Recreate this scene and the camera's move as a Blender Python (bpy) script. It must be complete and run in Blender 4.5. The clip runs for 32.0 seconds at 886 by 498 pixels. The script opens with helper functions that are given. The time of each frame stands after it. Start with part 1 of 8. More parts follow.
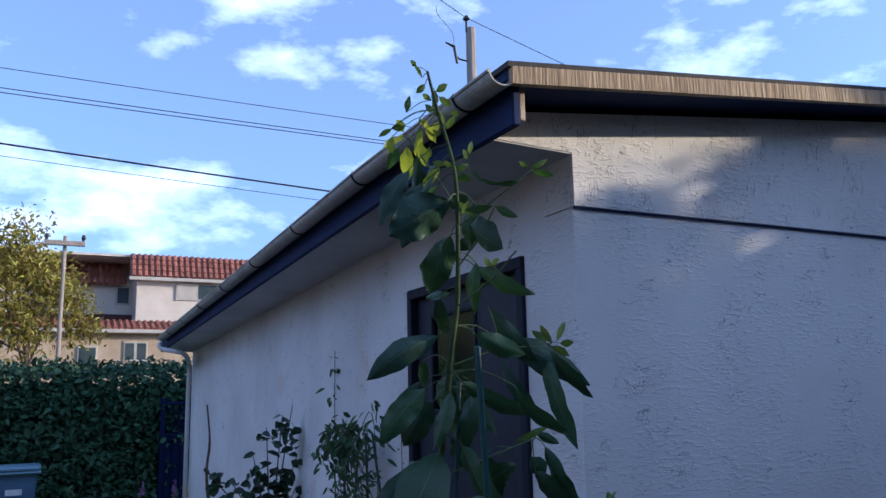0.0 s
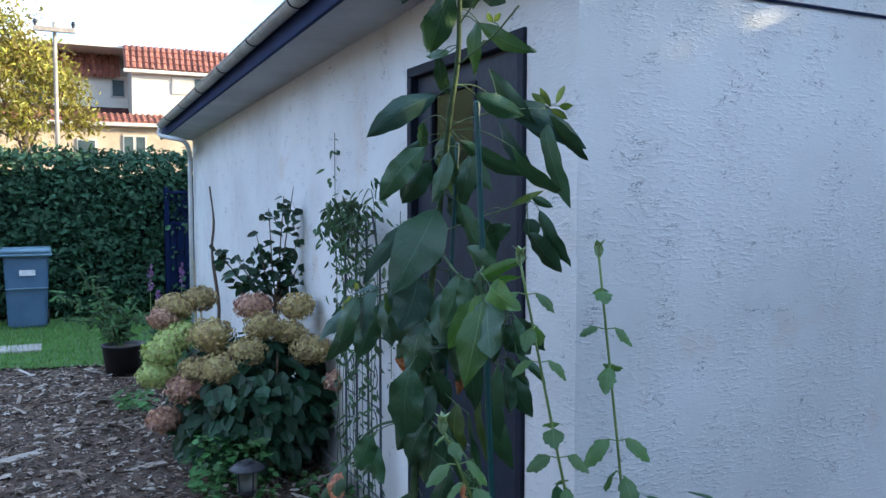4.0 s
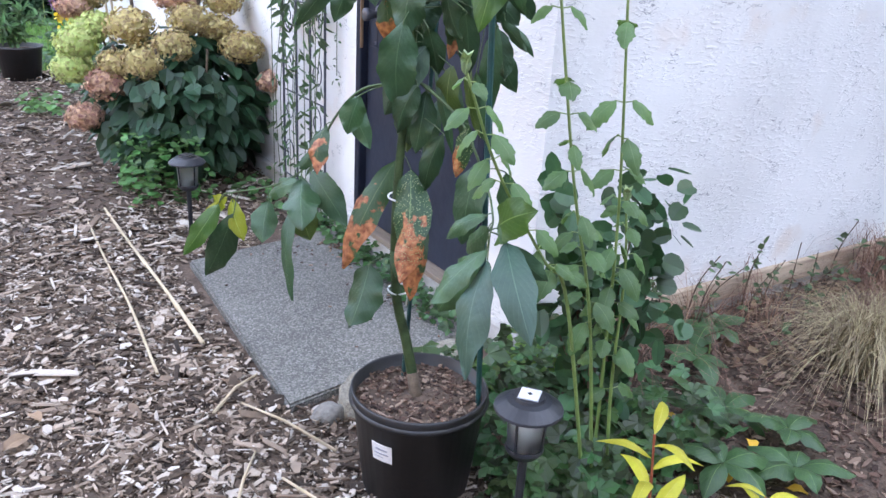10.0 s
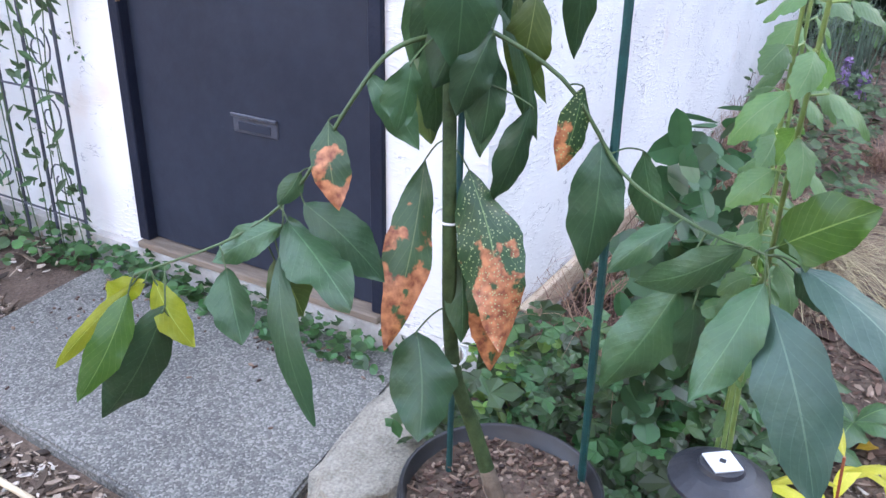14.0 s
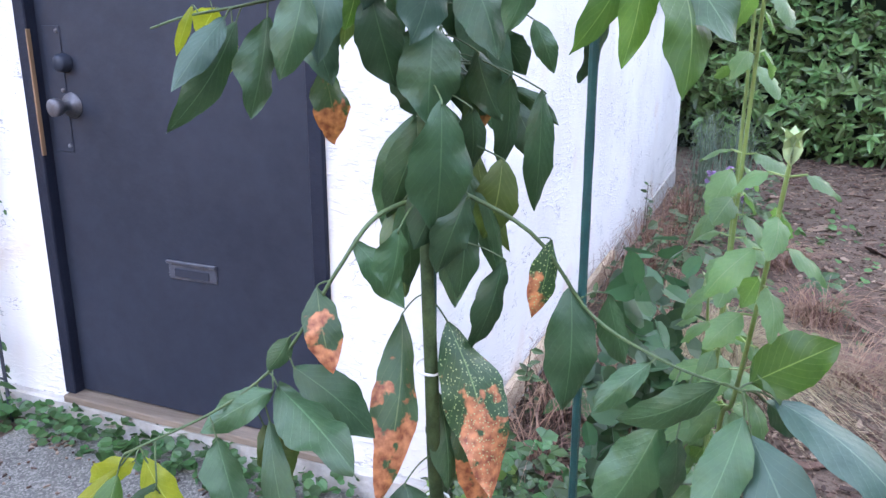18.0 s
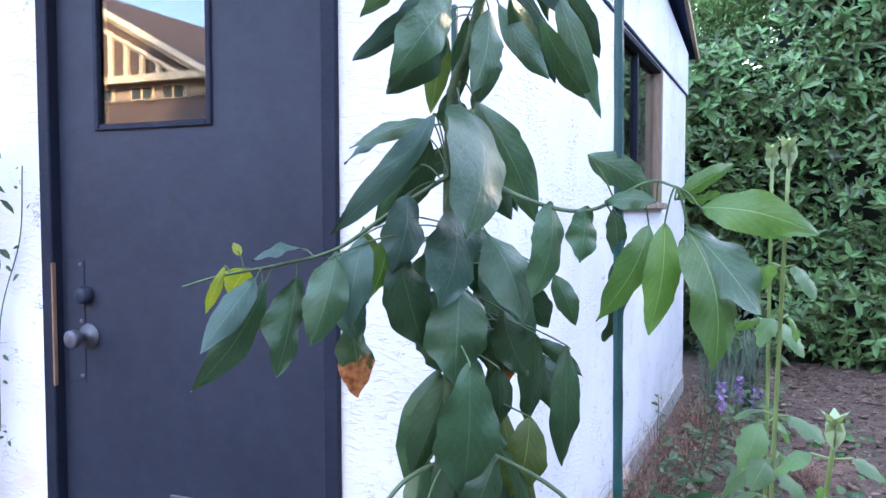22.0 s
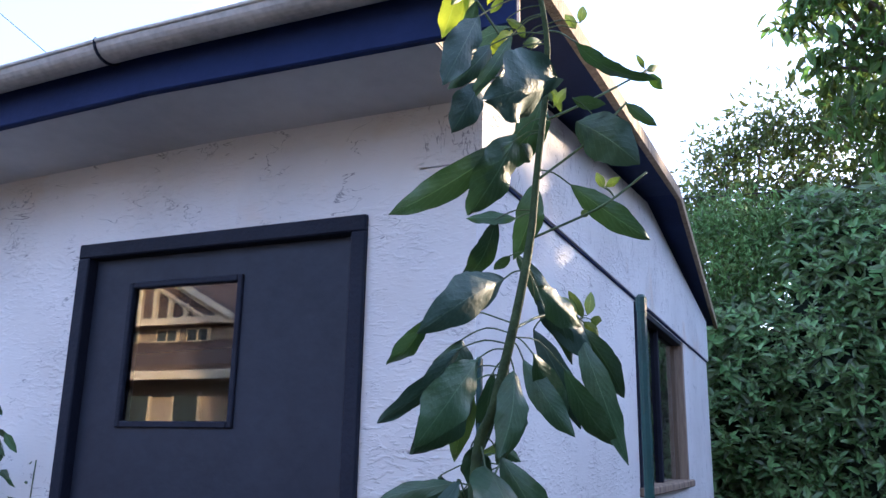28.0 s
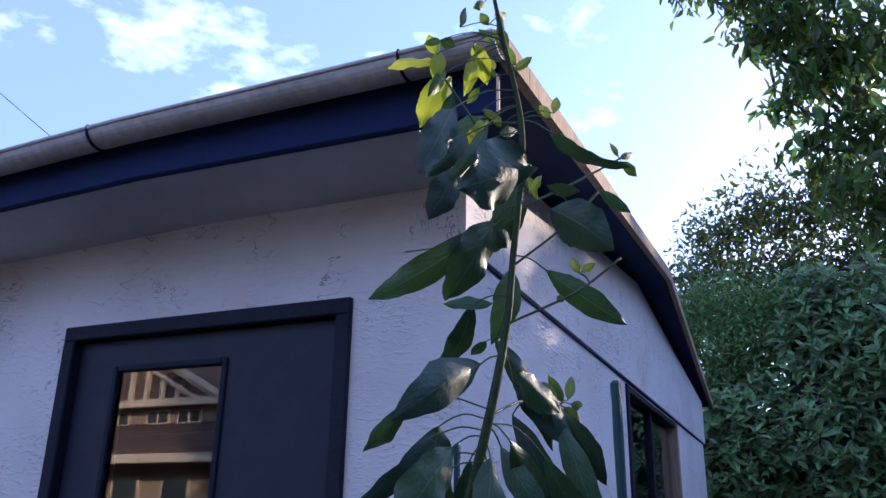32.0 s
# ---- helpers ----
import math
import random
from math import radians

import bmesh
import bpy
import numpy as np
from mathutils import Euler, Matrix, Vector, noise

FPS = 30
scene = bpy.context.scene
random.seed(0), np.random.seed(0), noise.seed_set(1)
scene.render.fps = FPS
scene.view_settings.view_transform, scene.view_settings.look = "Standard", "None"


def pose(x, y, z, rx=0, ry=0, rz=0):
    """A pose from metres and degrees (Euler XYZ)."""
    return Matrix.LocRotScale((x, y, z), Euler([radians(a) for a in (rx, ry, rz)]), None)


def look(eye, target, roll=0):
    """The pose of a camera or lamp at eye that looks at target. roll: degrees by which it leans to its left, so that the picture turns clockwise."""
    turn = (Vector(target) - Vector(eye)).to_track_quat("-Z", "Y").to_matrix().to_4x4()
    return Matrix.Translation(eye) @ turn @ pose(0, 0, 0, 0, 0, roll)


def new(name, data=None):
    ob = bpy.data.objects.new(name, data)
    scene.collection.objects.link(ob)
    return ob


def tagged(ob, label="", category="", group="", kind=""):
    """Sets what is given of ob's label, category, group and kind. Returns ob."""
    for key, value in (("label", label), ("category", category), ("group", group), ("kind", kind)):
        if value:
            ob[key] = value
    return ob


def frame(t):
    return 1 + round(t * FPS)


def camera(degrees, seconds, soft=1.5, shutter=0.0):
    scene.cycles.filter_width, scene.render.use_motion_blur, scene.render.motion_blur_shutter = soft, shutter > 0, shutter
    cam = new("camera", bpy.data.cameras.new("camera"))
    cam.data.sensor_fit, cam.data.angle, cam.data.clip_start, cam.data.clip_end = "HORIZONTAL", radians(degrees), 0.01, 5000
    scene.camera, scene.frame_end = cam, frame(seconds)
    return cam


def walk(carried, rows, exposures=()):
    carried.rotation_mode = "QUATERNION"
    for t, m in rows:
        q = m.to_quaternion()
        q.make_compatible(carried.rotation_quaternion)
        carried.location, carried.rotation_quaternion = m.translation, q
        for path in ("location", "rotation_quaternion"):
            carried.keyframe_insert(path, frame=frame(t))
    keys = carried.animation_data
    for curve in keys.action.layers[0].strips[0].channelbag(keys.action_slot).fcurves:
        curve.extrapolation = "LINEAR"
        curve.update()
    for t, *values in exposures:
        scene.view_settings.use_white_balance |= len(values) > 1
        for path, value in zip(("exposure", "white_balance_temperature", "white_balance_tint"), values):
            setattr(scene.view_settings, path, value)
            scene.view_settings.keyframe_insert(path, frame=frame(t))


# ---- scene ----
cam = camera(57.0, 32.0)
PATH = [
    (0, (-0.082, 0.077, 1.883), (0.780, 1.846, 2.242), -1.19),
    (0.5, (-0.085, 0.074, 1.878), (0.761, 1.859, 2.194), -1.18),
    (1, (-0.084, 0.069, 1.871), (0.757, 1.865, 2.123), -0.94),
    (1.5, (-0.090, 0.066, 1.858), (0.760, 1.867, 2.045), -0.60),
    (2, (-0.092, 0.061, 1.842), (0.766, 1.864, 1.968), -0.34),
    (2.5, (-0.094, 0.062, 1.825), (0.767, 1.865, 1.889), -0.32),
    (4.5, (-0.090, 0.060, 1.757), (0.786, 1.848, 1.569), 0.25),
    (5, (-0.103, 0.075, 1.743), (0.778, 1.852, 1.479), 0.53),
    (5.5, (-0.109, 0.081, 1.723), (0.776, 1.842, 1.382), 0.63),
    (6, (-0.111, 0.074, 1.703), (0.772, 1.817, 1.279), 0.70),
    (6.5, (-0.115, 0.080, 1.686), (0.763, 1.805, 1.184), 0.80),
    (7, (-0.110, 0.081, 1.672), (0.765, 1.782, 1.087), 0.85),
    (7.5, (-0.108, 0.086, 1.650), (0.757, 1.760, 0.979), 0.97),
    (8, (-0.112, 0.086, 1.627), (0.739, 1.732, 0.875), 1.19),
    (8.5, (-0.122, 0.083, 1.610), (0.727, 1.705, 0.805), 1.61),
    (9, (-0.127, 0.085, 1.600), (0.735, 1.698, 0.793), 2.26),
    (9.5, (-0.146, 0.124, 1.584), (0.780, 1.716, 0.803), 3.14),
    (10, (-0.237, 0.232, 1.568), (0.784, 1.788, 0.835), 3.32),
    (10.5, (-0.340, 0.341, 1.533), (0.776, 1.841, 0.825), 3.04),
    (11, (-0.380, 0.471, 1.501), (0.796, 1.923, 0.787), 2.84),
    (11.5, (-0.376, 0.702, 1.482), (0.868, 2.107, 0.790), 2.36),
    (12, (-0.374, 0.885, 1.461), (0.943, 2.214, 0.753), 1.70),
    (12.5, (-0.415, 1.051, 1.447), (1.004, 2.268, 0.736), 1.41),
    (13, (-0.404, 1.163, 1.423), (1.084, 2.272, 0.679), 1.35),
    (13.5, (-0.319, 1.269, 1.414), (1.220, 2.280, 0.634), 1.48),
    (14, (-0.296, 1.334, 1.413), (1.282, 2.249, 0.592), 1.39),
    (14.5, (-0.332, 1.389, 1.414), (1.286, 2.202, 0.565), 0.81),
    (16.5, (-0.413, 1.433, 1.425), (1.326, 2.101, 0.698), 0.58),
    (17, (-0.408, 1.457, 1.453), (1.347, 2.129, 0.769), 0.46),
    (17.5, (-0.394, 1.444, 1.479), (1.367, 2.150, 0.847), 0.31),
    (18, (-0.379, 1.435, 1.494), (1.391, 2.173, 0.926), 0.22),
    (18.5, (-0.387, 1.441, 1.499), (1.404, 2.186, 1.011), 0.08),
    (19, (-0.403, 1.451, 1.503), (1.409, 2.190, 1.090), -0.05),
    (19.5, (-0.403, 1.461, 1.512), (1.424, 2.198, 1.164), -0.24),
    (20, (-0.393, 1.463, 1.521), (1.439, 2.210, 1.234), -0.33),
    (20.5, (-0.390, 1.461, 1.538), (1.446, 2.218, 1.298), -0.27),
    (21, (-0.388, 1.465, 1.554), (1.450, 2.229, 1.363), -0.22),
    (21.5, (-0.383, 1.472, 1.568), (1.458, 2.240, 1.427), -0.20),
    (22, (-0.380, 1.477, 1.587), (1.463, 2.248, 1.490), -0.12),
    (22.5, (-0.382, 1.479, 1.602), (1.460, 2.256, 1.547), -0.01),
    (23, (-0.386, 1.483, 1.614), (1.453, 2.268, 1.598), 0.22),
    (23.5, (-0.383, 1.484, 1.627), (1.453, 2.277, 1.643), 0.35),
    (24, (-0.381, 1.480, 1.642), (1.453, 2.277, 1.691), 0.40),
    (24.5, (-0.378, 1.478, 1.657), (1.453, 2.277, 1.746), 0.35),
    (26.5, (-0.390, 1.477, 1.735), (1.417, 2.283, 2.027), 0.79),
    (27, (-0.397, 1.475, 1.747), (1.397, 2.283, 2.105), 0.90),
    (27.5, (-0.396, 1.481, 1.760), (1.387, 2.285, 2.179), 1.13),
    (28, (-0.391, 1.484, 1.772), (1.381, 2.278, 2.250), 1.11),
    (28.5, (-0.390, 1.484, 1.784), (1.370, 2.269, 2.319), 1.11),
    (29, (-0.393, 1.484, 1.791), (1.353, 2.265, 2.378), 1.13),
    (29.5, (-0.395, 1.482, 1.796), (1.338, 2.262, 2.417), 1.27),
    (30, (-0.402, 1.475, 1.795), (1.321, 2.257, 2.442), 1.40),
    (30.5, (-0.402, 1.470, 1.794), (1.314, 2.252, 2.460), 1.38),
    (31, (-0.400, 1.461, 1.795), (1.313, 2.240, 2.473), 1.25),
    (31.5, (-0.397, 1.452, 1.789), (1.319, 2.226, 2.467), 1.12),
    (32, (-0.390, 1.449, 1.780), (1.334, 2.217, 2.443), 1.02),
]
EXPOSURES = [(0, 0.40, 4600, 17), (1, 0.51, 4520, 15), (2.5, 1.12, 4620, 13), (4.5, 1.97, 5150, 4), (6, 2.37, 5350, 6), (7, 2.56, 5500, 9), (8, 3.02, 5850, 14), (9, 3.22, 6150, 16), (11, 3.07, 6050, 16), (13, 3.22, 5950, 17), (14.5, 3.43, 6000, 17), (17, 3.50, 6000, 18), (20, 3.42, 5700, 20), (24.5, 3.14, 5150, 19), (26.5, 2.74, 5250, 17), (27, 2.56, 5250, 17), (28, 1.90, 5050, 21), (29, 1.20, 4780, 26), (32, 0.95, 4700, 30)]
walk(cam, [(t, look(eye, target, roll)) for t, eye, target, roll in PATH], EXPOSURES)

# ---- sky and sun ----
SUN_AZ, SUN_EL = radians(116), radians(14.5)
world = bpy.data.worlds.new("sky")
scene.world = world
world.use_nodes = True
wn, wl = world.node_tree.nodes, world.node_tree.links
wn.clear()
w_out, w_bg, w_sky = wn.new("ShaderNodeOutputWorld"), wn.new("ShaderNodeBackground"), wn.new("ShaderNodeTexSky")
w_sky.sky_type, w_sky.sun_disc = "NISHITA", False
w_sky.sun_elevation, w_sky.sun_rotation = SUN_EL, SUN_AZ
w_sky.air_density, w_sky.dust_density, w_sky.ozone_density = 1.0, 1.8, 2.6
w_bg.inputs["Strength"].default_value = 0.15
w_co, w_map = wn.new("ShaderNodeTexCoord"), wn.new("ShaderNodeMapping")
w_map.inputs["Scale"].default_value = (1.0, 1.0, 2.2)
w_map.inputs["Location"].default_value = (0.35, 0.1, 0.2)
w_noise, w_ramp, w_mix = wn.new("ShaderNodeTexNoise"), wn.new("ShaderNodeValToRGB"), wn.new("ShaderNodeMixRGB")
w_noise.inputs["Scale"].default_value, w_noise.inputs["Detail"].default_value, w_noise.inputs["Roughness"].default_value = 4.2, 7.0, 0.58
w_ramp.color_ramp.elements[0].position, w_ramp.color_ramp.elements[1].position = 0.52, 0.76
w_ramp.color_ramp.elements[0].color = (0.11, 0.11, 0.11, 1)
w_mix.inputs["Color2"].default_value = (11.0, 10.8, 10.6, 1)
wl.new(w_co.outputs["Generated"], w_map.inputs["Vector"])
wl.new(w_map.outputs["Vector"], w_noise.inputs["Vector"])
wl.new(w_noise.outputs["Fac"], w_ramp.inputs["Fac"])
wl.new(w_ramp.outputs["Color"], w_mix.inputs["Fac"])
wl.new(w_sky.outputs["Color"], w_mix.inputs["Color1"])
wl.new(w_mix.outputs["Color"], w_bg.inputs["Color"])
wl.new(w_bg.outputs["Background"], w_out.inputs["Surface"])

to_sun = Vector((math.sin(SUN_AZ) * math.cos(SUN_EL), math.cos(SUN_AZ) * math.cos(SUN_EL), math.sin(SUN_EL)))
sun = new("sun", bpy.data.lights.new("sun", "SUN"))
sun.data.energy, sun.data.angle, sun.data.color = 4.3, radians(0.5), (1.0, 0.70, 0.34)
sun.matrix_world = look(to_sun * 40, (0, 0, 0))


# ---- materials ----
def material(name, dark, light, scale=8.0, rough=0.7, bump=0.0, bump_scale=60.0, metal=0.0, fine=0.25, spread=(0.35, 0.65), stretch=(1, 1, 1), specular=0.5, vary=0.0, sheer=0.0):
    """Two tones mixed by broad noise, a finer grain over them, relief from a third noise; vary: change from piece to piece."""
    m = bpy.data.materials.new(name)
    m.use_nodes = True
    n, l = m.node_tree.nodes, m.node_tree.links
    b = n["Principled BSDF"]
    co, mp = n.new("ShaderNodeTexCoord"), n.new("ShaderNodeMapping")
    mp.inputs["Scale"].default_value = stretch
    l.new(co.outputs["Object"], mp.inputs["Vector"])
    broad, grain = n.new("ShaderNodeTexNoise"), n.new("ShaderNodeTexNoise")
    broad.inputs["Scale"].default_value, broad.inputs["Detail"].default_value = scale, 5.0
    grain.inputs["Scale"].default_value, grain.inputs["Detail"].default_value = scale * 9, 4.0
    for t in (broad, grain):
        l.new(mp.outputs["Vector"], t.inputs["Vector"])
    ramp = n.new("ShaderNodeValToRGB")
    ramp.color_ramp.elements[0].position, ramp.color_ramp.elements[1].position = spread
    ramp.color_ramp.elements[0].color, ramp.color_ramp.elements[1].color = (*dark, 1), (*light, 1)
    mixv = n.new("ShaderNodeMix")
    mixv.inputs["Factor"].default_value = fine
    l.new(broad.outputs["Fac"], mixv.inputs["A"])
    l.new(grain.outputs["Fac"], mixv.inputs["B"])
    l.new(mixv.outputs["Result"], ramp.inputs["Fac"])
    colour = ramp.outputs["Color"]
    if vary:
        info, hsv, rng = n.new("ShaderNodeObjectInfo"), n.new("ShaderNodeHueSaturation"), n.new("ShaderNodeMapRange")
        rng.inputs["To Min"].default_value, rng.inputs["To Max"].default_value = 1 - vary, 1 + vary
        l.new(info.outputs["Random"], rng.inputs["Value"])
        l.new(rng.outputs["Result"], hsv.inputs["Value"])
        l.new(colour, hsv.inputs["Color"])
        colour = hsv.outputs["Color"]
    l.new(colour, b.inputs["Base Color"])
    b.inputs["Roughness"].default_value, b.inputs["Metallic"].default_value = rough, metal
    b.inputs["Specular IOR Level"].default_value = specular
    if bump:
        bn, bp = n.new("ShaderNodeTexNoise"), n.new("ShaderNodeBump")
        bn.inputs["Scale"].default_value, bn.inputs["Detail"].default_value = bump_scale, 5.0
        bp.inputs["Strength"].default_value, bp.inputs["Distance"].default_value = bump, 0.01
        l.new(mp.outputs["Vector"], bn.inputs["Vector"])
        l.new(bn.outputs["Fac"], bp.inputs["Height"])
        l.new(bp.outputs["Normal"], b.inputs["Normal"])
    if sheer:
        tr, ad = n.new("ShaderNodeBsdfTranslucent"), n.new("ShaderNodeMixShader")
        ad.inputs["Fac"].default_value = sheer
        l.new(colour, tr.inputs["Color"])
        l.new(b.outputs["BSDF"], ad.inputs[1])
        l.new(tr.outputs["BSDF"], ad.inputs[2])
        l.new(ad.outputs["Shader"], n["Material Output"].inputs["Surface"])
    return m


def island_vary(m, low, high, hue=0.0):
    """Lets every loose piece of a joined mesh differ in brightness and a little in hue."""
    n, l = m.node_tree.nodes, m.node_tree.links
    b = n["Principled BSDF"]
    src = b.inputs["Base Color"].links[0].from_socket
    geo, hsv, rng = n.new("ShaderNodeNewGeometry"), n.new("ShaderNodeHueSaturation"), n.new("ShaderNodeMapRange")
    rng.inputs["To Min"].default_value, rng.inputs["To Max"].default_value = low, high
    l.new(geo.outputs["Random Per Island"], rng.inputs["Value"])
    l.new(rng.outputs["Result"], hsv.inputs["Value"])
    if hue:
        h = n.new("ShaderNodeMapRange")
        h.inputs["To Min"].default_value, h.inputs["To Max"].default_value = 0.5 - hue, 0.5 + hue
        l.new(geo.outputs["Random Per Island"], h.inputs["Value"])
        l.new(h.outputs["Result"], hsv.inputs["Hue"])
    l.new(src, hsv.inputs["Color"])
    for link in list(l):
        if link.from_socket == src and link.to_node.type != "HUE_SAT":
            l.new(hsv.outputs["Color"], link.to_socket)
    return m


def stucco_material(name="stucco", streak=(0.6, 0.6, 1.7), cut=(0.535, 0.60)):
    """White painted stucco: trowelled ridges and pits, warm patches for reflected light, and grey splashes."""
    m = material(name, (0.60, 0.59, 0.575), (0.74, 0.735, 0.725), 1.3, 0.85, 0, fine=0.12, spread=(0.3, 0.6), specular=0.25)
    n, l = m.node_tree.nodes, m.node_tree.links
    b = n["Principled BSDF"]
    co = n["Texture Coordinate"]
    warp, mp = n.new("ShaderNodeTexNoise"), n.new("ShaderNodeMapping")
    mp.inputs["Scale"].default_value = (0.75, 0.75, 2.1)
    l.new(co.outputs["Object"], mp.inputs["Vector"])
    warp.inputs["Scale"].default_value, warp.inputs["Detail"].default_value, warp.inputs["Distortion"].default_value = 38.0, 10.0, 0.25
    l.new(mp.outputs["Vector"], warp.inputs["Vector"])
    ridge = n.new("ShaderNodeValToRGB")
    ridge.color_ramp.elements[0].position, ridge.color_ramp.elements[1].position = 0.50, 0.64
    l.new(warp.outputs["Fac"], ridge.inputs["Fac"])
    fine = n.new("ShaderNodeTexNoise")
    fine.inputs["Scale"].default_value, fine.inputs["Detail"].default_value = 70.0, 4.0
    l.new(mp.outputs["Vector"], fine.inputs["Vector"])
    add = n.new("ShaderNodeMath")
    add.operation = "MULTIPLY_ADD"
    add.inputs[1].default_value = 0.2
    l.new(fine.outputs["Fac"], add.inputs[0])
    where, wr, gate = n.new("ShaderNodeTexNoise"), n.new("ShaderNodeMapRange"), n.new("ShaderNodeMath")
    where.inputs["Scale"].default_value, where.inputs["Detail"].default_value = 3.6, 4.0
    wr.inputs["From Min"].default_value, wr.inputs["From Max"].default_value, wr.inputs["To Min"].default_value = 0.40, 0.66, 0.05
    l.new(co.outputs["Object"], where.inputs["Vector"])
    l.new(where.outputs["Fac"], wr.inputs["Value"])
    gate.operation = "MULTIPLY"
    l.new(ridge.outputs["Color"], gate.inputs[0])
    l.new(wr.outputs["Result"], gate.inputs[1])
    l.new(gate.outputs["Value"], add.inputs[2])
    bp = n.new("ShaderNodeBump")
    bp.inputs["Strength"].default_value, bp.inputs["Distance"].default_value = 0.62, 0.006
    l.new(add.outputs["Value"], bp.inputs["Height"])
    l.new(bp.outputs["Normal"], b.inputs["Normal"])
    # warm patches at random, laid in for flecks of reflected light
    patch, pr, mix = n.new("ShaderNodeTexNoise"), n.new("ShaderNodeValToRGB"), n.new("ShaderNodeMixRGB")
    patch.inputs["Scale"].default_value, patch.inputs["Detail"].default_value = 2.3, 6.0
    pr.color_ramp.elements[0].position, pr.color_ramp.elements[1].position = 0.62, 0.82
    l.new(co.outputs["Object"], patch.inputs["Vector"])
    l.new(patch.outputs["Fac"], pr.inputs["Fac"])
    src = b.inputs["Base Color"].links[0].from_socket
    l.new(pr.outputs["Color"], mix.inputs["Fac"])
    l.new(src, mix.inputs["Color1"])
    mix.inputs["Color2"].default_value = (0.62, 0.50, 0.40, 1)
    # dark trowel scratches: broken lines, thick in some places and none in others
    pit, pm, line, gap, both, scratch_mix = n.new("ShaderNodeTexNoise"), n.new("ShaderNodeMapping"), n.new("ShaderNodeMath"), n.new("ShaderNodeMapRange"), n.new("ShaderNodeMath"), n.new("ShaderNodeMixRGB")
    pm.inputs["Scale"].default_value = streak
    pit.inputs["Scale"].default_value, pit.inputs["Detail"].default_value, pit.inputs["Distortion"].default_value = 15.0, 5.0, 0.7
    l.new(co.outputs["Object"], pm.inputs["Vector"])
    l.new(pm.outputs["Vector"], pit.inputs["Vector"])
    line.operation = "COMPARE"
    line.inputs[1].default_value, line.inputs[2].default_value = 0.52, 0.008
    l.new(pit.outputs["Fac"], line.inputs[0])
    breaks = n.new("ShaderNodeTexNoise")
    breaks.inputs["Scale"].default_value, breaks.inputs["Detail"].default_value = 7.0, 5.0
    l.new(co.outputs["Object"], breaks.inputs["Vector"])
    gap.inputs["From Min"].default_value, gap.inputs["From Max"].default_value = cut
    l.new(breaks.outputs["Fac"], gap.inputs["Value"])
    both.operation = "MULTIPLY"
    l.new(line.outputs["Value"], both.inputs[0])
    l.new(gap.outputs["Result"], both.inputs[1])
    l.new(both.outputs["Value"], scratch_mix.inputs["Fac"])
    l.new(mix.outputs["Color"], scratch_mix.inputs["Color1"])
    scratch_mix.inputs["Color2"].default_value = (0.34, 0.34, 0.35, 1)
    l.new(scratch_mix.outputs["Color"], b.inputs["Base Color"])
    cutin = n.new("ShaderNodeMath")
    cutin.operation = "MULTIPLY_ADD"
    cutin.inputs[1].default_value = -0.9
    l.new(both.outputs["Value"], cutin.inputs[0])
    l.new(add.outputs["Value"], cutin.inputs[2])
    l.new(cutin.outputs["Value"], bp.inputs["Height"])
    return m


def glass_material(name, tint, rough=0.02, ior=1.5):
    m = bpy.data.materials.new(name)
    m.use_nodes = True
    b = m.node_tree.nodes["Principled BSDF"]
    b.inputs["Base Color"].default_value = (*tint, 1)
    b.inputs["Roughness"].default_value = rough
    b.inputs["Transmission Weight"].default_value = 1.0
    b.inputs["IOR"].default_value = ior
    return m


def aggregate_material():
    """Worn concrete with pebbles of many greys showing in it."""
    m = material("aggregate_concrete", (0.075, 0.076, 0.064), (0.17, 0.17, 0.148), 3, 0.9, 0, fine=0.3)
    n, l = m.node_tree.nodes, m.node_tree.links
    b, co = n["Principled BSDF"], n["Texture Coordinate"]
    cell, ramp, mix = n.new("ShaderNodeTexVoronoi"), n.new("ShaderNodeValToRGB"), n.new("ShaderNodeMixRGB")
    cell.inputs["Scale"].default_value, cell.inputs["Randomness"].default_value = 185.0, 1.0
    l.new(co.outputs["Object"], cell.inputs["Vector"])
    sep = n.new("ShaderNodeSeparateColor")
    l.new(cell.outputs["Color"], sep.inputs["Color"])
    l.new(sep.outputs["Red"], ramp.inputs["Fac"])
    e = ramp.color_ramp.elements
    e[0].position, e[1].position = 0.05, 1.0
    e[0].color, e[1].color = (0.045, 0.043, 0.045, 1), (0.36, 0.345, 0.32, 1)
    mid = e.new(0.55)
    mid.color = (0.135, 0.132, 0.123, 1)
    src = b.inputs["Base Color"].links[0].from_socket
    mix.inputs["Fac"].default_value = 0.5
    l.new(src, mix.inputs["Color1"])
    l.new(ramp.outputs["Color"], mix.inputs["Color2"])
    l.new(mix.outputs["Color"], b.inputs["Base Color"])
    bp = n.new("ShaderNodeBump")
    bp.invert = True
    bp.inputs["Strength"].default_value, bp.inputs["Distance"].default_value = 0.55, 0.003
    l.new(cell.outputs["Distance"], bp.inputs["Height"])
    l.new(bp.outputs["Normal"], b.inputs["Normal"])
    return m


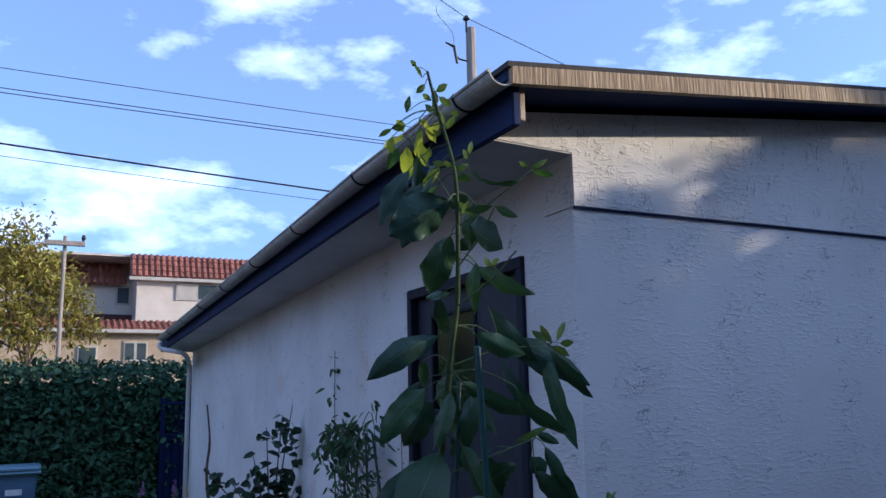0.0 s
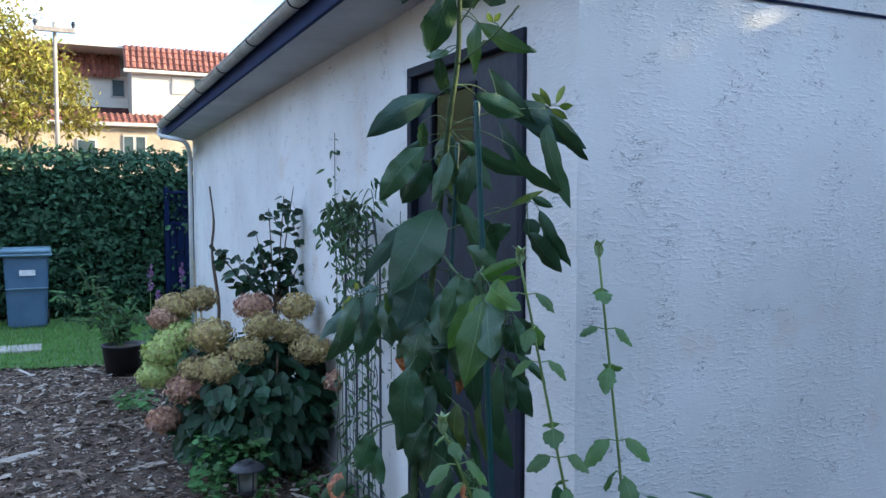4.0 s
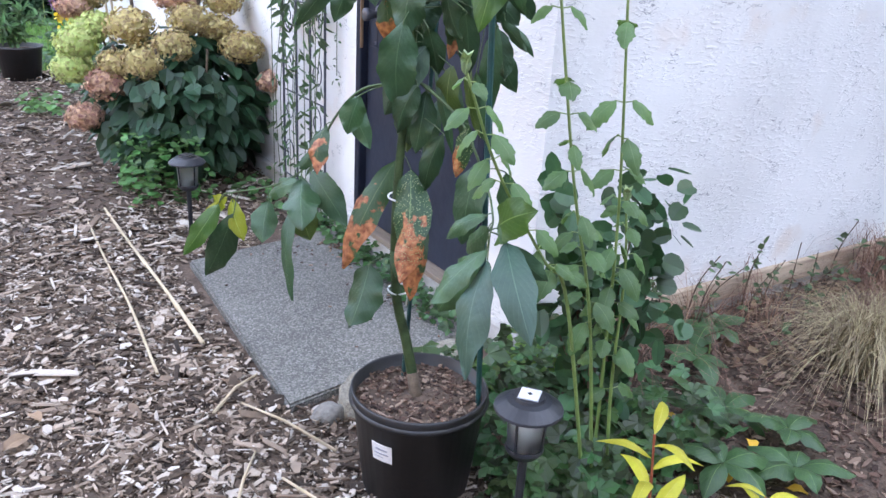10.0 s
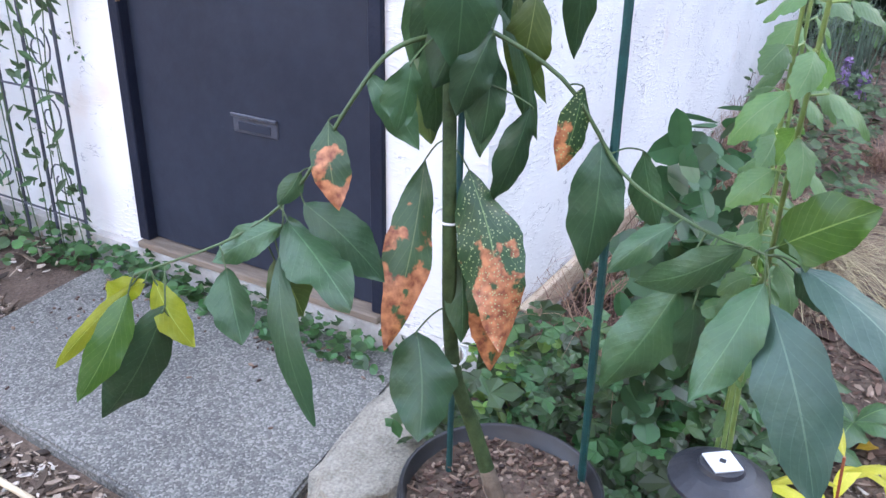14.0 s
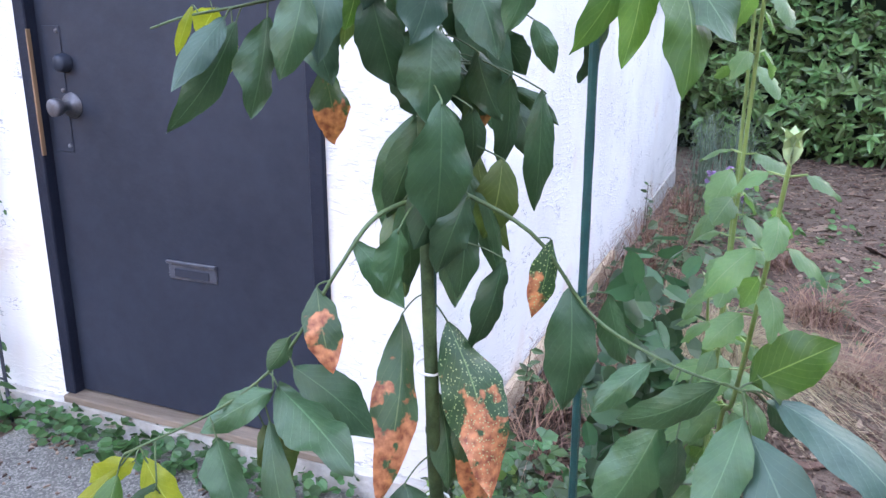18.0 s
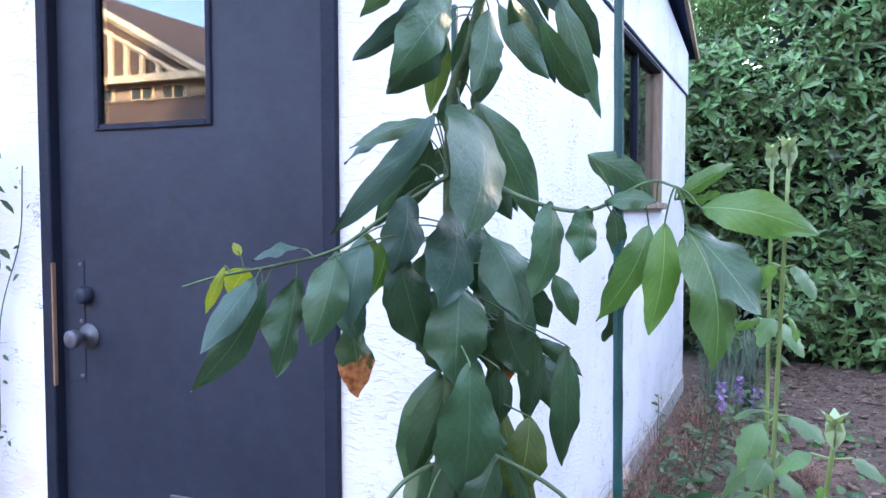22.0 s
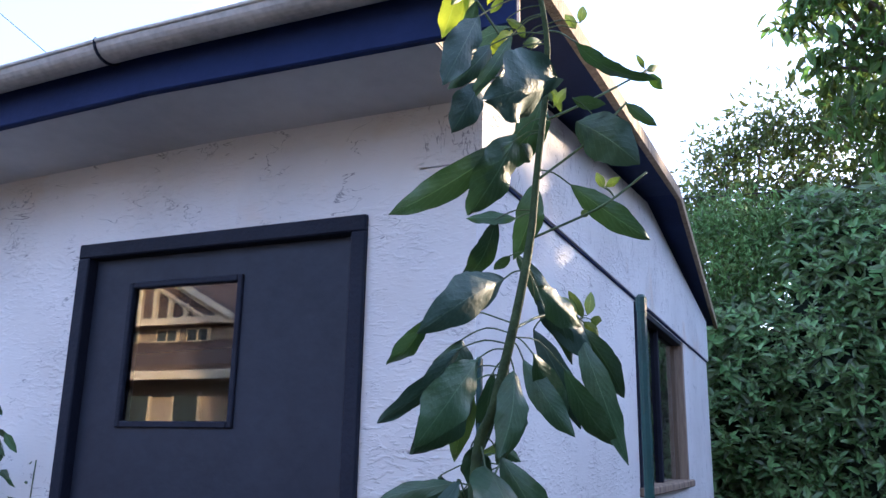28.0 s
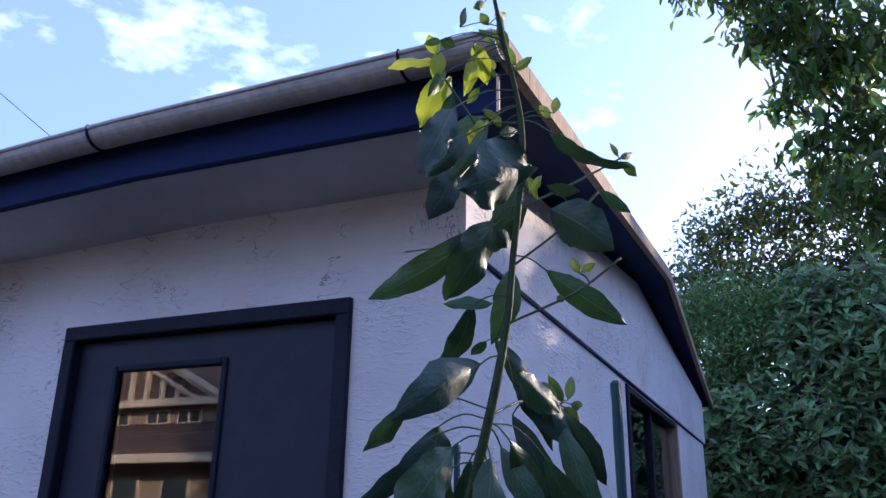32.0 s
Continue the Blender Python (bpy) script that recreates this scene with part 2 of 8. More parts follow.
STUCCO = stucco_material()
STREAKED = stucco_material("streaked_stucco", (1.9, 1.9, 0.55), (0.47, 0.55))
FENCE_PAINT = material("dark_navy_fence_paint", (0.005, 0.009, 0.036), (0.009, 0.015, 0.052), 5, 0.85, 0.2, 60, specular=0.1)
NAVY = material("navy_paint", (0.008, 0.017, 0.066), (0.013, 0.025, 0.088), 5, 0.75, 0.12, 90, specular=0.2)
DOOR_TRIM = material("dark_door_frame_paint", (0.010, 0.0125, 0.024), (0.017, 0.0205, 0.035), 5, 0.65, 0.3, 70, specular=0.2)
DOOR_PAINT = material("charcoal_door_paint", (0.0160, 0.0200, 0.033), (0.0265, 0.0325, 0.050), 2.2, 0.55, 0.16, 30, specular=0.25, fine=0.35)
SLOT_PAINT = material("worn_slot_paint", (0.035, 0.040, 0.058), (0.075, 0.08, 0.10), 30, 0.35, 0.1, 90)
WOOD_RAW = material("weathered_wood", (0.24, 0.18, 0.12), (0.55, 0.44, 0.32), 14, 0.8, 0.5, 70, stretch=(0.12, 1, 1))
WOOD_GREY = material("weathered_grey_timber", (0.13, 0.095, 0.07), (0.36, 0.28, 0.20), 16, 0.85, 0.6, 70, stretch=(1, 1, 0.1))
THRESHOLD = material("dirty_timber_sill", (0.10, 0.075, 0.055), (0.24, 0.19, 0.145), 14, 0.85, 0.5, 70, stretch=(1, 0.12, 1))
WOOD_Y = material("bare_wood_edge", (0.16, 0.095, 0.05), (0.28, 0.18, 0.10), 14, 0.8, 0.4, 70, stretch=(1, 1, 0.12))
BARGE = material("rough_sawn_board", (0.20, 0.14, 0.085), (0.46, 0.35, 0.22), 34, 0.85, 0.9, 90, stretch=(1, 1, 0.07), fine=0.45)
ROOFING = material("dark_roof_felt", (0.03, 0.03, 0.032), (0.06, 0.055, 0.05), 20, 0.9, 0.4, 200)
GUTTER = material("grey_painted_gutter", (0.34, 0.33, 0.30), (0.60, 0.58, 0.53), 5, 0.6, 0.25, 60, fine=0.45)
DOWNPIPE = material("pale_painted_pipe", (0.50, 0.50, 0.50), (0.64, 0.64, 0.63), 4, 0.6, 0.1, 60)
SOFFIT = material("soffit_paint", (0.40, 0.40, 0.42), (0.54, 0.54, 0.55), 2, 0.8, 0.2, 40)
CONCRETE = aggregate_material()
FOOTING = material("footing_concrete", (0.30, 0.29, 0.27), (0.48, 0.46, 0.43), 7, 0.9, 0.6, 60)
SOIL = material("dark_soil", (0.05, 0.033, 0.024), (0.15, 0.105, 0.075), 9, 0.95, 0.9, 90, fine=0.5)
POT = material("black_pot_plastic", (0.012, 0.012, 0.013), (0.022, 0.022, 0.024), 6, 0.42, 0.05, 80)
BLACK = material("black_plastic", (0.012, 0.013, 0.018), (0.025, 0.027, 0.034), 12, 0.45, 0.1, 120)
METAL = material("dull_grey_metal", (0.07, 0.07, 0.085), (0.15, 0.15, 0.17), 20, 0.5, 0.15, 90, metal=0.5)
STAKE = material("green_plastic_stake", (0.008, 0.045, 0.045), (0.014, 0.07, 0.066), 30, 0.45, 0.2, 150)


# ---- building blocks ----
ORIG = {}


def thing(name, loc, label="", category="", group="", kind=""):
    ob = new(name)
    ob.location = loc
    ob.empty_display_size = 0.05
    ORIG[ob] = Vector(loc)
    return tagged(ob, label, category, group, kind)


def part(name, bm, mat, parent=None, label="", smooth=False):
    """Links a bmesh, given in world coordinates, as one mesh object under a thing or under a part."""
    mesh = bpy.data.meshes.new(name)
    if parent is not None:
        bmesh.ops.translate(bm, verts=bm.verts, vec=-ORIG[parent])
    if smooth:
        for f in bm.faces:
            f.smooth = True
    bm.to_mesh(mesh)
    bm.free()
    mats = mat if isinstance(mat, (list, tuple)) else [mat]
    for m in mats:
        mesh.materials.append(m)
    ob = new(name, mesh)
    if parent is not None:
        ob.parent = parent
        ORIG[ob] = ORIG[parent]
    return tagged(ob, label)


def solid(name, bm, mat, label, category="", kind="", group="", smooth=False):
    """A thing that is one mesh."""
    return tagged(part(name, bm, mat, None, label, smooth), "", category, group, kind)


def box(a, b, bevel=0.0, bm=None):
    """A box between two corners, with its edges rounded off by bevel."""
    own = bmesh.new()
    bmesh.ops.create_cube(own, size=1.0)
    a, b = Vector(a), Vector(b)
    size = Vector([max(abs(b[i] - a[i]), 1e-4) for i in range(3)])
    bmesh.ops.transform(own, matrix=Matrix.Translation((a + b) / 2) @ Matrix.Diagonal((*size, 1)), verts=own.verts)
    if bevel:
        bmesh.ops.bevel(own, geom=own.edges[:], offset=bevel, segments=1, affect="EDGES", profile=0.5)
    if bm is None:
        return own
    return join(bm, own)


def join(bm, other):
    mesh = bpy.data.meshes.new("tmp")
    other.to_mesh(mesh)
    other.free()
    bm.from_mesh(mesh)
    bpy.data.meshes.remove(mesh)
    return bm


def lathe(profile, centre, segments=24, bm=None, axis="Z"):
    """A turned shape from (radius, height) pairs, closed at its ends where the radius is zero."""
    bm = bm or bmesh.new()
    rings = []
    for r, h in profile:
        ring = []
        for k in range(segments if r > 1e-5 else 1):
            a = 2 * math.pi * k / segments
            p = Vector((r * math.cos(a), r * math.sin(a), h))
            if axis == "X":
                p = Vector((-p.z, p.x, p.y))
            ring.append(bm.verts.new(Vector(centre) + p))
        rings.append(ring)
    for a, b in zip(rings, rings[1:]):
        for k in range(segments):
            j = (k + 1) % segments
            if len(a) == 1 and len(b) == 1:
                break
            if len(a) == 1:
                bm.faces.new((a[0], b[k], b[j])[::-1])
            elif len(b) == 1:
                bm.faces.new((a[k], a[j], b[0]))
            else:
                bm.faces.new((a[k], a[j], b[j], b[k]))
    bmesh.ops.recalc_face_normals(bm, faces=bm.faces)
    return bm


def tube(points, radii, segments=8, bm=None):
    """A round stem along points, with a radius at each (or one for all)."""
    bm = bm or bmesh.new()
    points = [Vector(p) for p in points]
    if not isinstance(radii, (list, tuple)):
        radii = [radii] * len(points)
    rings, side = [], None
    for i, p in enumerate(points):
        d = (points[min(i + 1, len(points) - 1)] - points[max(i - 1, 0)]).normalized()
        if side is None:
            side = d.cross(Vector((0, 0, 1)))
            side = side if side.length > 0.1 else d.cross(Vector((0, 1, 0)))
        side = (side - d * side.dot(d)).normalized()
        up = d.cross(side)
        rings.append([bm.verts.new(p + radii[i] * (math.cos(a) * side + math.sin(a) * up)) for a in (2 * math.pi * k / segments for k in range(segments))])
    for a, b in zip(rings, rings[1:]):
        for k in range(segments):
            j = (k + 1) % segments
            bm.faces.new((a[k], a[j], b[j], b[k]))
    bm.faces.new(rings[0][::-1])
    bm.faces.new(rings[-1])
    return bm


def smooth_path(points, steps=5):
    """Catmull-Rom through the points."""
    p = [Vector(q) for q in points]
    p = [2 * p[0] - p[1]] + p + [2 * p[-1] - p[-2]]
    out = []
    for a, b, c, d in zip(p, p[1:], p[2:], p[3:]):
        for k in range(steps):
            t = k / steps
            out.append(0.5 * (2 * b + (c - a) * t + (2 * a - 5 * b + 4 * c - d) * t * t + (3 * b - a - 3 * c + d) * t ** 3))
    return out + [p[-2]]


def prism(outline, direction, bm=None):
    """A flat outline pushed along a direction into a solid."""
    bm = bm or bmesh.new()
    d = Vector(direction)
    low = [bm.verts.new(Vector(p)) for p in outline]
    high = [bm.verts.new(Vector(p) + d) for p in outline]
    bm.faces.new(low)
    bm.faces.new(high[::-1])
    for i in range(len(low)):
        j = (i + 1) % len(low)
        bm.faces.new((low[i], high[i], high[j], low[j]))
    bmesh.ops.recalc_face_normals(bm, faces=bm.faces)
    return bm


# ---- the setting ----
G = 0.14                    # level of the ground
WX, GY = 1.425, 2.208       # faces of the door wall and of the gable wall
FAR_X, FAR_Y = 6.31, 9.72   # the far ends of both
DOOR_Y0, DOOR_Y1, DOOR_Z0, DOOR_Z1 = 2.515, 3.536, 0.265, 2.373
WALL_TOP, BAND = 2.66, 2.481
WIN = (3.43, 4.95, 1.62, 2.466)
EAVE_X, EAVE_Z = 1.08, 2.657


def ground_height(x, y):
    h = 0.012 * noise.noise((x * 1.7, y * 1.7, 0.3)) + 0.006 * noise.noise((x * 6, y * 6, 1.3))
    return G + (h if -4 < x < 9 and -4 < y < 15 else 0.0)


def make_ground():
    bm = bmesh.new()
    fine_x = [-4 + 0.13 * k for k in range(101)]
    fine_y = [-3 + 0.13 * k for k in range(140)]
    xs = [-900, -200, -60, -20, -8] + fine_x + [14, 25, 60, 200, 900]
    ys = [-900, -200, -60, -20, -8] + fine_y + [20, 30, 60, 200, 900]
    grid = [[bm.verts.new((x, y, ground_height(x, y))) for x in xs] for y in ys]
    for a, b in zip(grid, grid[1:]):
        for i in range(len(xs) - 1):
            bm.faces.new((a[i], a[i + 1], b[i + 1], b[i]))
    return solid("ground", bm, SOIL, "dark garden soil under the bark mulch", "ground", "structure", smooth=True)


make_ground()


def sag(bm, above=2.3, start=3.0):
    """The old eave drops a little towards the garden end."""
    bmesh.ops.bisect_plane(bm, geom=bm.verts[:] + bm.edges[:] + bm.faces[:], plane_co=(0, start, 0), plane_no=(0, 1, 0))
    for v in bm.verts:
        if v.co.z > above:
            v.co.z -= 0.030 * max(0.0, v.co.y - start)
    return bm


def make_house():
    t = 0.16
    door_wall = thing("wall_west", (WX, GY, G), "white painted stucco wall with the door", "wall", kind="structure")
    bm = bmesh.new()
    for y0, y1, z0, z1 in ((GY + t, DOOR_Y0, 0.24, WALL_TOP), (DOOR_Y1, FAR_Y, 0.24, WALL_TOP), (DOOR_Y0, DOOR_Y1, DOOR_Z1, WALL_TOP)):
        box((WX, y0, z0), (WX + t, y1, z1), 0, bm)
    part("stucco", sag(bm, 2.5), STUCCO, door_wall)
    bm = box((WX - 0.03, GY - 0.012, G - 0.2), (WX + t, FAR_Y, 0.24), 0.006)
    part("footing", bm, FOOTING, door_wall, "bare concrete footing")
    gable = thing("wall_south", (WX, GY, G), "white painted stucco gable wall with a window", "wall", kind="structure")
    bm = bmesh.new()
    x0, x1, z0, z1 = WIN
    for a0, a1, c0, c1 in ((WX, x0, 0.242, BAND), (x1, FAR_X, 0.27, BAND), (x0, x1, 0.27, z0), (x0, x1, z1, BAND)):
        box((a0, GY, c0), (a1, GY + t, c1), 0, bm)
    part("stucco", bm, STUCCO, gable)
    face = [(1.108, GY - 0.014, EAVE_Z + 0.018), (WX - 0.0006, GY - 0.014, WALL_TOP + 0.002), (WX - 0.0006, GY - 0.014, BAND + 0.004), (FAR_X + 0.03, GY - 0.014, BAND + 0.004), (FAR_X + 0.03, GY - 0.014, 2.80), (3.84, GY - 0.014, 3.07), (1.108, GY - 0.014, 2.76)]
    part("upper_stucco", prism(face, (0, t + 0.014, 0)), STREAKED, gable, "upper stucco with upright trowel cracks")
    # no board here: a thin navy strip stands for the lip's shade
    part("drip_edge", prism([(WX + 0.004, GY - 0.008, BAND - 0.004), (FAR_X, GY - 0.008, BAND - 0.006), (FAR_X, GY - 0.008, BAND + 0.003), (WX + 0.004, GY - 0.008, BAND + 0.003)], (0, 0.012, 0)), NAVY, gable, "dark strip painted in for the shade under the upper stucco")
    part("footing", box((WX + t, GY - 0.010, G - 0.2), (FAR_X, GY + t, 0.27), 0.004), FOOTING, gable, "bare concrete footing")
    back = thing("wall_back", (FAR_X, 6, G), "plain stucco back walls of the outbuilding", "wall", kind="structure")
    bm = box((FAR_X - t, GY + t, 0.2), (FAR_X, FAR_Y, 2.825))
    prism([(WX + t, FAR_Y, 0.2), (FAR_X - t, FAR_Y, 0.2), (FAR_X - t, FAR_Y, 2.84), (3.84, FAR_Y, 3.09), (WX + t, FAR_Y, 2.84)], (0, -t, 0), bm)
    part("stucco", sag(bm, 2.5), STUCCO, back)

    roof = thing("roof", (3.8, 6, 3.0), "low felted gable roof with weathered barge boards", "roof", kind="structure")
    y_back = FAR_Y + 0.03
    left, ridge, right = Vector((1.06, 1.975, 2.776)), Vector((3.84, 2.05, 3.10)), Vector((6.82, 2.185, 2.84))
    for a, b in ((left, ridge), (ridge, right)):
        bm = bmesh.new()
        back_a, back_b = Vector((a.x, y_back, a.z)), Vector((b.x, y_back, b.z))
        prism([a, b, back_b, back_a], (0, 0, 0.028), bm)
        part("roof_deck", sag(bm), NAVY, roof)
        bm = prism([a + Vector((-0.01, -0.02, 0.03)), b + Vector((0, -0.02, 0.03)), back_b + Vector((0, 0, 0.03)), back_a + Vector((-0.01, 0, 0.03))], (0, 0, 0.016))
        part("felt", sag(bm), ROOFING, roof, "dark roofing felt")
        bm = prism([a + Vector((0.0, -0.004, -0.024)), b + Vector((0, -0.004, -0.03)), b + Vector((0, -0.004, 0.028)), a + Vector((0.0, -0.004, 0.028))], (0, -0.025, 0))
        part("barge_board", bm, BARGE, roof, "weathered bare wood barge board")
    bm = sag(box((EAVE_X, 1.985, EAVE_Z), (EAVE_X + 0.025, y_back, 2.79), 0.004))
    for v in bm.verts:
        if v.co.z < EAVE_Z + 0.01 and v.co.y < 2.2:
            v.co.z -= 0.012
    part("fascia", bm, NAVY, roof, "navy painted fascia board")
    part("rafter_tail", box((EAVE_X + 0.0255, 1.99, EAVE_Z + 0.006), (EAVE_X + 0.045, 2.18, 2.765), 0.003), WOOD_RAW, roof)
    bm = prism([(EAVE_X + 0.025, GY - 0.0115, EAVE_Z + 0.012), (WX + 0.01, GY - 0.0115, WALL_TOP - 0.004), (WX + 0.01, GY - 0.0115, WALL_TOP + 0.016), (EAVE_X + 0.025, GY - 0.0115, EAVE_Z + 0.032)], (0, y_back - GY, 0))
    part("soffit", sag(bm), SOFFIT, roof, "pale painted soffit")


make_house()


def make_enclosure():
    """Unseen plain walls added behind the walk to close the garden and cut skylight."""
    siding = material("dull_brown_siding", (0.10, 0.085, 0.07), (0.16, 0.14, 0.12), 2, 0.9, 0.3, 20)
    solid("wall_behind", box((-16.0, -5.2, G), (6.8, -5.0, 5.0)), siding, "unseen plain brown wall added behind the garden to cut skylight", "wall", "structure")
    solid("wall_side", box((-7.7, -5.0, G), (-7.5, 3.4, 6.4)), siding, "unseen plain brown wall added beside the garden to cut skylight", "wall", "structure")


make_enclosure()


def make_gutter():
    gutter = thing("rain_gutter", (1.0, 5, 2.8), "grey half-round metal rain gutter with a downspout", "gutter")
    y0, y1, r = 1.955, 9.25, 0.045
    rows = []
    for y in (y0, y1):
        z = 2.783 - 0.002 * (y - y0)
        ring = []
        for k in range(13):
            a = math.pi + math.pi * k / 12
            ring.append((Vector((EAVE_X - 0.047 + r * math.cos(a), y, z + 0.85 * r * math.sin(a)))))
        for k in range(12, -1, -1):
            a = math.pi + math.pi * k / 12
            ring.append((Vector((EAVE_X - 0.047 + (r - 0.004) * math.cos(a), y, z + 0.85 * (r - 0.004) * math.sin(a)))))
        rows.append(ring)
    bm = bmesh.new()
    a, b = [[bm.verts.new(p) for p in ring] for ring in rows]
    for k in range(len(a)):
        j = (k + 1) % len(a)
        bm.faces.new((a[k], a[j], b[j], b[k]))
    for ring in (a, b):
        for k in range(12):
            bm.faces.new((ring[k], ring[k + 1], ring[24 - k], ring[25 - k]))
    bmesh.ops.recalc_face_normals(bm, faces=bm.faces)
    part("trough", sag(bm), GUTTER, gutter, smooth=False)
    z0 = 2.783
    part("bead", sag(tube([(EAVE_X - 0.092, y0, z0), (EAVE_X - 0.092, y1, z0 - 0.002 * (y1 - y0))], 0.006)), GUTTER, gutter)
    for k in range(8):
        y = 2.18 + 0.915 * k
        z = z0 - 0.002 * (y - y0)
        pts = [(EAVE_X - 0.047 + 0.048 * math.cos(a), y, z + 0.041 * math.sin(a)) for a in [math.pi + math.pi * i / 8 for i in range(9)]]
        bm = tube([(EAVE_X - 0.091, y, z + 0.008)] + pts, 0.0042, 6)
        part("bracket", sag(bm), DOOR_TRIM, gutter, "dark metal gutter strap")
    zb = z0 - 0.05 - 0.002 * (y1 - y0)
    path = smooth_path([(EAVE_X - 0.07, y1 - 0.1, zb), (EAVE_X - 0.07, y1 - 0.12, zb - 0.08), (1.2, y1 - 0.4, zb - 0.16), (WX - 0.05, FAR_Y - 0.1, zb - 0.22), (WX - 0.05, FAR_Y - 0.1, zb - 0.4)], 4)
    part("downspout", sag(tube(path + [(WX - 0.05, FAR_Y - 0.1, 0.2)], 0.024, 10)), DOWNPIPE, gutter, "pale painted metal downspout", True)


make_gutter()


def make_door():
    door = thing("door_1", (WX, 3.0, DOOR_Z0), "charcoal painted closed door with a small window", "door", kind="structure")
    f0, f1 = WX - 0.015, WX + 0.12
    w = 0.045
    for y0, y1, z0, z1 in ((DOOR_Y1 - w, DOOR_Y1, DOOR_Z0, DOOR_Z1 - w), (DOOR_Y0, DOOR_Y0 + w, DOOR_Z0, DOOR_Z1 - w), (DOOR_Y0, DOOR_Y1, DOOR_Z1 - w, DOOR_Z1)):
        part("frame", box((f0, y0, z0), (f1, y1, z1), 0.004), DOOR_TRIM, door, "dark navy door frame")
    part("threshold", box((WX - 0.035, DOOR_Y0 + 0.01, DOOR_Z0 - 0.024), (f1, DOOR_Y1 - 0.01, DOOR_Z0), 0.003), THRESHOLD, door, "worn timber sill")
    lx0, lx1 = WX + 0.022, WX + 0.062
    ly0, ly1, lz0, lz1 = DOOR_Y0 + w + 0.002, DOOR_Y1 - w - 0.002, DOOR_Z0 + 0.006, DOOR_Z1 - w - 0.004
    py0, py1, pz0, pz1 = 2.936, 3.329, 1.832, 2.231
    bm = bmesh.new()
    for y0, y1, z0, z1 in ((ly0, py0, lz0, lz1), (py1, ly1, lz0, lz1), (py0, py1, lz0, pz0), (py0, py1, pz1, lz1)):
        box((lx0, y0, z0), (lx1, y1, z1), 0, bm)
    leaf = part("door_leaf", bm, DOOR_PAINT, door)
    m = 0.014
    for y0, y1, z0, z1 in ((py0 - m, py0 + 0.004, pz0 - m, pz1 + m), (py1 - 0.004, py1 + m, pz0 - m, pz1 + m), (py0 + 0.004, py1 - 0.004, pz0 - m, pz0 + 0.004), (py0 + 0.004, py1 - 0.004, pz1 - 0.004, pz1 + m)):
        part("moulding", box((lx0 - 0.009, y0, z0), (lx0 + 0.03, y1, z1), 0.003), DOOR_TRIM, leaf)
    pane = part("pane", box((lx0 + 0.006, py0 + 0.004, pz0 + 0.004), (lx0 + 0.011, py1 - 0.004, pz1 - 0.004)), PANE, leaf, "dusty glass pane")
    pane.visible_shadow = False
    slot = part("letter_slot", box((lx0 - 0.006, 2.905, 0.715), (lx0 + 0.001, 3.08, 0.772), 0.003), SLOT_PAINT, leaf, "painted letter slot with a hinged flap")
    part("flap", box((lx0 - 0.010, 2.93, 0.724), (lx0 - 0.006, 3.055, 0.752), 0.002), DOOR_PAINT, slot)
    part("flap_rail", box((lx0 - 0.014, 2.903, 0.764), (lx0 - 0.006, 3.082, 0.774), 0.002), SLOT_PAINT, slot)
    plate = part("lock_plate", box((lx0 - 0.003, 3.40, 1.07), (lx0, 3.47, 1.44), 0.002), DOOR_PAINT, leaf, "painted steel lock guard plate")
    for z in (1.425, 1.255, 1.09):
        part("screw", lathe([(0, 0.007), (0.006, 0.005), (0.008, 0.0)], (lx0 - 0.002, 3.412, z), 8, axis="X"), METAL, plate)
    part("deadbolt", lathe([(0, 0.03), (0.020, 0.03), (0.024, 0.026), (0.028, 0.004), (0.028, 0)], (lx0 - 0.002, 3.392, 1.335), 18, axis="X"), DOOR_PAINT, leaf, "painted deadbolt cylinder", True)
    knob = part("knob", lathe([(0, 0.074), (0.022, 0.075), (0.0265, 0.071), (0.027, 0.058), (0.021, 0.044), (0.014, 0.032), (0.014, 0.008), (0.036, 0.006), (0.038, 0)], (lx0 - 0.002, 3.385, 1.212), 20, axis="X"), METAL, leaf, "worn grey metal door knob", True)
    part("bare_strip", box((f0 - 0.002, DOOR_Y1 - w - 0.003, 1.06), (f0 + 0.012, DOOR_Y1 - w + 0.003, 1.43), 0.001), WOOD_Y, door, "raw wood where the jamb was cut")
    for z in (2.1, 1.3, 0.5):
        part("hinge", lathe([(0, 0.05), (0.006, 0.05), (0.006, -0.05), (0, -0.05)], (lx0 - 0.004, ly0 - 0.001, z), 8), NAVY, leaf)


PANE = glass_material("pane_glass", (0.75, 0.74, 0.72), 0.006, 1.75)
make_door()


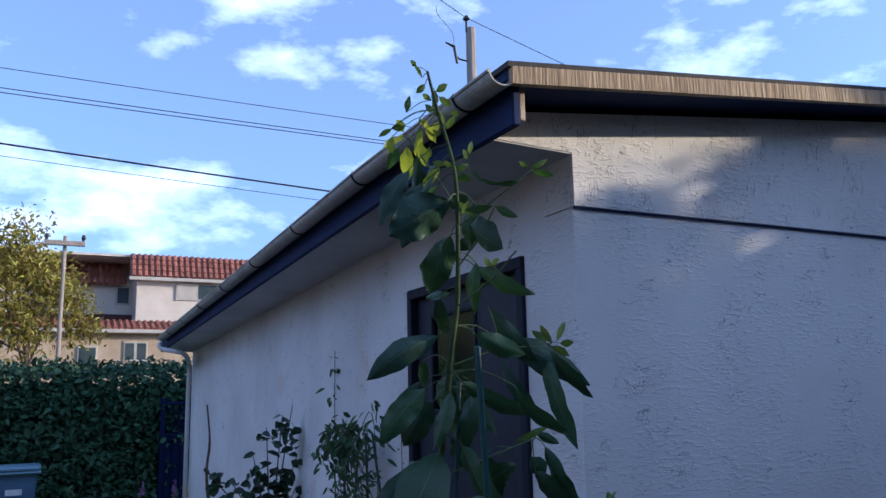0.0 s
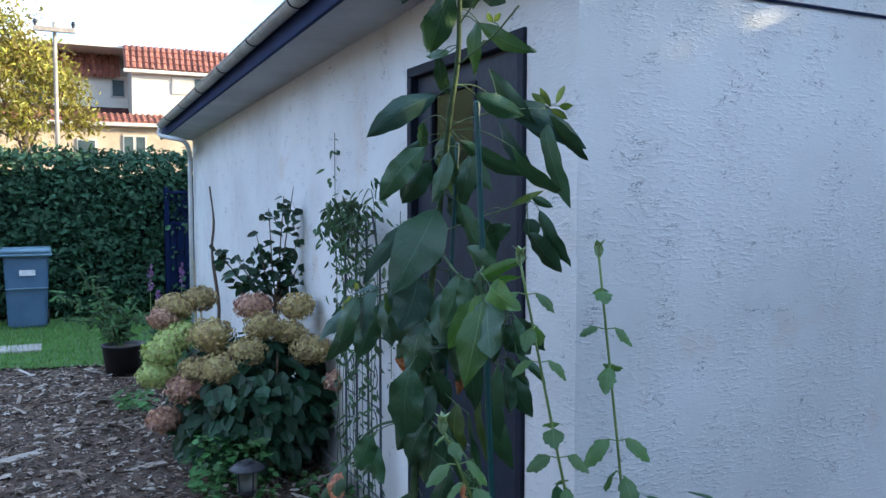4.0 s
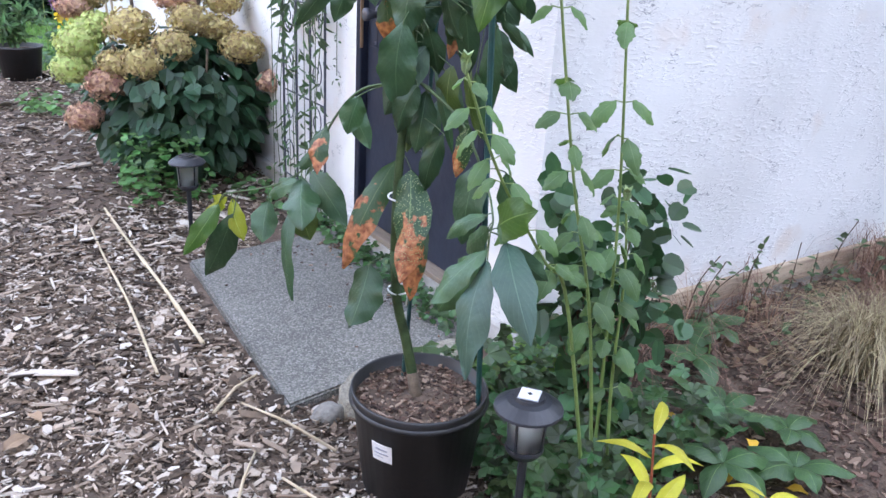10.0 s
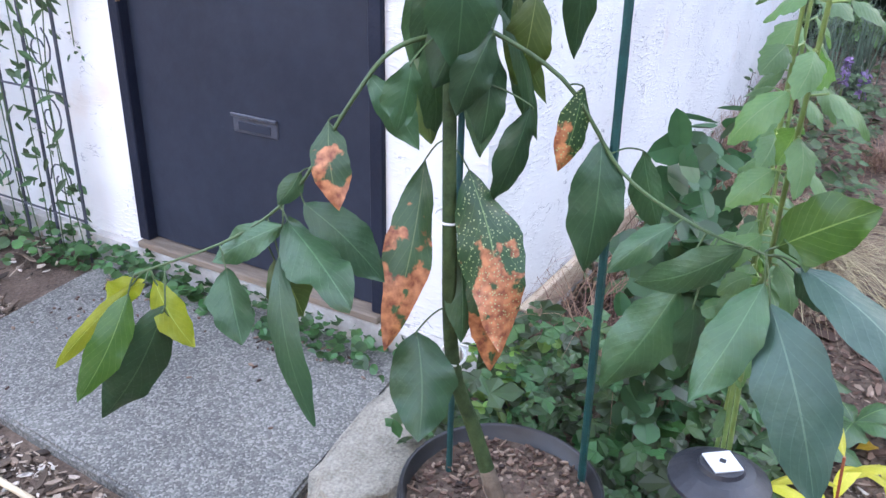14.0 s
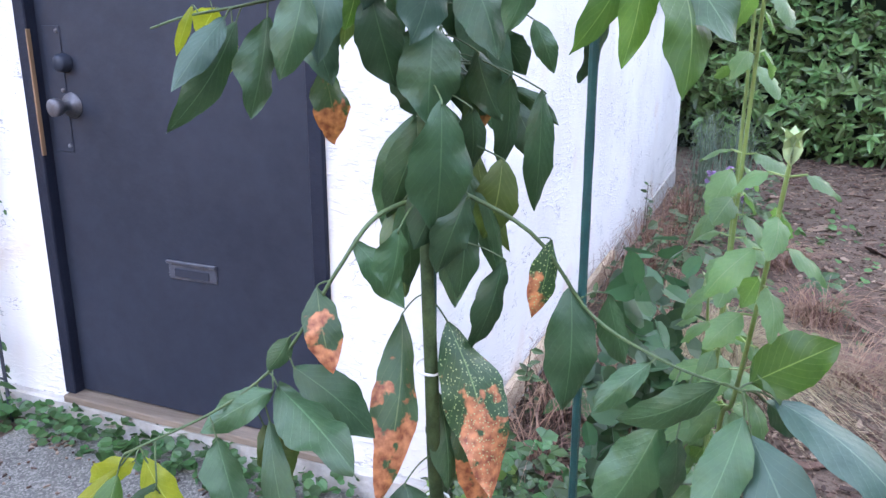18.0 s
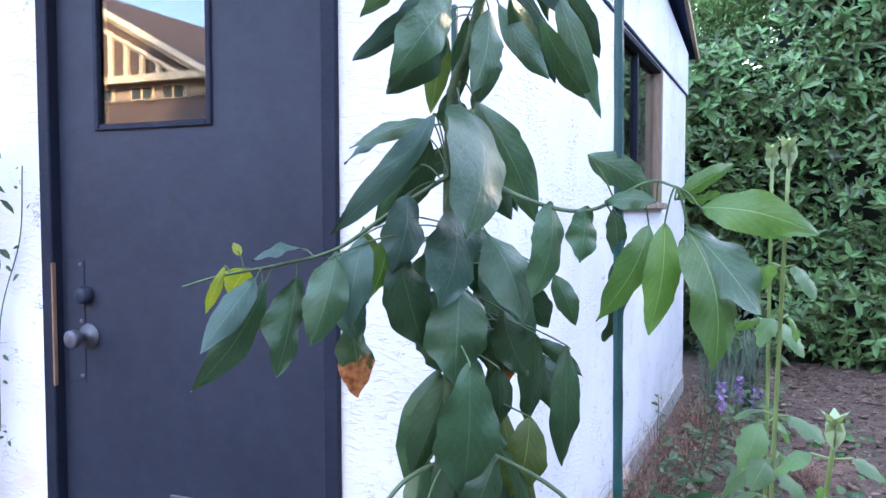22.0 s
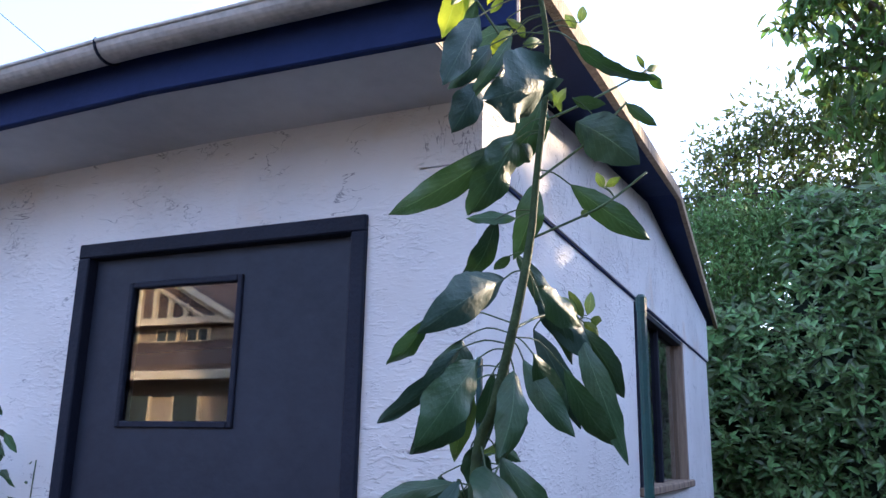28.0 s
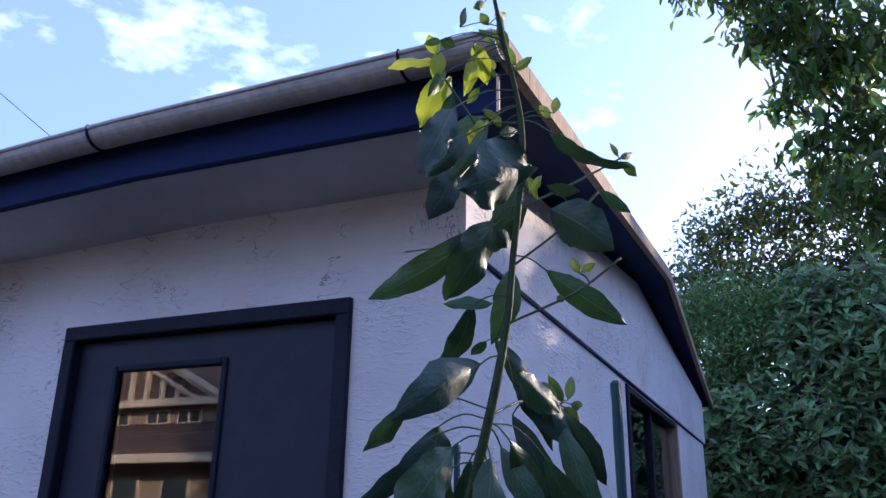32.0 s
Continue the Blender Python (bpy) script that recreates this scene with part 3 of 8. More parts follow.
def make_gable_window():
    x0, x1, z0, z1 = WIN
    win = thing("window_1", ((x0 + x1) / 2, GY, z0), "deep-set dark window with weathered timber frame", "window", kind="structure")
    d = 0.07
    part("jamb", box((x1 - 0.04, GY - 0.01, z0), (x1 + 0.005, GY + d, z1), 0.004), WOOD_GREY, win, "weathered bare timber jamb")
    part("jamb", box((x0 - 0.005, GY - 0.012, z0), (x0 + 0.045, GY + d, z1), 0.004), DOOR_TRIM, win)
    part("head", box((x0 + 0.045, GY - 0.005, z1 - 0.03), (x1 - 0.04, GY + d, z1), 0.003), DOOR_TRIM, win)
    part("sill", box((x0 - 0.02, GY - 0.04, z0 - 0.035), (x1 + 0.03, GY + d, z0 + 0.005), 0.006), WOOD_GREY, win, "weathered sill")
    part("mullion", box(((x0 + x1) / 2 - 0.02, GY + 0.02, z0 + 0.005), ((x0 + x1) / 2 + 0.02, GY + d, z1 - 0.03), 0.003), DOOR_TRIM, win)
    for a, b in ((x0 + 0.045, (x0 + x1) / 2 - 0.02), ((x0 + x1) / 2 + 0.02, x1 - 0.04)):
        p = part("pane", box((a, GY + 0.040, z0 + 0.005), (b, GY + 0.046, z1 - 0.03)), PANE, win)
        p.visible_shadow = False


make_gable_window()
SLAB = [(0.57, 2.278), (0.627, 3.54), (1.36, 3.66), (1.39, 2.40), (0.86, 2.33)]
bm = prism([(x, y, 0.06) for x, y in SLAB], (0, 0, 0.112))
bmesh.ops.bevel(bm, geom=bm.edges[:], offset=0.008, segments=2, affect="EDGES")
solid("concrete_slab", bm, CONCRETE, "worn exposed-aggregate concrete step slab at the door", "slab")




# ---- leaves ----
def leaf_material(name, dark, light, vein, rough=0.38, sheer=0.25, burn=0.0, speck=0.0):
    """A leaf blade: pale midrib and side veins along its own length, mottling, and scorched patches where burn is given."""
    m = material(name, dark, light, 22, rough, 0, fine=0.35, spread=(0.25, 0.75), vary=0.2, specular=0.45)
    n, l = m.node_tree.nodes, m.node_tree.links
    b = n["Principled BSDF"]
    uv, sep = n.new("ShaderNodeUVMap"), n.new("ShaderNodeSeparateXYZ")
    l.new(uv.outputs["UV"], sep.inputs["Vector"])

    def op(kind, a, c=None, d=None):
        q = n.new("ShaderNodeMath")
        q.operation = kind
        for i, v in enumerate((a, c, d)):
            if v is None:
                continue
            if isinstance(v, (int, float)):
                q.inputs[i].default_value = v
            else:
                l.new(v, q.inputs[i])
        return q.outputs["Value"]

    across = op("ABSOLUTE", op("SUBTRACT", sep.outputs["Y"], 0.5))
    mid = op("LESS_THAN", across, 0.013)
    slanted = op("SUBTRACT", op("MULTIPLY", sep.outputs["X"], 9.0), op("MULTIPLY", across, 6.0))
    wave = op("PINGPONG", slanted, 0.5)
    side = op("MULTIPLY", op("LESS_THAN", wave, 0.030), 0.32)
    both = op("MAXIMUM", mid, side)
    mix = n.new("ShaderNodeMixRGB")
    mix.inputs["Color2"].default_value = (*vein, 1)
    src = b.inputs["Base Color"].links[0].from_socket
    l.new(op("MULTIPLY", both, 0.6), mix.inputs["Fac"])
    l.new(src, mix.inputs["Color1"])
    colour = mix.outputs["Color"]
    co = n["Texture Coordinate"]
    if burn:
        t, r, mb = n.new("ShaderNodeTexNoise"), n.new("ShaderNodeValToRGB"), n.new("ShaderNodeMixRGB")
        t.inputs["Scale"].default_value, t.inputs["Detail"].default_value = 27.0, 6.0
        r.color_ramp.elements[0].position, r.color_ramp.elements[1].position = 0.50, 0.545
        l.new(co.outputs["Object"], t.inputs["Vector"])
        l.new(op("ADD", t.outputs["Fac"], op("MULTIPLY", op("SUBTRACT", sep.outputs["X"], 0.50), burn)), r.inputs["Fac"])
        l.new(r.outputs["Color"], mb.inputs["Fac"])
        l.new(colour, mb.inputs["Color1"])
        tone, tr2 = n.new("ShaderNodeTexNoise"), n.new("ShaderNodeValToRGB")
        tone.inputs["Scale"].default_value, tone.inputs["Detail"].default_value = 75.0, 5.0
        l.new(co.outputs["Object"], tone.inputs["Vector"])
        tr2.color_ramp.elements[0].position, tr2.color_ramp.elements[1].position = 0.32, 0.66
        tr2.color_ramp.elements[0].color, tr2.color_ramp.elements[1].color = (0.17, 0.05, 0.025, 1), (0.50, 0.21, 0.10, 1)
        l.new(tone.outputs["Fac"], tr2.inputs["Fac"])
        l.new(tr2.outputs["Color"], mb.inputs["Color2"])
        colour = mb.outputs["Color"]
    if speck:
        t, ms = n.new("ShaderNodeTexVoronoi"), n.new("ShaderNodeMixRGB")
        t.inputs["Scale"].default_value = 190.0
        l.new(co.outputs["Object"], t.inputs["Vector"])
        l.new(op("MULTIPLY", op("LESS_THAN", t.outputs["Distance"], 0.24), speck), ms.inputs["Fac"])
        l.new(colour, ms.inputs["Color1"])
        ms.inputs["Color2"].default_value = (0.35, 0.42, 0.22, 1)
        colour = ms.outputs["Color"]
    l.new(colour, b.inputs["Base Color"])
    bp = n.new("ShaderNodeBump")
    pucker = n.new("ShaderNodeTexNoise")
    pucker.inputs["Scale"].default_value, pucker.inputs["Detail"].default_value = 70.0, 3.0
    l.new(co.outputs["Object"], pucker.inputs["Vector"])
    bp.inputs["Strength"].default_value, bp.inputs["Distance"].default_value = 0.6, 0.0025
    l.new(op("ADD", op("MULTIPLY", op("SUBTRACT", wave, both), 0.22), op("MULTIPLY", pucker.outputs["Fac"], 1.1)), bp.inputs["Height"])
    l.new(bp.outputs["Normal"], b.inputs["Normal"])
    tr, ad = n.new("ShaderNodeBsdfTranslucent"), n.new("ShaderNodeMixShader")
    ad.inputs["Fac"].default_value = sheer
    bright = n.new("ShaderNodeMixRGB")
    bright.blend_type, bright.inputs["Fac"].default_value = "MULTIPLY", 1.0
    bright.inputs["Color2"].default_value = (1.6, 1.7, 0.7, 1)
    l.new(colour, bright.inputs["Color1"])
    l.new(bright.outputs["Color"], tr.inputs["Color"])
    l.new(b.outputs["BSDF"], ad.inputs[1])
    l.new(tr.outputs["BSDF"], ad.inputs[2])
    l.new(ad.outputs["Shader"], n["Material Output"].inputs["Surface"])
    return m


LEAF = {
    "G": leaf_material("leaf_green", (0.021, 0.058, 0.023), (0.042, 0.094, 0.036), (0.10, 0.18, 0.09), 0.44, 0.09),
    # B is tinted blue for the sky's sheen on the blade
    "B": leaf_material("leaf_sky_sheen", (0.022, 0.057, 0.040), (0.038, 0.084, 0.055), (0.09, 0.15, 0.10), 0.5, 0.05),
    "D": leaf_material("leaf_dark", (0.015, 0.045, 0.019), (0.030, 0.074, 0.028), (0.07, 0.13, 0.06), 0.46, 0.06),
    "Y": leaf_material("leaf_new_yellow", (0.20, 0.25, 0.02), (0.34, 0.36, 0.035), (0.40, 0.48, 0.15), 0.4, 0.45),
    "O": leaf_material("leaf_olive", (0.05, 0.085, 0.025), (0.085, 0.12, 0.038), (0.22, 0.28, 0.11), 0.45),
    "F": leaf_material("leaf_fresh", (0.042, 0.100, 0.022), (0.075, 0.148, 0.032), (0.20, 0.30, 0.11), 0.4, 0.35),
    "N": leaf_material("leaf_bud", (0.065, 0.11, 0.025), (0.13, 0.175, 0.04), (0.30, 0.40, 0.15), 0.45, 0.35),
    "A": leaf_material("leaf_scorched", (0.028, 0.065, 0.028), (0.055, 0.10, 0.04), (0.16, 0.20, 0.09), 0.5, 0.25, burn=0.55),
    "S": leaf_material("leaf_spotted", (0.024, 0.065, 0.027), (0.042, 0.095, 0.035), (0.2, 0.3, 0.12), 0.42, 0.25, burn=0.50, speck=0.8),
}
STEM = material("green_stem", (0.034, 0.062, 0.021), (0.070, 0.115, 0.038), 30, 0.55, 0.25, 160)
TRUNK = material("dark_green_bark", (0.024, 0.040, 0.016), (0.056, 0.086, 0.032), 30, 0.7, 0.35, 140, specular=0.2)
TWIG = material("brown_twig", (0.07, 0.05, 0.035), (0.16, 0.12, 0.08), 30, 0.85, 0.5, 120)
FACING = Vector((-0.35, 0.95, 1.75))


def blade(base, tip, width, normal, sag=0.06, fold=0.25, ripple=0.075, rows=10, blunt=0.45, seed=0, cols=(-1, -0.5, 0, 0.5, 1), twist=0.0):
    """One leaf blade from base to tip: pointed, folded along its midrib, sagging, twisted and wavy at its edge."""
    bm = bmesh.new()
    uvl = bm.loops.layers.uv.new("UVMap")
    base, tip = Vector(base), Vector(tip)
    axis = tip - base
    length = axis.length
    axis = axis.normalized()
    normal = (normal - axis * normal.dot(axis)).normalized()
    r = random.Random(seed)
    ph = [r.uniform(0, 6) for _ in range(4)]
    bow = r.uniform(-0.05, 0.05)
    grid, uvs = [], {}
    for i in range(rows + 1):
        t = i / rows
        prof = math.sin(math.pi * t ** (0.76 + blunt * 0.3)) ** 0.80 * (1 - 0.06 * t) * 1.03 if 0 < t < 1 else 0.03
        if t > 0.9:
            prof *= 1 - 1.4 * (t - 0.9)
        hw = width * 0.5 * prof
        turn = Matrix.Rotation(twist * (t - 0.35), 3, axis)
        up = turn @ normal
        side = axis.cross(up)
        centre = base + axis * length * t + normal * (sag * length * (math.sin(math.pi * t) - 0.9 * t * t)) + axis.cross(normal) * (bow * length * math.sin(math.pi * t))
        row = []
        for c in cols:
            a, b = (ph[0], ph[1]) if c < 0 else (ph[2], ph[3])
            lift = fold * abs(c) * hw + ripple * width * abs(c) ** 2 * (math.sin(9 * t + a) + 0.55 * math.sin(20 * t + b))
            edge = 1 + (0.05 * math.sin(17 * t + b) + r.uniform(-0.045, 0.045) if abs(c) == 1 else 0)
            v = bm.verts.new(centre + side * hw * c * edge + up * lift)
            uvs[v] = (t, (c + 1) / 2)
            row.append(v)
        grid.append(row)
    for a, b in zip(grid, grid[1:]):
        for k in range(len(cols) - 1):
            f = bm.faces.new((a[k], b[k], b[k + 1], a[k + 1]))
            f.smooth = True
            for lp in f.loops:
                lp[uvl].uv = uvs[lp.vert]
    return bm


def nearest_on(path, p):
    best = None
    for a, b in zip(path, path[1:]):
        d = b - a
        t = max(0.0, min(1.0, (p - a).dot(d) / max(d.length_squared, 1e-9)))
        q = a + d * t
        if best is None or (q - p).length < best[0]:
            best = ((q - p).length, q)
    return best[1]


# ---- the potted tree ----
POT_C = (0.75, 1.81)
pot = thing("plant_pot", (*POT_C, G), "large black plastic nursery pot of bark mulch with a white label", "pot")
bm = lathe([(0, 0.0), (0.136, 0.0), (0.144, 0.01), (0.173, 0.262), (0.179, 0.265), (0.181, 0.304), (0.177, 0.308), (0.172, 0.304), (0.167, 0.25), (0, 0.25)], (*POT_C, G), 40)
part("body", bm, POT, pot, smooth=True)
bm = lathe([(0.178, 0.269), (0.185, 0.275), (0.185, 0.283), (0.178, 0.287)], (*POT_C, G), 40)
part("rim_band", bm, POT, pot, smooth=True)
bm = lathe([(0.169, 0.272), (0.10, 0.272), (0.05, 0.277), (0, 0.28)], (*POT_C, G), 26)
for v in bm.verts:
    v.co.z += 0.008 * noise.noise(v.co * 30)
part("potting_mix", bm, SOIL, pot, "dark soil under bark chips")
PAPER = material("label_paper", (0.62, 0.62, 0.63), (0.78, 0.78, 0.79), 20, 0.6)
INK = material("faded_ink", (0.25, 0.27, 0.33), (0.4, 0.42, 0.48), 60, 0.7)
a0 = math.radians(196)
def on_pot(a, z, out):
    r = 0.144 + (0.173 - 0.144) * (z - 0.01) / 0.252 + out
    return Vector((POT_C[0] + r * math.cos(a), POT_C[1] + r * math.sin(a), G + z))
def pot_patch(a_from, a_to, z0, z1, out):
    bm = bmesh.new()
    lo = [[bm.verts.new(on_pot(a_from + (a_to - a_from) * k / 4, z, o)) for k in range(5)] for z, o in ((z0, out), (z1, out), (z1, out + 0.0012), (z0, out + 0.0012))]
    for q in range(4):
        for k in range(4):
            bm.faces.new((lo[q][k], lo[q][k + 1], lo[(q + 1) % 4][k + 1], lo[(q + 1) % 4][k]))
    bmesh.ops.recalc_face_normals(bm, faces=bm.faces)
    return bm
tag = part("label_sticker", pot_patch(a0, a0 + 0.36, 0.165, 0.218, 0.0008), PAPER, pot, "creased white paper label")
for z0, z1, e0, e1 in ((0.200, 0.205, 0.08, 0.28), (0.188, 0.191, 0.05, 0.3), (0.178, 0.180, 0.06, 0.2)):
    part("print_bar", pot_patch(a0 + e0, a0 + e1, z0, z1, 0.0022), INK, tag)

tree = thing("potted_tree", (*POT_C, G + 0.26), "tall young avocado tree with drooping glossy leaves, some scorched orange", "tree")


# stem and branches, root to tip
stem = smooth_path([(.745, 1.81, .40), (.735, 1.86, .55), (.72, 1.90, .69), (.72, 1.913, .94), (.765, 1.945, 1.3), (.82, 1.965, 1.73), (.82, 1.934, 1.84), (.82, 1.897, 1.985), (.83, 1.877, 2.105), (.83, 1.866, 2.206), (.815, 1.84, 2.43), (.78, 1.86, 2.6), (.76, 1.875, 2.71)], 6)
left_low = smooth_path([(.735, 1.925, 1.22), (.65, 1.97, 1.20), (.596, 2.006, 1.13), (.56, 2.08, 1.0), (.50, 2.15, .93), (.386, 2.237, .892)], 6)
right_low = smooth_path([(.735, 1.925, 1.25), (.80, 1.78, 1.16), (.82, 1.68, 1.03), (.75, 1.55, 1.0), (.67, 1.447, 1.014)], 6)
left_mid = smooth_path([(.80, 1.96, 1.64), (.79, 2.06, 1.58), (.772, 2.148, 1.522), (.739, 2.236, 1.497), (.70, 2.32, 1.48), (.69, 2.39, 1.46)], 6)
right_mid = smooth_path([(.81, 1.955, 1.66), (.80, 1.83, 1.60), (.80, 1.74, 1.585), (.782, 1.655, 1.624), (.749, 1.61, 1.616)], 6)
top_left = smooth_path([(.815, 1.85, 2.36), (.80, 1.90, 2.43), (.755, 1.96, 2.535)], 6)
top_right = smooth_path([(.83, 1.87, 2.20), (.85, 1.78, 2.27), (.86, 1.72, 2.33)], 6)
mid_right = smooth_path([(.83, 1.877, 2.105), (.87, 1.77, 2.16), (.90, 1.70, 2.22)], 6)
side_low = smooth_path([(.82, 1.955, 1.69), (.97, 1.99, 1.73), (1.14, 2.03, 1.77)], 6)
side_hang = smooth_path([(.79, 1.95, 1.50), (.93, 2.00, 1.52), (1.08, 2.05, 1.46)], 6)
side_up = smooth_path([(.82, 1.90, 1.96), (.95, 1.89, 2.0), (1.08, 1.865, 2.01)], 6)
top_side = smooth_path([(.825, 1.86, 2.30), (.89, 1.78, 2.36), (.96, 1.70, 2.43)], 6)
n = len(stem) - 1
part("trunk", tube(stem, [0.0138 * (1 - 0.82 * (i / n) ** 0.8) + 0.001 for i in range(n + 1)], 10), TRUNK, tree, "green stem, brown at its foot", True)
for path in (left_low, right_low, left_mid, right_mid):
    k = len(path) - 1
    part("branch", tube(path, [0.0040 - 0.0022 * i / k for i in range(k + 1)], 7), STEM, tree, smooth=True)
for path in (top_left, top_right, mid_right, side_low, side_hang, side_up, top_side):
    part("twig", tube(path, 0.0022, 6), STEM, tree, smooth=True)
part("stem_foot", tube([stem[0], stem[1], stem[3]], [0.0185, 0.0165, 0.0140], 10), TWIG, tree, smooth=True)


def leaf(path, base, tip, width, mat, twist=0):
    base, tip = Vector(base), Vector(tip)
    seed = int(abs(base.x * 977 + base.y * 613 + tip.z * 389) * 100)
    r = random.Random(seed)
    axis = (tip - base).normalized()
    normal = (FACING - (base + tip) / 2).normalized()
    normal = Matrix.Rotation(math.radians(twist + r.uniform(-24, 24)), 3, axis) @ normal
    small = (tip - base).length < 0.07
    if small:
        bm = blade(base, tip, width * 1.06, normal, r.uniform(0.03, 0.10), r.uniform(-0.35, -0.1), 0.03, 5, 0.6, seed)
    else:
        wide = (-1, -0.7, -0.35, 0, 0.35, 0.7, 1)
        bm = blade(base, tip, width * 1.02, normal, r.uniform(0.02, 0.13), r.uniform(-0.42, -0.12), r.uniform(0.045, 0.11), 18, r.uniform(0.35, 0.85), seed, wide, math.radians(r.uniform(-20, 20)))
    root = nearest_on(path, base + (base - tip) * 0.12 + Vector((0, 0, 0.01)))
    if (root - base).length > 0.006:
        mid = (root + base) / 2 + Vector((0, 0, 0.12 * (root - base).length))
        stalk = tube(smooth_path([root, mid, base, base + axis * 0.01], 3), 0.0010 if small else 0.0014, 5)
        for f in stalk.faces:
            f.material_index = 1
        join(bm, stalk)
    return part("leaf", bm, [mat, STEM], tree)


leaf(stem, (0.829, 1.800, 2.442), (0.889, 1.681, 2.365), 0.034, LEAF["D"], 60)
leaf(top_left, (0.741, 1.973, 2.535), (0.757, 2.007, 2.451), 0.039, LEAF["Y"])
leaf(top_left, (0.767, 1.956, 2.548), (0.806, 1.994, 2.492), 0.034, LEAF["Y"])
leaf(top_left, (0.733, 1.969, 2.562), (0.700, 2.047, 2.554), 0.029, LEAF["Y"], 50)
leaf(top_left, (0.730, 1.966, 2.573), (0.713, 1.975, 2.607), 0.026, LEAF["Y"])
leaf(top_left, (0.761, 1.949, 2.510), (0.765, 1.995, 2.384), 0.034, LEAF["G"], 20)
leaf(top_left, (0.791, 1.894, 2.466), (0.793, 1.983, 2.448), 0.034, LEAF["G"], 40)
leaf(stem, (0.790, 1.894, 2.452), (0.723, 1.966, 2.297), 0.022, LEAF["G"], 40)
leaf(stem, (0.748, 1.936, 2.353), (0.721, 1.969, 2.263), 0.052, LEAF["B"])
leaf(stem, (0.783, 1.816, 2.358), (0.649, 1.877, 2.271), 0.112, LEAF["B"])
leaf(top_right, (0.832, 1.797, 2.297), (0.857, 1.704, 2.221), 0.078, LEAF["B"])
leaf(top_right, (0.819, 1.800, 2.333), (0.872, 1.756, 2.337), 0.023, LEAF["G"], 30)
leaf(top_right, (0.859, 1.722, 2.329), (0.893, 1.677, 2.295), 0.021, LEAF["G"], 20)
leaf(stem, (0.854, 1.816, 2.198), (0.939, 1.701, 2.114), 0.045, LEAF["G"], 15)
leaf(stem, (0.807, 1.896, 2.268), (0.858, 2.167, 2.177), 0.053, LEAF["G"], 30)
leaf(stem, (0.828, 1.898, 2.289), (0.795, 1.963, 2.144), 0.076, LEAF["G"])
leaf(stem, (0.820, 1.896, 2.140), (0.786, 1.972, 2.139), 0.024, LEAF["G"], 30)
leaf(stem, (0.804, 1.926, 2.136), (0.861, 2.009, 2.040), 0.040, LEAF["G"])
leaf(stem, (0.814, 1.906, 2.076), (0.838, 1.943, 2.059), 0.018, LEAF["G"])
leaf(mid_right, (0.859, 1.800, 2.144), (0.861, 1.789, 2.153), 0.013, LEAF["N"])
leaf(mid_right, (0.867, 1.763, 2.190), (0.854, 1.771, 2.214), 0.015, LEAF["N"])
leaf(mid_right, (0.868, 1.761, 2.192), (0.873, 1.737, 2.207), 0.013, LEAF["N"])
leaf(stem, (0.794, 1.842, 2.560), (0.782, 1.859, 2.603), 0.016, LEAF["N"])
leaf(stem, (0.793, 1.847, 2.550), (0.808, 1.816, 2.579), 0.016, LEAF["N"])
leaf(stem, (0.784, 1.859, 2.581), (0.770, 1.875, 2.629), 0.016, LEAF["N"])
leaf(stem, (0.776, 1.867, 2.613), (0.773, 1.862, 2.657), 0.016, LEAF["N"])
leaf(stem, (0.773, 1.877, 2.602), (0.763, 1.901, 2.631), 0.016, LEAF["N"])
leaf(stem, (0.769, 1.896, 2.576), (0.775, 1.916, 2.567), 0.016, LEAF["N"])
leaf(stem, (0.771, 1.897, 2.560), (0.796, 1.878, 2.547), 0.016, LEAF["N"])
leaf(stem, (0.775, 1.904, 2.519), (0.784, 1.930, 2.495), 0.016, LEAF["N"])
leaf(stem, (0.782, 1.901, 2.478), (0.809, 1.875, 2.469), 0.016, LEAF["N"])
leaf(stem, (0.830, 1.835, 2.327), (0.838, 1.813, 2.363), 0.015, LEAF["N"])
leaf(stem, (0.828, 1.837, 2.337), (0.822, 1.850, 2.368), 0.015, LEAF["N"])
leaf(stem, (0.820, 1.844, 2.366), (0.855, 1.826, 2.325), 0.015, LEAF["N"])
leaf(stem, (0.828, 1.794, 2.462), (0.821, 1.811, 2.490), 0.016, LEAF["N"])
leaf(stem, (0.829, 1.787, 2.472), (0.831, 1.781, 2.505), 0.016, LEAF["N"])
leaf(stem, (0.793, 1.909, 2.034), (0.624, 1.963, 1.930), 0.067, LEAF["B"])
leaf(stem, (0.816, 2.053, 1.980), (0.853, 2.145, 1.905), 0.035, LEAF["G"])
leaf(stem, (0.770, 1.973, 1.924), (0.694, 2.064, 1.804), 0.042, LEAF["B"])
leaf(stem, (0.774, 1.944, 1.908), (0.665, 1.989, 1.775), 0.069, LEAF["G"])
leaf(stem, (0.882, 1.882, 2.038), (1.000, 1.835, 1.985), 0.053, LEAF["G"])
leaf(stem, (0.965, 1.912, 2.028), (1.176, 1.815, 1.906), 0.072, LEAF["B"])
leaf(stem, (0.976, 1.865, 1.911), (1.097, 1.800, 1.776), 0.047, LEAF["G"])
leaf(stem, (0.837, 1.877, 1.922), (1.039, 1.867, 1.832), 0.051, LEAF["G"])
leaf(stem, (0.818, 1.901, 1.894), (0.770, 1.908, 1.762), 0.049, LEAF["G"])
leaf(stem, (0.831, 1.994, 1.890), (0.919, 2.044, 1.752), 0.047, LEAF["O"])
leaf(stem, (0.842, 1.944, 1.894), (0.901, 1.981, 1.773), 0.034, LEAF["G"])
leaf(stem, (0.805, 1.943, 1.750), (0.646, 1.853, 1.562), 0.120, LEAF["D"])
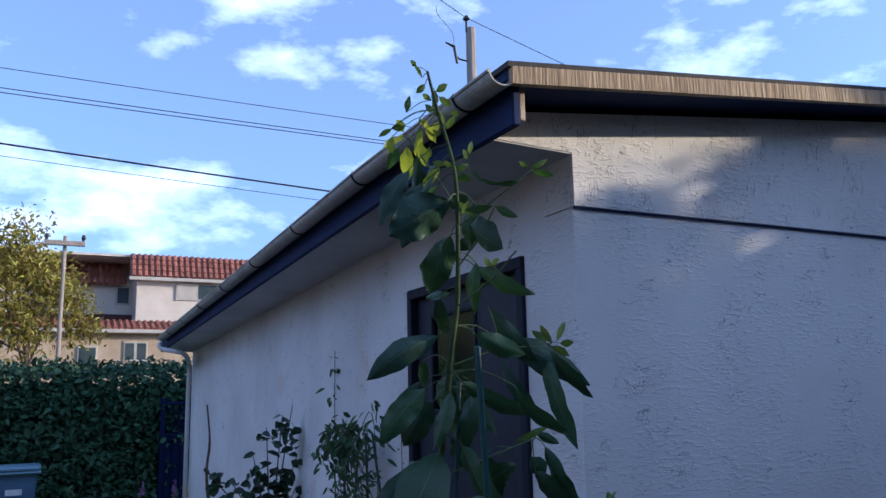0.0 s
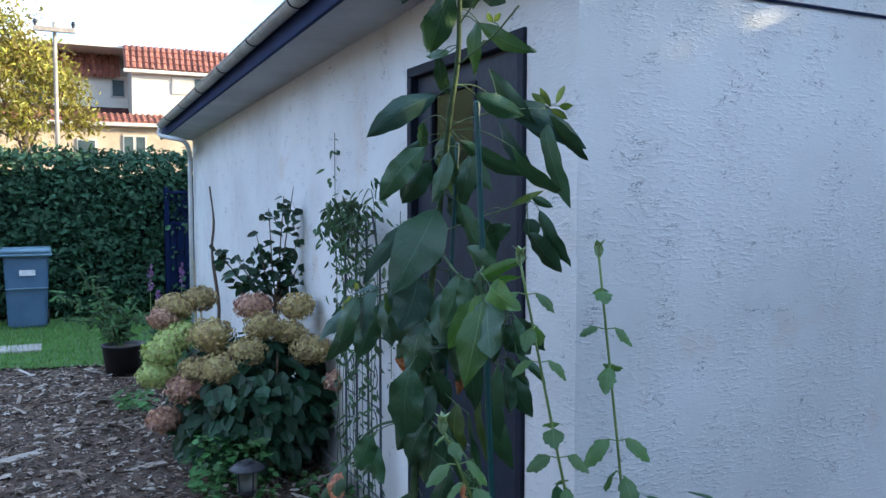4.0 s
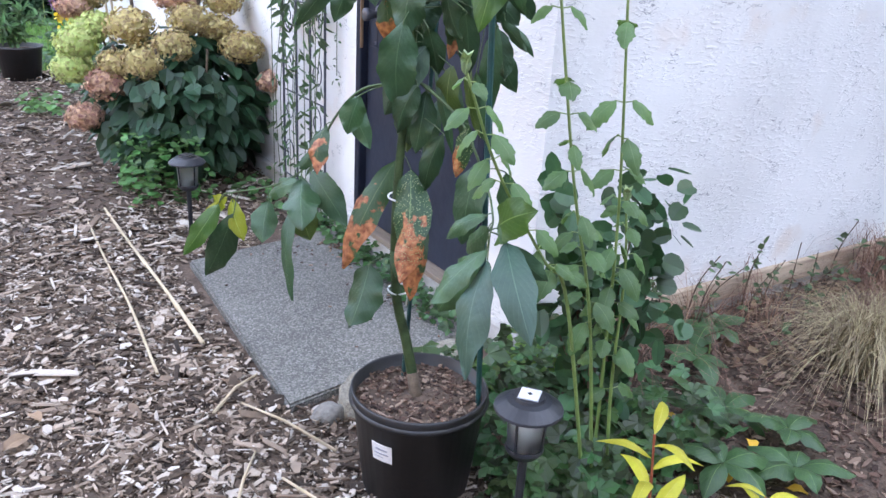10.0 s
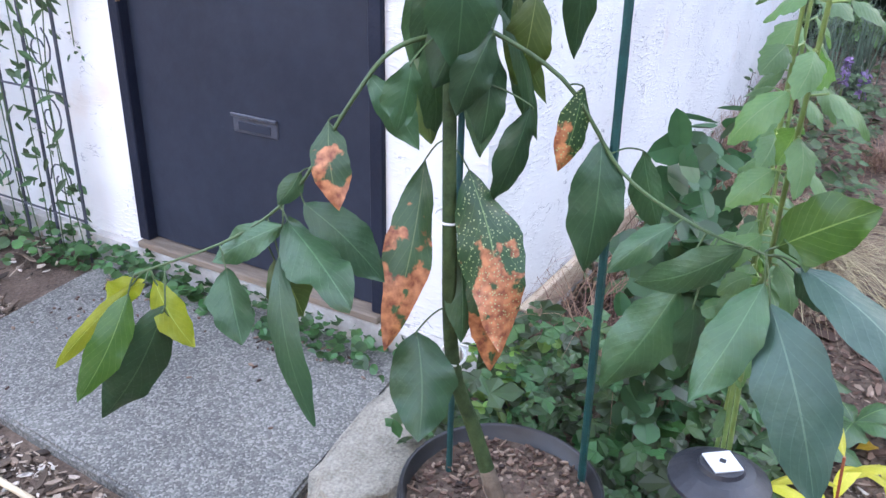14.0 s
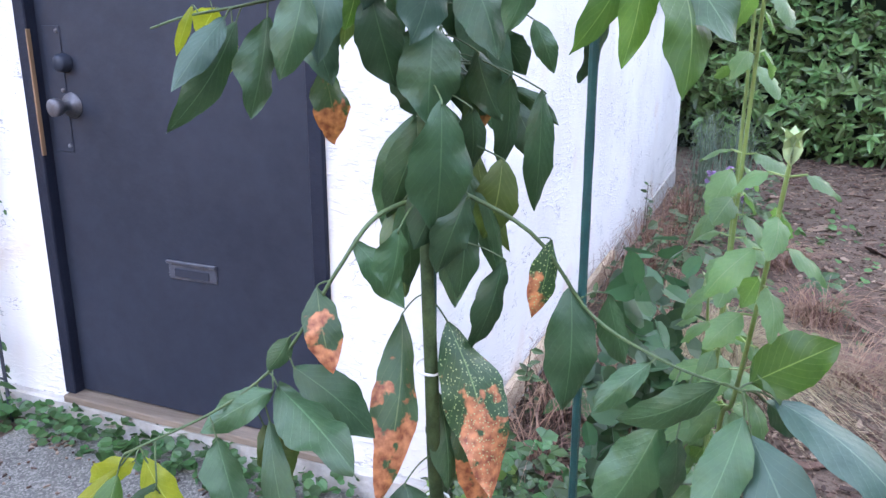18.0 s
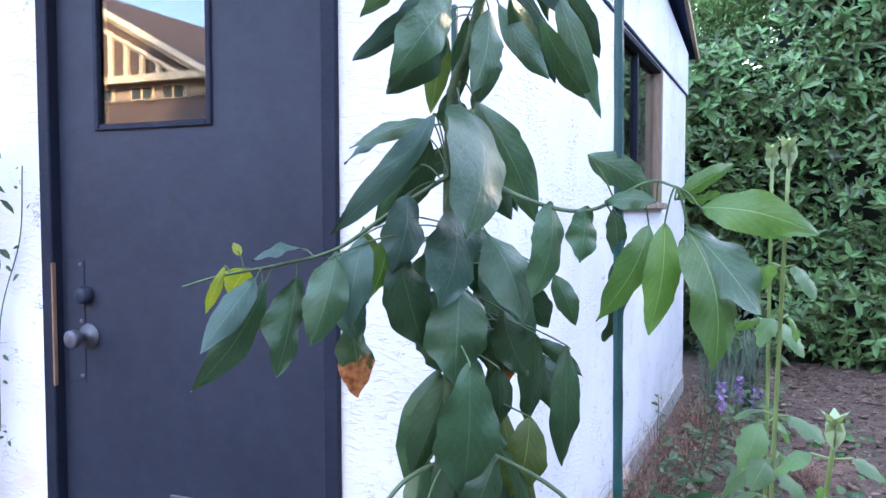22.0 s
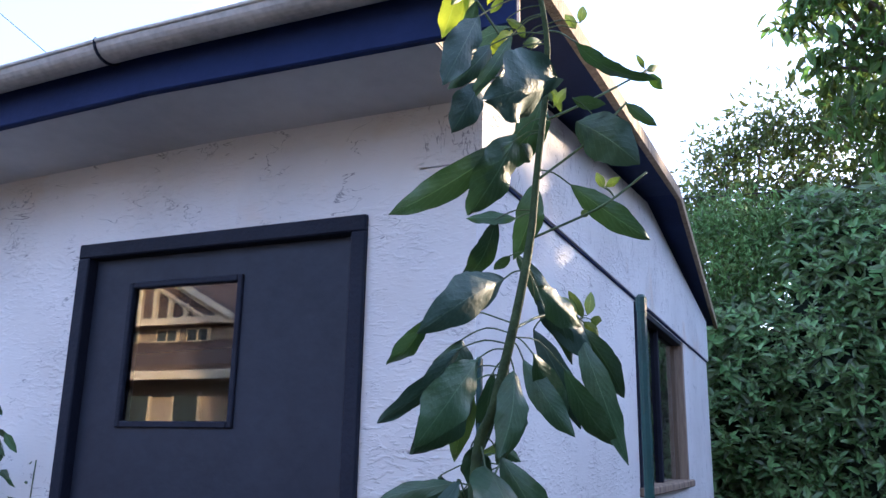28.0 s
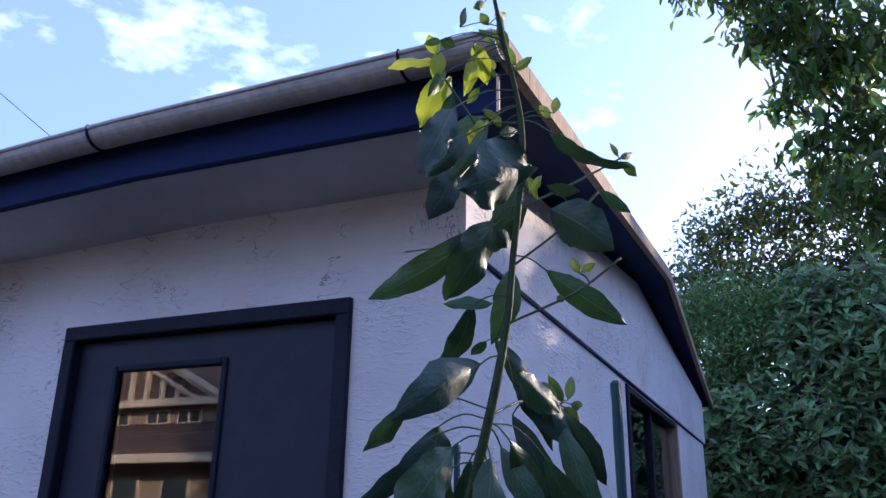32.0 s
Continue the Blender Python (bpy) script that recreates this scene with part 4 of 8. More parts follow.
leaf(stem, (0.871, 1.942, 1.763), (0.922, 1.852, 1.562), 0.065, LEAF["G"])
leaf(left_mid, (0.778, 1.979, 1.724), (0.781, 2.133, 1.690), 0.031, LEAF["G"], 45)
leaf(left_mid, (0.751, 1.962, 1.730), (0.641, 2.075, 1.550), 0.044, LEAF["B"], 20)
leaf(left_mid, (0.817, 2.000, 1.699), (0.870, 2.069, 1.590), 0.041, LEAF["G"])
leaf(left_mid, (0.813, 2.013, 1.659), (0.815, 2.097, 1.554), 0.039, LEAF["G"])
leaf(left_mid, (0.772, 2.148, 1.523), (0.730, 2.083, 1.383), 0.072, LEAF["D"])
leaf(left_mid, (0.826, 2.127, 1.553), (0.874, 2.136, 1.420), 0.059, LEAF["O"])
leaf(left_mid, (0.797, 2.138, 1.400), (0.811, 2.123, 1.271), 0.064, LEAF["A"])
leaf(left_mid, (0.748, 2.207, 1.477), (0.681, 2.198, 1.327), 0.072, LEAF["G"])
leaf(left_mid, (0.729, 2.253, 1.471), (0.622, 2.312, 1.304), 0.057, LEAF["G"])
leaf(left_mid, (0.706, 2.256, 1.478), (0.583, 2.266, 1.381), 0.047, LEAF["B"])
leaf(left_mid, (0.704, 2.315, 1.496), (0.686, 2.339, 1.416), 0.020, LEAF["Y"])
leaf(left_mid, (0.718, 2.281, 1.492), (0.728, 2.324, 1.441), 0.046, LEAF["Y"])
leaf(left_mid, (0.725, 2.257, 1.457), (0.731, 2.277, 1.384), 0.024, LEAF["Y"])
leaf(left_mid, (0.755, 2.196, 1.523), (0.688, 2.251, 1.514), 0.031, LEAF["B"], 40)
leaf(left_mid, (0.716, 2.293, 1.512), (0.713, 2.304, 1.534), 0.015, LEAF["Y"])
leaf(stem, (0.748, 1.930, 1.586), (0.695, 1.929, 1.444), 0.098, LEAF["B"])
leaf(stem, (0.765, 1.928, 1.471), (0.722, 1.918, 1.329), 0.093, LEAF["D"])
leaf(stem, (0.795, 2.002, 1.517), (0.822, 2.036, 1.389), 0.054, LEAF["G"])
leaf(stem, (0.801, 1.895, 1.548), (0.754, 1.821, 1.429), 0.078, LEAF["D"])
leaf(right_mid, (0.801, 1.797, 1.598), (0.750, 1.805, 1.460), 0.062, LEAF["G"])
leaf(right_mid, (0.800, 1.746, 1.591), (0.770, 1.746, 1.510), 0.051, LEAF["G"])
leaf(right_mid, (0.795, 1.704, 1.588), (0.810, 1.701, 1.513), 0.029, LEAF["G"])
leaf(right_mid, (0.786, 1.739, 1.665), (0.816, 1.651, 1.606), 0.047, LEAF["G"])
leaf(right_mid, (0.783, 1.642, 1.597), (0.786, 1.716, 1.599), 0.031, LEAF["G"], 25)
leaf(right_mid, (0.746, 1.625, 1.569), (0.737, 1.644, 1.416), 0.047, LEAF["F"])
leaf(right_mid, (0.791, 1.653, 1.564), (0.714, 1.700, 1.435), 0.054, LEAF["F"])
leaf(right_mid, (0.831, 1.697, 1.535), (0.840, 1.714, 1.384), 0.048, LEAF["D"])
leaf(right_mid, (0.749, 1.594, 1.557), (0.675, 1.545, 1.392), 0.080, LEAF["F"])
leaf(right_mid, (0.760, 1.597, 1.563), (0.712, 1.500, 1.453), 0.078, LEAF["G"])
leaf(right_mid, (0.758, 1.581, 1.589), (0.733, 1.438, 1.558), 0.057, LEAF["F"])
leaf(right_mid, (0.746, 1.612, 1.599), (0.826, 1.538, 1.649), 0.026, LEAF["F"], 30)
leaf(right_mid, (0.753, 1.597, 1.601), (0.825, 1.556, 1.606), 0.023, LEAF["F"], 30)
leaf(side_hang, (1.096, 2.028, 1.440), (1.155, 1.975, 1.349), 0.058, LEAF["D"])
leaf(stem, (0.812, 1.878, 1.432), (0.837, 1.843, 1.324), 0.056, LEAF["D"])
leaf(side_hang, (1.075, 2.066, 1.415), (1.136, 2.016, 1.335), 0.075, LEAF["D"])
leaf(side_hang, (1.087, 2.013, 1.340), (1.149, 1.956, 1.261), 0.026, LEAF["G"])
leaf(side_hang, (1.071, 2.045, 1.319), (1.125, 1.988, 1.161), 0.069, LEAF["D"])
leaf(stem, (0.832, 1.898, 1.396), (0.874, 1.896, 1.276), 0.049, LEAF["A"])
leaf(stem, (0.770, 1.884, 1.312), (0.674, 1.917, 1.151), 0.091, LEAF["D"])
leaf(stem, (0.792, 1.948, 1.344), (0.786, 2.020, 1.153), 0.062, LEAF["G"])
leaf(stem, (0.766, 1.982, 1.197), (0.793, 1.982, 1.033), 0.055, LEAF["G"])
leaf(stem, (0.775, 1.885, 1.205), (0.742, 1.873, 1.058), 0.065, LEAF["G"])
leaf(stem, (0.794, 1.881, 1.250), (0.820, 1.822, 1.056), 0.026, LEAF["G"])
leaf(side_hang, (1.044, 2.070, 1.208), (1.086, 2.032, 0.998), 0.058, LEAF["G"])
leaf(left_low, (0.623, 1.993, 1.168), (0.645, 1.920, 1.067), 0.051, LEAF["G"])
leaf(left_low, (0.585, 2.035, 1.105), (0.532, 1.981, 1.001), 0.054, LEAF["A"])
leaf(left_low, (0.559, 2.065, 0.983), (0.595, 1.948, 0.870), 0.072, LEAF["D"])
leaf(left_low, (0.540, 2.080, 0.955), (0.468, 1.915, 0.900), 0.087, LEAF["G"])
leaf(left_low, (0.565, 2.073, 1.027), (0.537, 2.097, 0.980), 0.033, LEAF["G"])
leaf(left_low, (0.536, 2.088, 0.951), (0.476, 2.181, 0.891), 0.052, LEAF["G"])
leaf(left_low, (0.473, 2.146, 0.890), (0.431, 2.081, 0.805), 0.067, LEAF["G"])
leaf(left_low, (0.536, 2.108, 0.889), (0.557, 2.072, 0.792), 0.075, LEAF["O"])
leaf(left_low, (0.527, 2.091, 0.906), (0.459, 1.989, 0.676), 0.049, LEAF["D"], 30)
leaf(left_low, (0.382, 2.236, 0.881), (0.312, 2.376, 0.719), 0.028, LEAF["Y"])
leaf(left_low, (0.401, 2.216, 0.883), (0.408, 2.157, 0.786), 0.047, LEAF["Y"])
leaf(left_low, (0.374, 2.242, 0.865), (0.272, 2.251, 0.732), 0.053, LEAF["F"])
leaf(left_low, (0.396, 2.194, 0.849), (0.344, 2.312, 0.632), 0.077, LEAF["D"])
leaf(left_low, (0.391, 2.223, 0.883), (0.373, 2.304, 0.830), 0.043, LEAF["Y"])
leaf(stem, (0.750, 1.978, 1.012), (0.574, 1.926, 0.772), 0.073, LEAF["A"])
leaf(stem, (0.659, 1.932, 0.762), (0.572, 1.872, 0.627), 0.103, LEAF["D"])
leaf(stem, (0.747, 1.896, 1.012), (0.661, 1.784, 0.770), 0.098, LEAF["S"])
leaf(stem, (0.748, 1.911, 0.883), (0.697, 1.870, 0.741), 0.058, LEAF["G"])
leaf(stem, (0.768, 1.875, 0.900), (0.703, 1.814, 0.701), 0.075, LEAF["A"])
leaf(right_low, (0.812, 1.750, 1.149), (0.790, 1.767, 1.021), 0.046, LEAF["S"])
leaf(right_low, (0.823, 1.717, 1.073), (0.774, 1.705, 0.878), 0.082, LEAF["D"])
leaf(right_low, (0.865, 1.667, 1.054), (0.886, 1.631, 0.926), 0.057, LEAF["G"])
leaf(right_low, (0.754, 1.577, 0.995), (0.690, 1.647, 0.931), 0.042, LEAF["G"])
leaf(right_low, (0.689, 1.475, 1.010), (0.723, 1.622, 0.903), 0.050, LEAF["G"])
leaf(right_low, (0.677, 1.439, 1.023), (0.686, 1.338, 1.090), 0.079, LEAF["F"])
leaf(right_low, (0.681, 1.409, 1.005), (0.601, 1.212, 0.904), 0.076, LEAF["B"])
leaf(right_low, (0.660, 1.441, 0.982), (0.545, 1.486, 0.860), 0.063, LEAF["G"])
leaf(right_low, (0.655, 1.430, 0.960), (0.534, 1.329, 0.783), 0.090, LEAF["B"])
leaf(right_low, (0.716, 1.552, 0.920), (0.668, 1.630, 0.757), 0.083, LEAF["G"])
leaf(right_low, (0.702, 1.526, 0.911), (0.714, 1.528, 0.795), 0.046, LEAF["D"])
leaf(right_low, (0.696, 1.415, 0.991), (0.751, 1.354, 0.926), 0.042, LEAF["D"])
leaf(side_up, (0.957, 1.944, 2.114), (1.064, 1.862, 1.927), 0.046, LEAF["D"])
leaf(side_up, (0.970, 1.917, 1.979), (1.045, 1.854, 1.808), 0.044, LEAF["B"])
leaf(side_up, (1.084, 1.862, 1.996), (1.165, 1.802, 1.867), 0.047, LEAF["D"])
leaf(side_up, (1.076, 1.865, 1.987), (1.099, 1.784, 1.752), 0.051, LEAF["G"])
leaf(side_up, (1.081, 1.867, 2.016), (1.051, 1.887, 2.051), 0.020, LEAF["N"])
leaf(side_up, (1.094, 1.860, 2.016), (1.071, 1.880, 2.065), 0.020, LEAF["N"])
leaf(side_up, (1.107, 1.855, 2.023), (1.129, 1.852, 2.073), 0.020, LEAF["N"])
leaf(side_up, (1.113, 1.851, 2.016), (1.146, 1.835, 2.016), 0.020, LEAF["N"])
leaf(side_up, (1.094, 1.860, 2.009), (1.131, 1.837, 1.981), 0.020, LEAF["N"])
leaf(side_up, (1.062, 1.876, 2.015), (1.030, 1.893, 2.022), 0.020, LEAF["N"])
leaf(side_low, (1.155, 2.053, 1.783), (1.210, 2.020, 1.752), 0.026, LEAF["G"])
leaf(side_low, (1.174, 2.036, 1.743), (1.237, 1.981, 1.579), 0.049, LEAF["D"])
leaf(side_low, (1.143, 2.043, 1.680), (1.215, 1.989, 1.563), 0.060, LEAF["D"])
leaf(side_low, (1.137, 2.052, 1.719), (1.163, 2.031, 1.665), 0.047, LEAF["D"])
leaf(side_low, (1.103, 2.075, 1.759), (1.192, 2.036, 1.799), 0.019, LEAF["N"])
leaf(stem, (0.873, 2.012, 1.953), (0.867, 2.031, 1.838), 0.071, LEAF["D"])
leaf(stem, (0.864, 1.990, 1.778), (0.902, 1.981, 1.698), 0.050, LEAF["G"])
leaf(stem, (0.763, 2.015, 1.610), (0.704, 2.005, 1.495), 0.068, LEAF["B"])
leaf(stem, (0.732, 2.017, 1.522), (0.754, 1.984, 1.376), 0.081, LEAF["D"])
leaf(stem, (0.802, 1.973, 1.464), (0.800, 2.003, 1.355), 0.071, LEAF["D"])
leaf(stem, (0.866, 1.957, 1.567), (0.916, 1.946, 1.439), 0.078, LEAF["D"])
leaf(stem, (0.681, 2.047, 1.550), (0.635, 2.050, 1.419), 0.053, LEAF["B"])
leaf(stem, (0.634, 2.066, 1.521), (0.579, 2.075, 1.401), 0.061, LEAF["G"])
leaf(stem, (0.720, 2.026, 1.544), (0.717, 2.049, 1.459), 0.053, LEAF["F"])
leaf(side_low, (1.027, 2.116, 1.726), (1.073, 2.144, 1.579), 0.069, LEAF["D"])
leaf(side_low, (1.030, 2.105, 1.663), (1.092, 2.054, 1.696), 0.056, LEAF["G"], 30)
leaf(stem, (0.710, 1.892, 1.366), (0.698, 1.891, 1.166), 0.096, LEAF["D"])
leaf(stem, (0.760, 1.866, 1.353), (0.804, 1.883, 1.238), 0.052, LEAF["D"])
leaf(stem, (0.837, 1.833, 1.395), (0.868, 1.851, 1.241), 0.052, LEAF["D"])
leaf(stem, (0.901, 1.798, 1.368), (0.903, 1.800, 1.165), 0.052, LEAF["D"])
leaf(stem, (0.734, 1.859, 1.227), (0.699, 1.893, 1.106), 0.060, LEAF["D"])
leaf(stem, (0.614, 1.915, 1.198), (0.584, 1.916, 1.108), 0.058, LEAF["G"])
leaf(stem, (0.806, 1.830, 1.270), (0.826, 1.866, 1.127), 0.068, LEAF["O"])
leaf(stem, (0.785, 1.817, 1.117), (0.757, 1.853, 0.962), 0.052, LEAF["D"])
leaf(stem, (0.749, 1.905, 2.590), (0.787, 1.895, 2.528), 0.033, LEAF["Y"], 30)
leaf(stem, (0.718, 1.917, 2.609), (0.724, 1.908, 2.652), 0.016, LEAF["N"])
leaf(stem, (0.685, 1.938, 2.566), (0.656, 1.955, 2.546), 0.014, LEAF["N"])
leaf(stem, (0.685, 1.938, 2.569), (0.715, 1.924, 2.569), 0.020, LEAF["N"])
leaf(stem, (0.751, 1.907, 2.568), (0.747, 1.919, 2.494), 0.025, LEAF["Y"])
leaf(stem, (0.687, 1.940, 2.547), (0.683, 1.949, 2.494), 0.026, LEAF["Y"])
leaf(stem, (0.704, 1.936, 2.518), (0.680, 1.955, 2.461), 0.026, LEAF["F"])
leaf(stem, (0.795, 1.884, 2.582), (0.776, 1.898, 2.551), 0.023, LEAF["Y"])
leaf(stem, (0.751, 1.889, 2.698), (0.729, 1.894, 2.734), 0.014, LEAF["N"])
leaf(stem, (0.758, 1.888, 2.680), (0.739, 1.900, 2.658), 0.017, LEAF["N"])
leaf(stem, (0.785, 1.878, 2.661), (0.812, 1.863, 2.680), 0.020, LEAF["N"])
leaf(stem, (0.792, 1.877, 2.647), (0.822, 1.866, 2.622), 0.020, LEAF["N"])
leaf(stem, (0.773, 1.887, 2.640), (0.753, 1.894, 2.655), 0.017, LEAF["N"])
leaf(stem, (0.736, 1.892, 2.726), (0.722, 1.896, 2.744), 0.012, LEAF["N"])
leaf(stem, (0.801, 1.897, 2.467), (0.761, 1.924, 2.407), 0.025, LEAF["Y"])
leaf(stem, (0.796, 1.906, 2.417), (0.750, 1.935, 2.364), 0.025, LEAF["F"])
leaf(stem, (0.729, 1.932, 2.461), (0.655, 1.953, 2.316), 0.056, LEAF["B"], 20)
leaf(stem, (0.763, 1.921, 2.425), (0.720, 1.975, 2.340), 0.039, LEAF["B"])
leaf(stem, (0.841, 1.861, 2.596), (0.823, 1.868, 2.608), 0.017, LEAF["N"])
leaf(stem, (0.828, 1.887, 2.453), (0.869, 1.865, 2.473), 0.019, LEAF["N"])
leaf(stem, (0.841, 1.882, 2.438), (0.876, 1.867, 2.435), 0.023, LEAF["F"])
leaf(stem, (0.830, 1.884, 2.464), (0.810, 1.891, 2.482), 0.014, LEAF["N"])
leaf(stem, (0.884, 1.871, 2.373), (0.890, 1.918, 2.254), 0.058, LEAF["D"])
leaf(stem, (0.893, 1.888, 2.220), (0.896, 1.927, 2.090), 0.047, LEAF["G"])
leaf(stem, (0.851, 1.899, 2.280), (0.879, 1.890, 2.254), 0.035, LEAF["D"])
leaf(stem, (0.837, 1.890, 2.395), (0.879, 1.909, 2.359), 0.050, LEAF["D"])
leaf(top_side, (0.949, 1.702, 2.425), (0.987, 1.681, 2.447), 0.014, LEAF["N"])
leaf(top_side, (0.955, 1.700, 2.420), (1.002, 1.680, 2.406), 0.019, LEAF["F"])
leaf(top_side, (0.946, 1.703, 2.426), (0.923, 1.712, 2.445), 0.011, LEAF["N"])
leaf(stem, (0.844, 2.062, 1.504), (0.807, 2.028, 1.386), 0.071, LEAF["G"])
leaf(stem, (0.913, 1.937, 1.546), (0.876, 1.859, 1.315), 0.081, LEAF["D"])
leaf(stem, (0.951, 1.889, 1.459), (0.958, 1.845, 1.385), 0.056, LEAF["D"], 20)
leaf(stem, (0.975, 1.838, 1.475), (0.977, 1.800, 1.389), 0.039, LEAF["G"], 25)
leaf(stem, (0.844, 1.995, 1.327), (0.799, 2.034, 1.141), 0.066, LEAF["G"], 10)
leaf(stem, (0.820, 2.022, 1.175), (0.781, 1.983, 1.031), 0.066, LEAF["O"])
leaf(stem, (0.834, 1.910, 1.182), (0.782, 1.897, 1.024), 0.061, LEAF["G"])
leaf(stem, (0.881, 1.917, 1.221), (0.880, 1.848, 1.033), 0.036, LEAF["G"], 15)
leaf(stem, (0.911, 1.913, 1.263), (0.910, 1.848, 1.088), 0.035, LEAF["O"], 15)
leaf(stem, (0.963, 1.869, 1.345), (0.940, 1.803, 1.236), 0.057, LEAF["D"])
leaf(stem, (0.966, 1.870, 1.364), (0.989, 1.791, 1.301), 0.030, LEAF["G"], 20)
leaf(stem, (0.892, 1.901, 1.393), (0.841, 1.901, 1.276), 0.043, LEAF["A"])
leaf(stem, (0.825, 1.998, 1.424), (0.802, 1.939, 1.331), 0.092, LEAF["D"])
leaf(stem, (0.907, 1.996, 1.455), (0.893, 1.889, 1.297), 0.068, LEAF["D"])
leaf(stem, (0.832, 2.053, 1.703), (0.793, 2.147, 1.672), 0.028, LEAF["B"], 45)
leaf(stem, (0.797, 1.965, 1.873), (0.740, 2.032, 1.763), 0.071, LEAF["D"])
leaf(stem, (0.896, 1.936, 1.888), (0.869, 1.938, 1.753), 0.053, LEAF["G"])
leaf(stem, (0.885, 1.908, 1.918), (0.894, 1.825, 1.797), 0.045, LEAF["D"])
# ties and canes that hold the tree
TIE = material("white_tie", (0.6, 0.6, 0.58), (0.75, 0.75, 0.73), 40, 0.6)
for z in (0.688, 0.937):
    p = nearest_on(stem, Vector((0.72, 1.9, z)))
    ring = [(p.x + 0.012 + 0.030 * math.cos(a), p.y + 0.008 + 0.021 * math.sin(a), z + 0.006 * math.sin(a)) for a in [2 * math.pi * k / 14 for k in range(15)]]
    bm = tube(ring + [(ring[-1][0] - 0.01, ring[-1][1] - 0.006, z - 0.05)], 0.0026, 5)
    solid("plant_tie", bm, TIE, "white plastic tie round the stem and cane", "tie", group="ties on the tree", smooth=True)


def garden_cane(foot, top, r, label):
    cane = thing("plant_stake", foot, label, "stake", group="stakes in the pot")
    foot, top = Vector(foot), Vector(top)
    k = 26
    part("pole", tube([foot.lerp(top, i / k) for i in range(k + 1)], [r * (1.05 if i % 2 else 0.97) for i in range(k + 1)], 8), STAKE, cane)
    d = (top - foot).normalized()
    part("cap", tube([top, top + d * 0.02, top + d * 0.024], [r * 1.12, r * 1.12, r * 0.6], 8), STAKE, cane)


garden_cane((0.868, 1.704, 0.38), (0.789, 1.697, 1.972), 0.0072, "tall dark green plastic-coated stake standing in the pot")
garden_cane((0.765, 1.925, 0.38), (0.885, 1.985, 1.90), 0.0058, "thin dark green stake tied beside the stem")


# ---- solar lamps ----
CLOUDY = glass_material("cloudy_plastic", (0.75, 0.76, 0.74), 0.3)
CELL = material("solar_cell_frame", (0.55, 0.56, 0.58), (0.68, 0.69, 0.70), 30, 0.4)


def solar_lamp(x, y, top, panel_tone):
    lamp = thing("solar_lamp", (x, y, G), "dark plastic solar path lamp on a spike", "lamp", group="solar path lamps")
    z = top
    part("cap", lathe([(0, 0.0), (0.035, 0.0), (0.038, -0.007), (0.053, -0.010), (0.080, -0.029), (0.0815, -0.035), (0.076, -0.037), (0, -0.031)], (x, y, z), 28), BLACK, lamp, smooth=False)
    bm = box((x - 0.024, y - 0.024, z), (x + 0.024, y + 0.024, z + 0.004), 0.001)
    bmesh.ops.rotate(bm, cent=(x, y, z), matrix=Matrix.Rotation(0.7, 3, "Z"), verts=bm.verts)
    panel = part("solar_panel", bm, panel_tone, lamp, "square solar panel")
    part("cell", box((x - 0.005, y - 0.005, z + 0.004), (x + 0.005, y + 0.005, z + 0.0052), 0.0005), BLACK, panel)
    part("shade", lathe([(0.048, -0.036), (0.042, -0.138), (0.040, -0.138), (0.046, -0.036)], (x, y, z), 24), CLOUDY, lamp, "cloudy clear plastic cylinder", True)
    for k in range(4):
        a = 0.4 + k * math.pi / 2
        c, s = math.cos(a), math.sin(a)
        part("rib", tube([(x + 0.0495 * c, y + 0.0495 * s, z - 0.034), (x + 0.0432 * c, y + 0.0432 * s, z - 0.140)], 0.0036, 6), BLACK, lamp)
    part("base_cup", lathe([(0, -0.134), (0.045, -0.134), (0.0465, -0.142), (0.036, -0.158), (0.014, -0.165), (0, -0.165)], (x, y, z), 24), BLACK, lamp, smooth=False)
    part("bulb", lathe([(0, -0.098), (0.008, -0.103), (0.009, -0.122), (0.007, -0.134), (0, -0.134)], (x, y, z), 12), CELL, lamp, smooth=True)
    part("spike", lathe([(0.0115, -0.16), (0.0105, -0.27), (0.009, -(top - G) - 0.03), (0, -(top - G) - 0.05)], (x, y, z), 10), BLACK, lamp)


solar_lamp(0.835, 1.468, 0.582, CELL)
solar_lamp(0.718, 3.817, 0.56, BLACK)


# ---- scattered foliage and chips, many to a mesh ----
gen = np.random.default_rng(11)
OVAL = (np.array([(0, 0, 0), (0.3, -0.42, 0.06), (0.3, 0.42, 0.06), (0.42, 0, -0.03), (0.72, -0.3, 0.02), (0.72, 0.3, 0.02), (1, 0, -0.1)]), [(0, 1, 3), (0, 3, 2), (1, 4, 3), (3, 5, 2), (3, 4, 6), (3, 6, 5)])
IVY = (np.array([(0, 0, 0), (-0.12, -0.42, 0.05), (0.28, -0.52, 0.0), (0.42, -0.27, 0.05), (0.62, -0.33, 0.0), (1, 0, -0.1), (0.62, 0.33, 0.0), (0.42, 0.27, 0.05), (0.28, 0.52, 0.0), (-0.12, 0.42, 0.05)]), [(0, 1, 2, 3), (0, 3, 4, 5), (0, 5, 6, 7), (0, 7, 8, 9)])
ROUND = (np.array([(0, 0, 0), (-0.04, -0.26, 0.06), (0.2, -0.48, 0.1), (0.55, -0.5, 0.09), (0.85, -0.3, 0.05), (1, 0, -0.02), (0.85, 0.3, 0.05), (0.55, 0.5, 0.09), (0.2, 0.48, 0.1), (-0.04, 0.26, 0.06), (0.5, 0, -0.02)]), [(0, 1, 2, 10), (10, 2, 3), (10, 3, 4, 5), (0, 10, 8, 9), (10, 7, 8), (10, 5, 6, 7)])
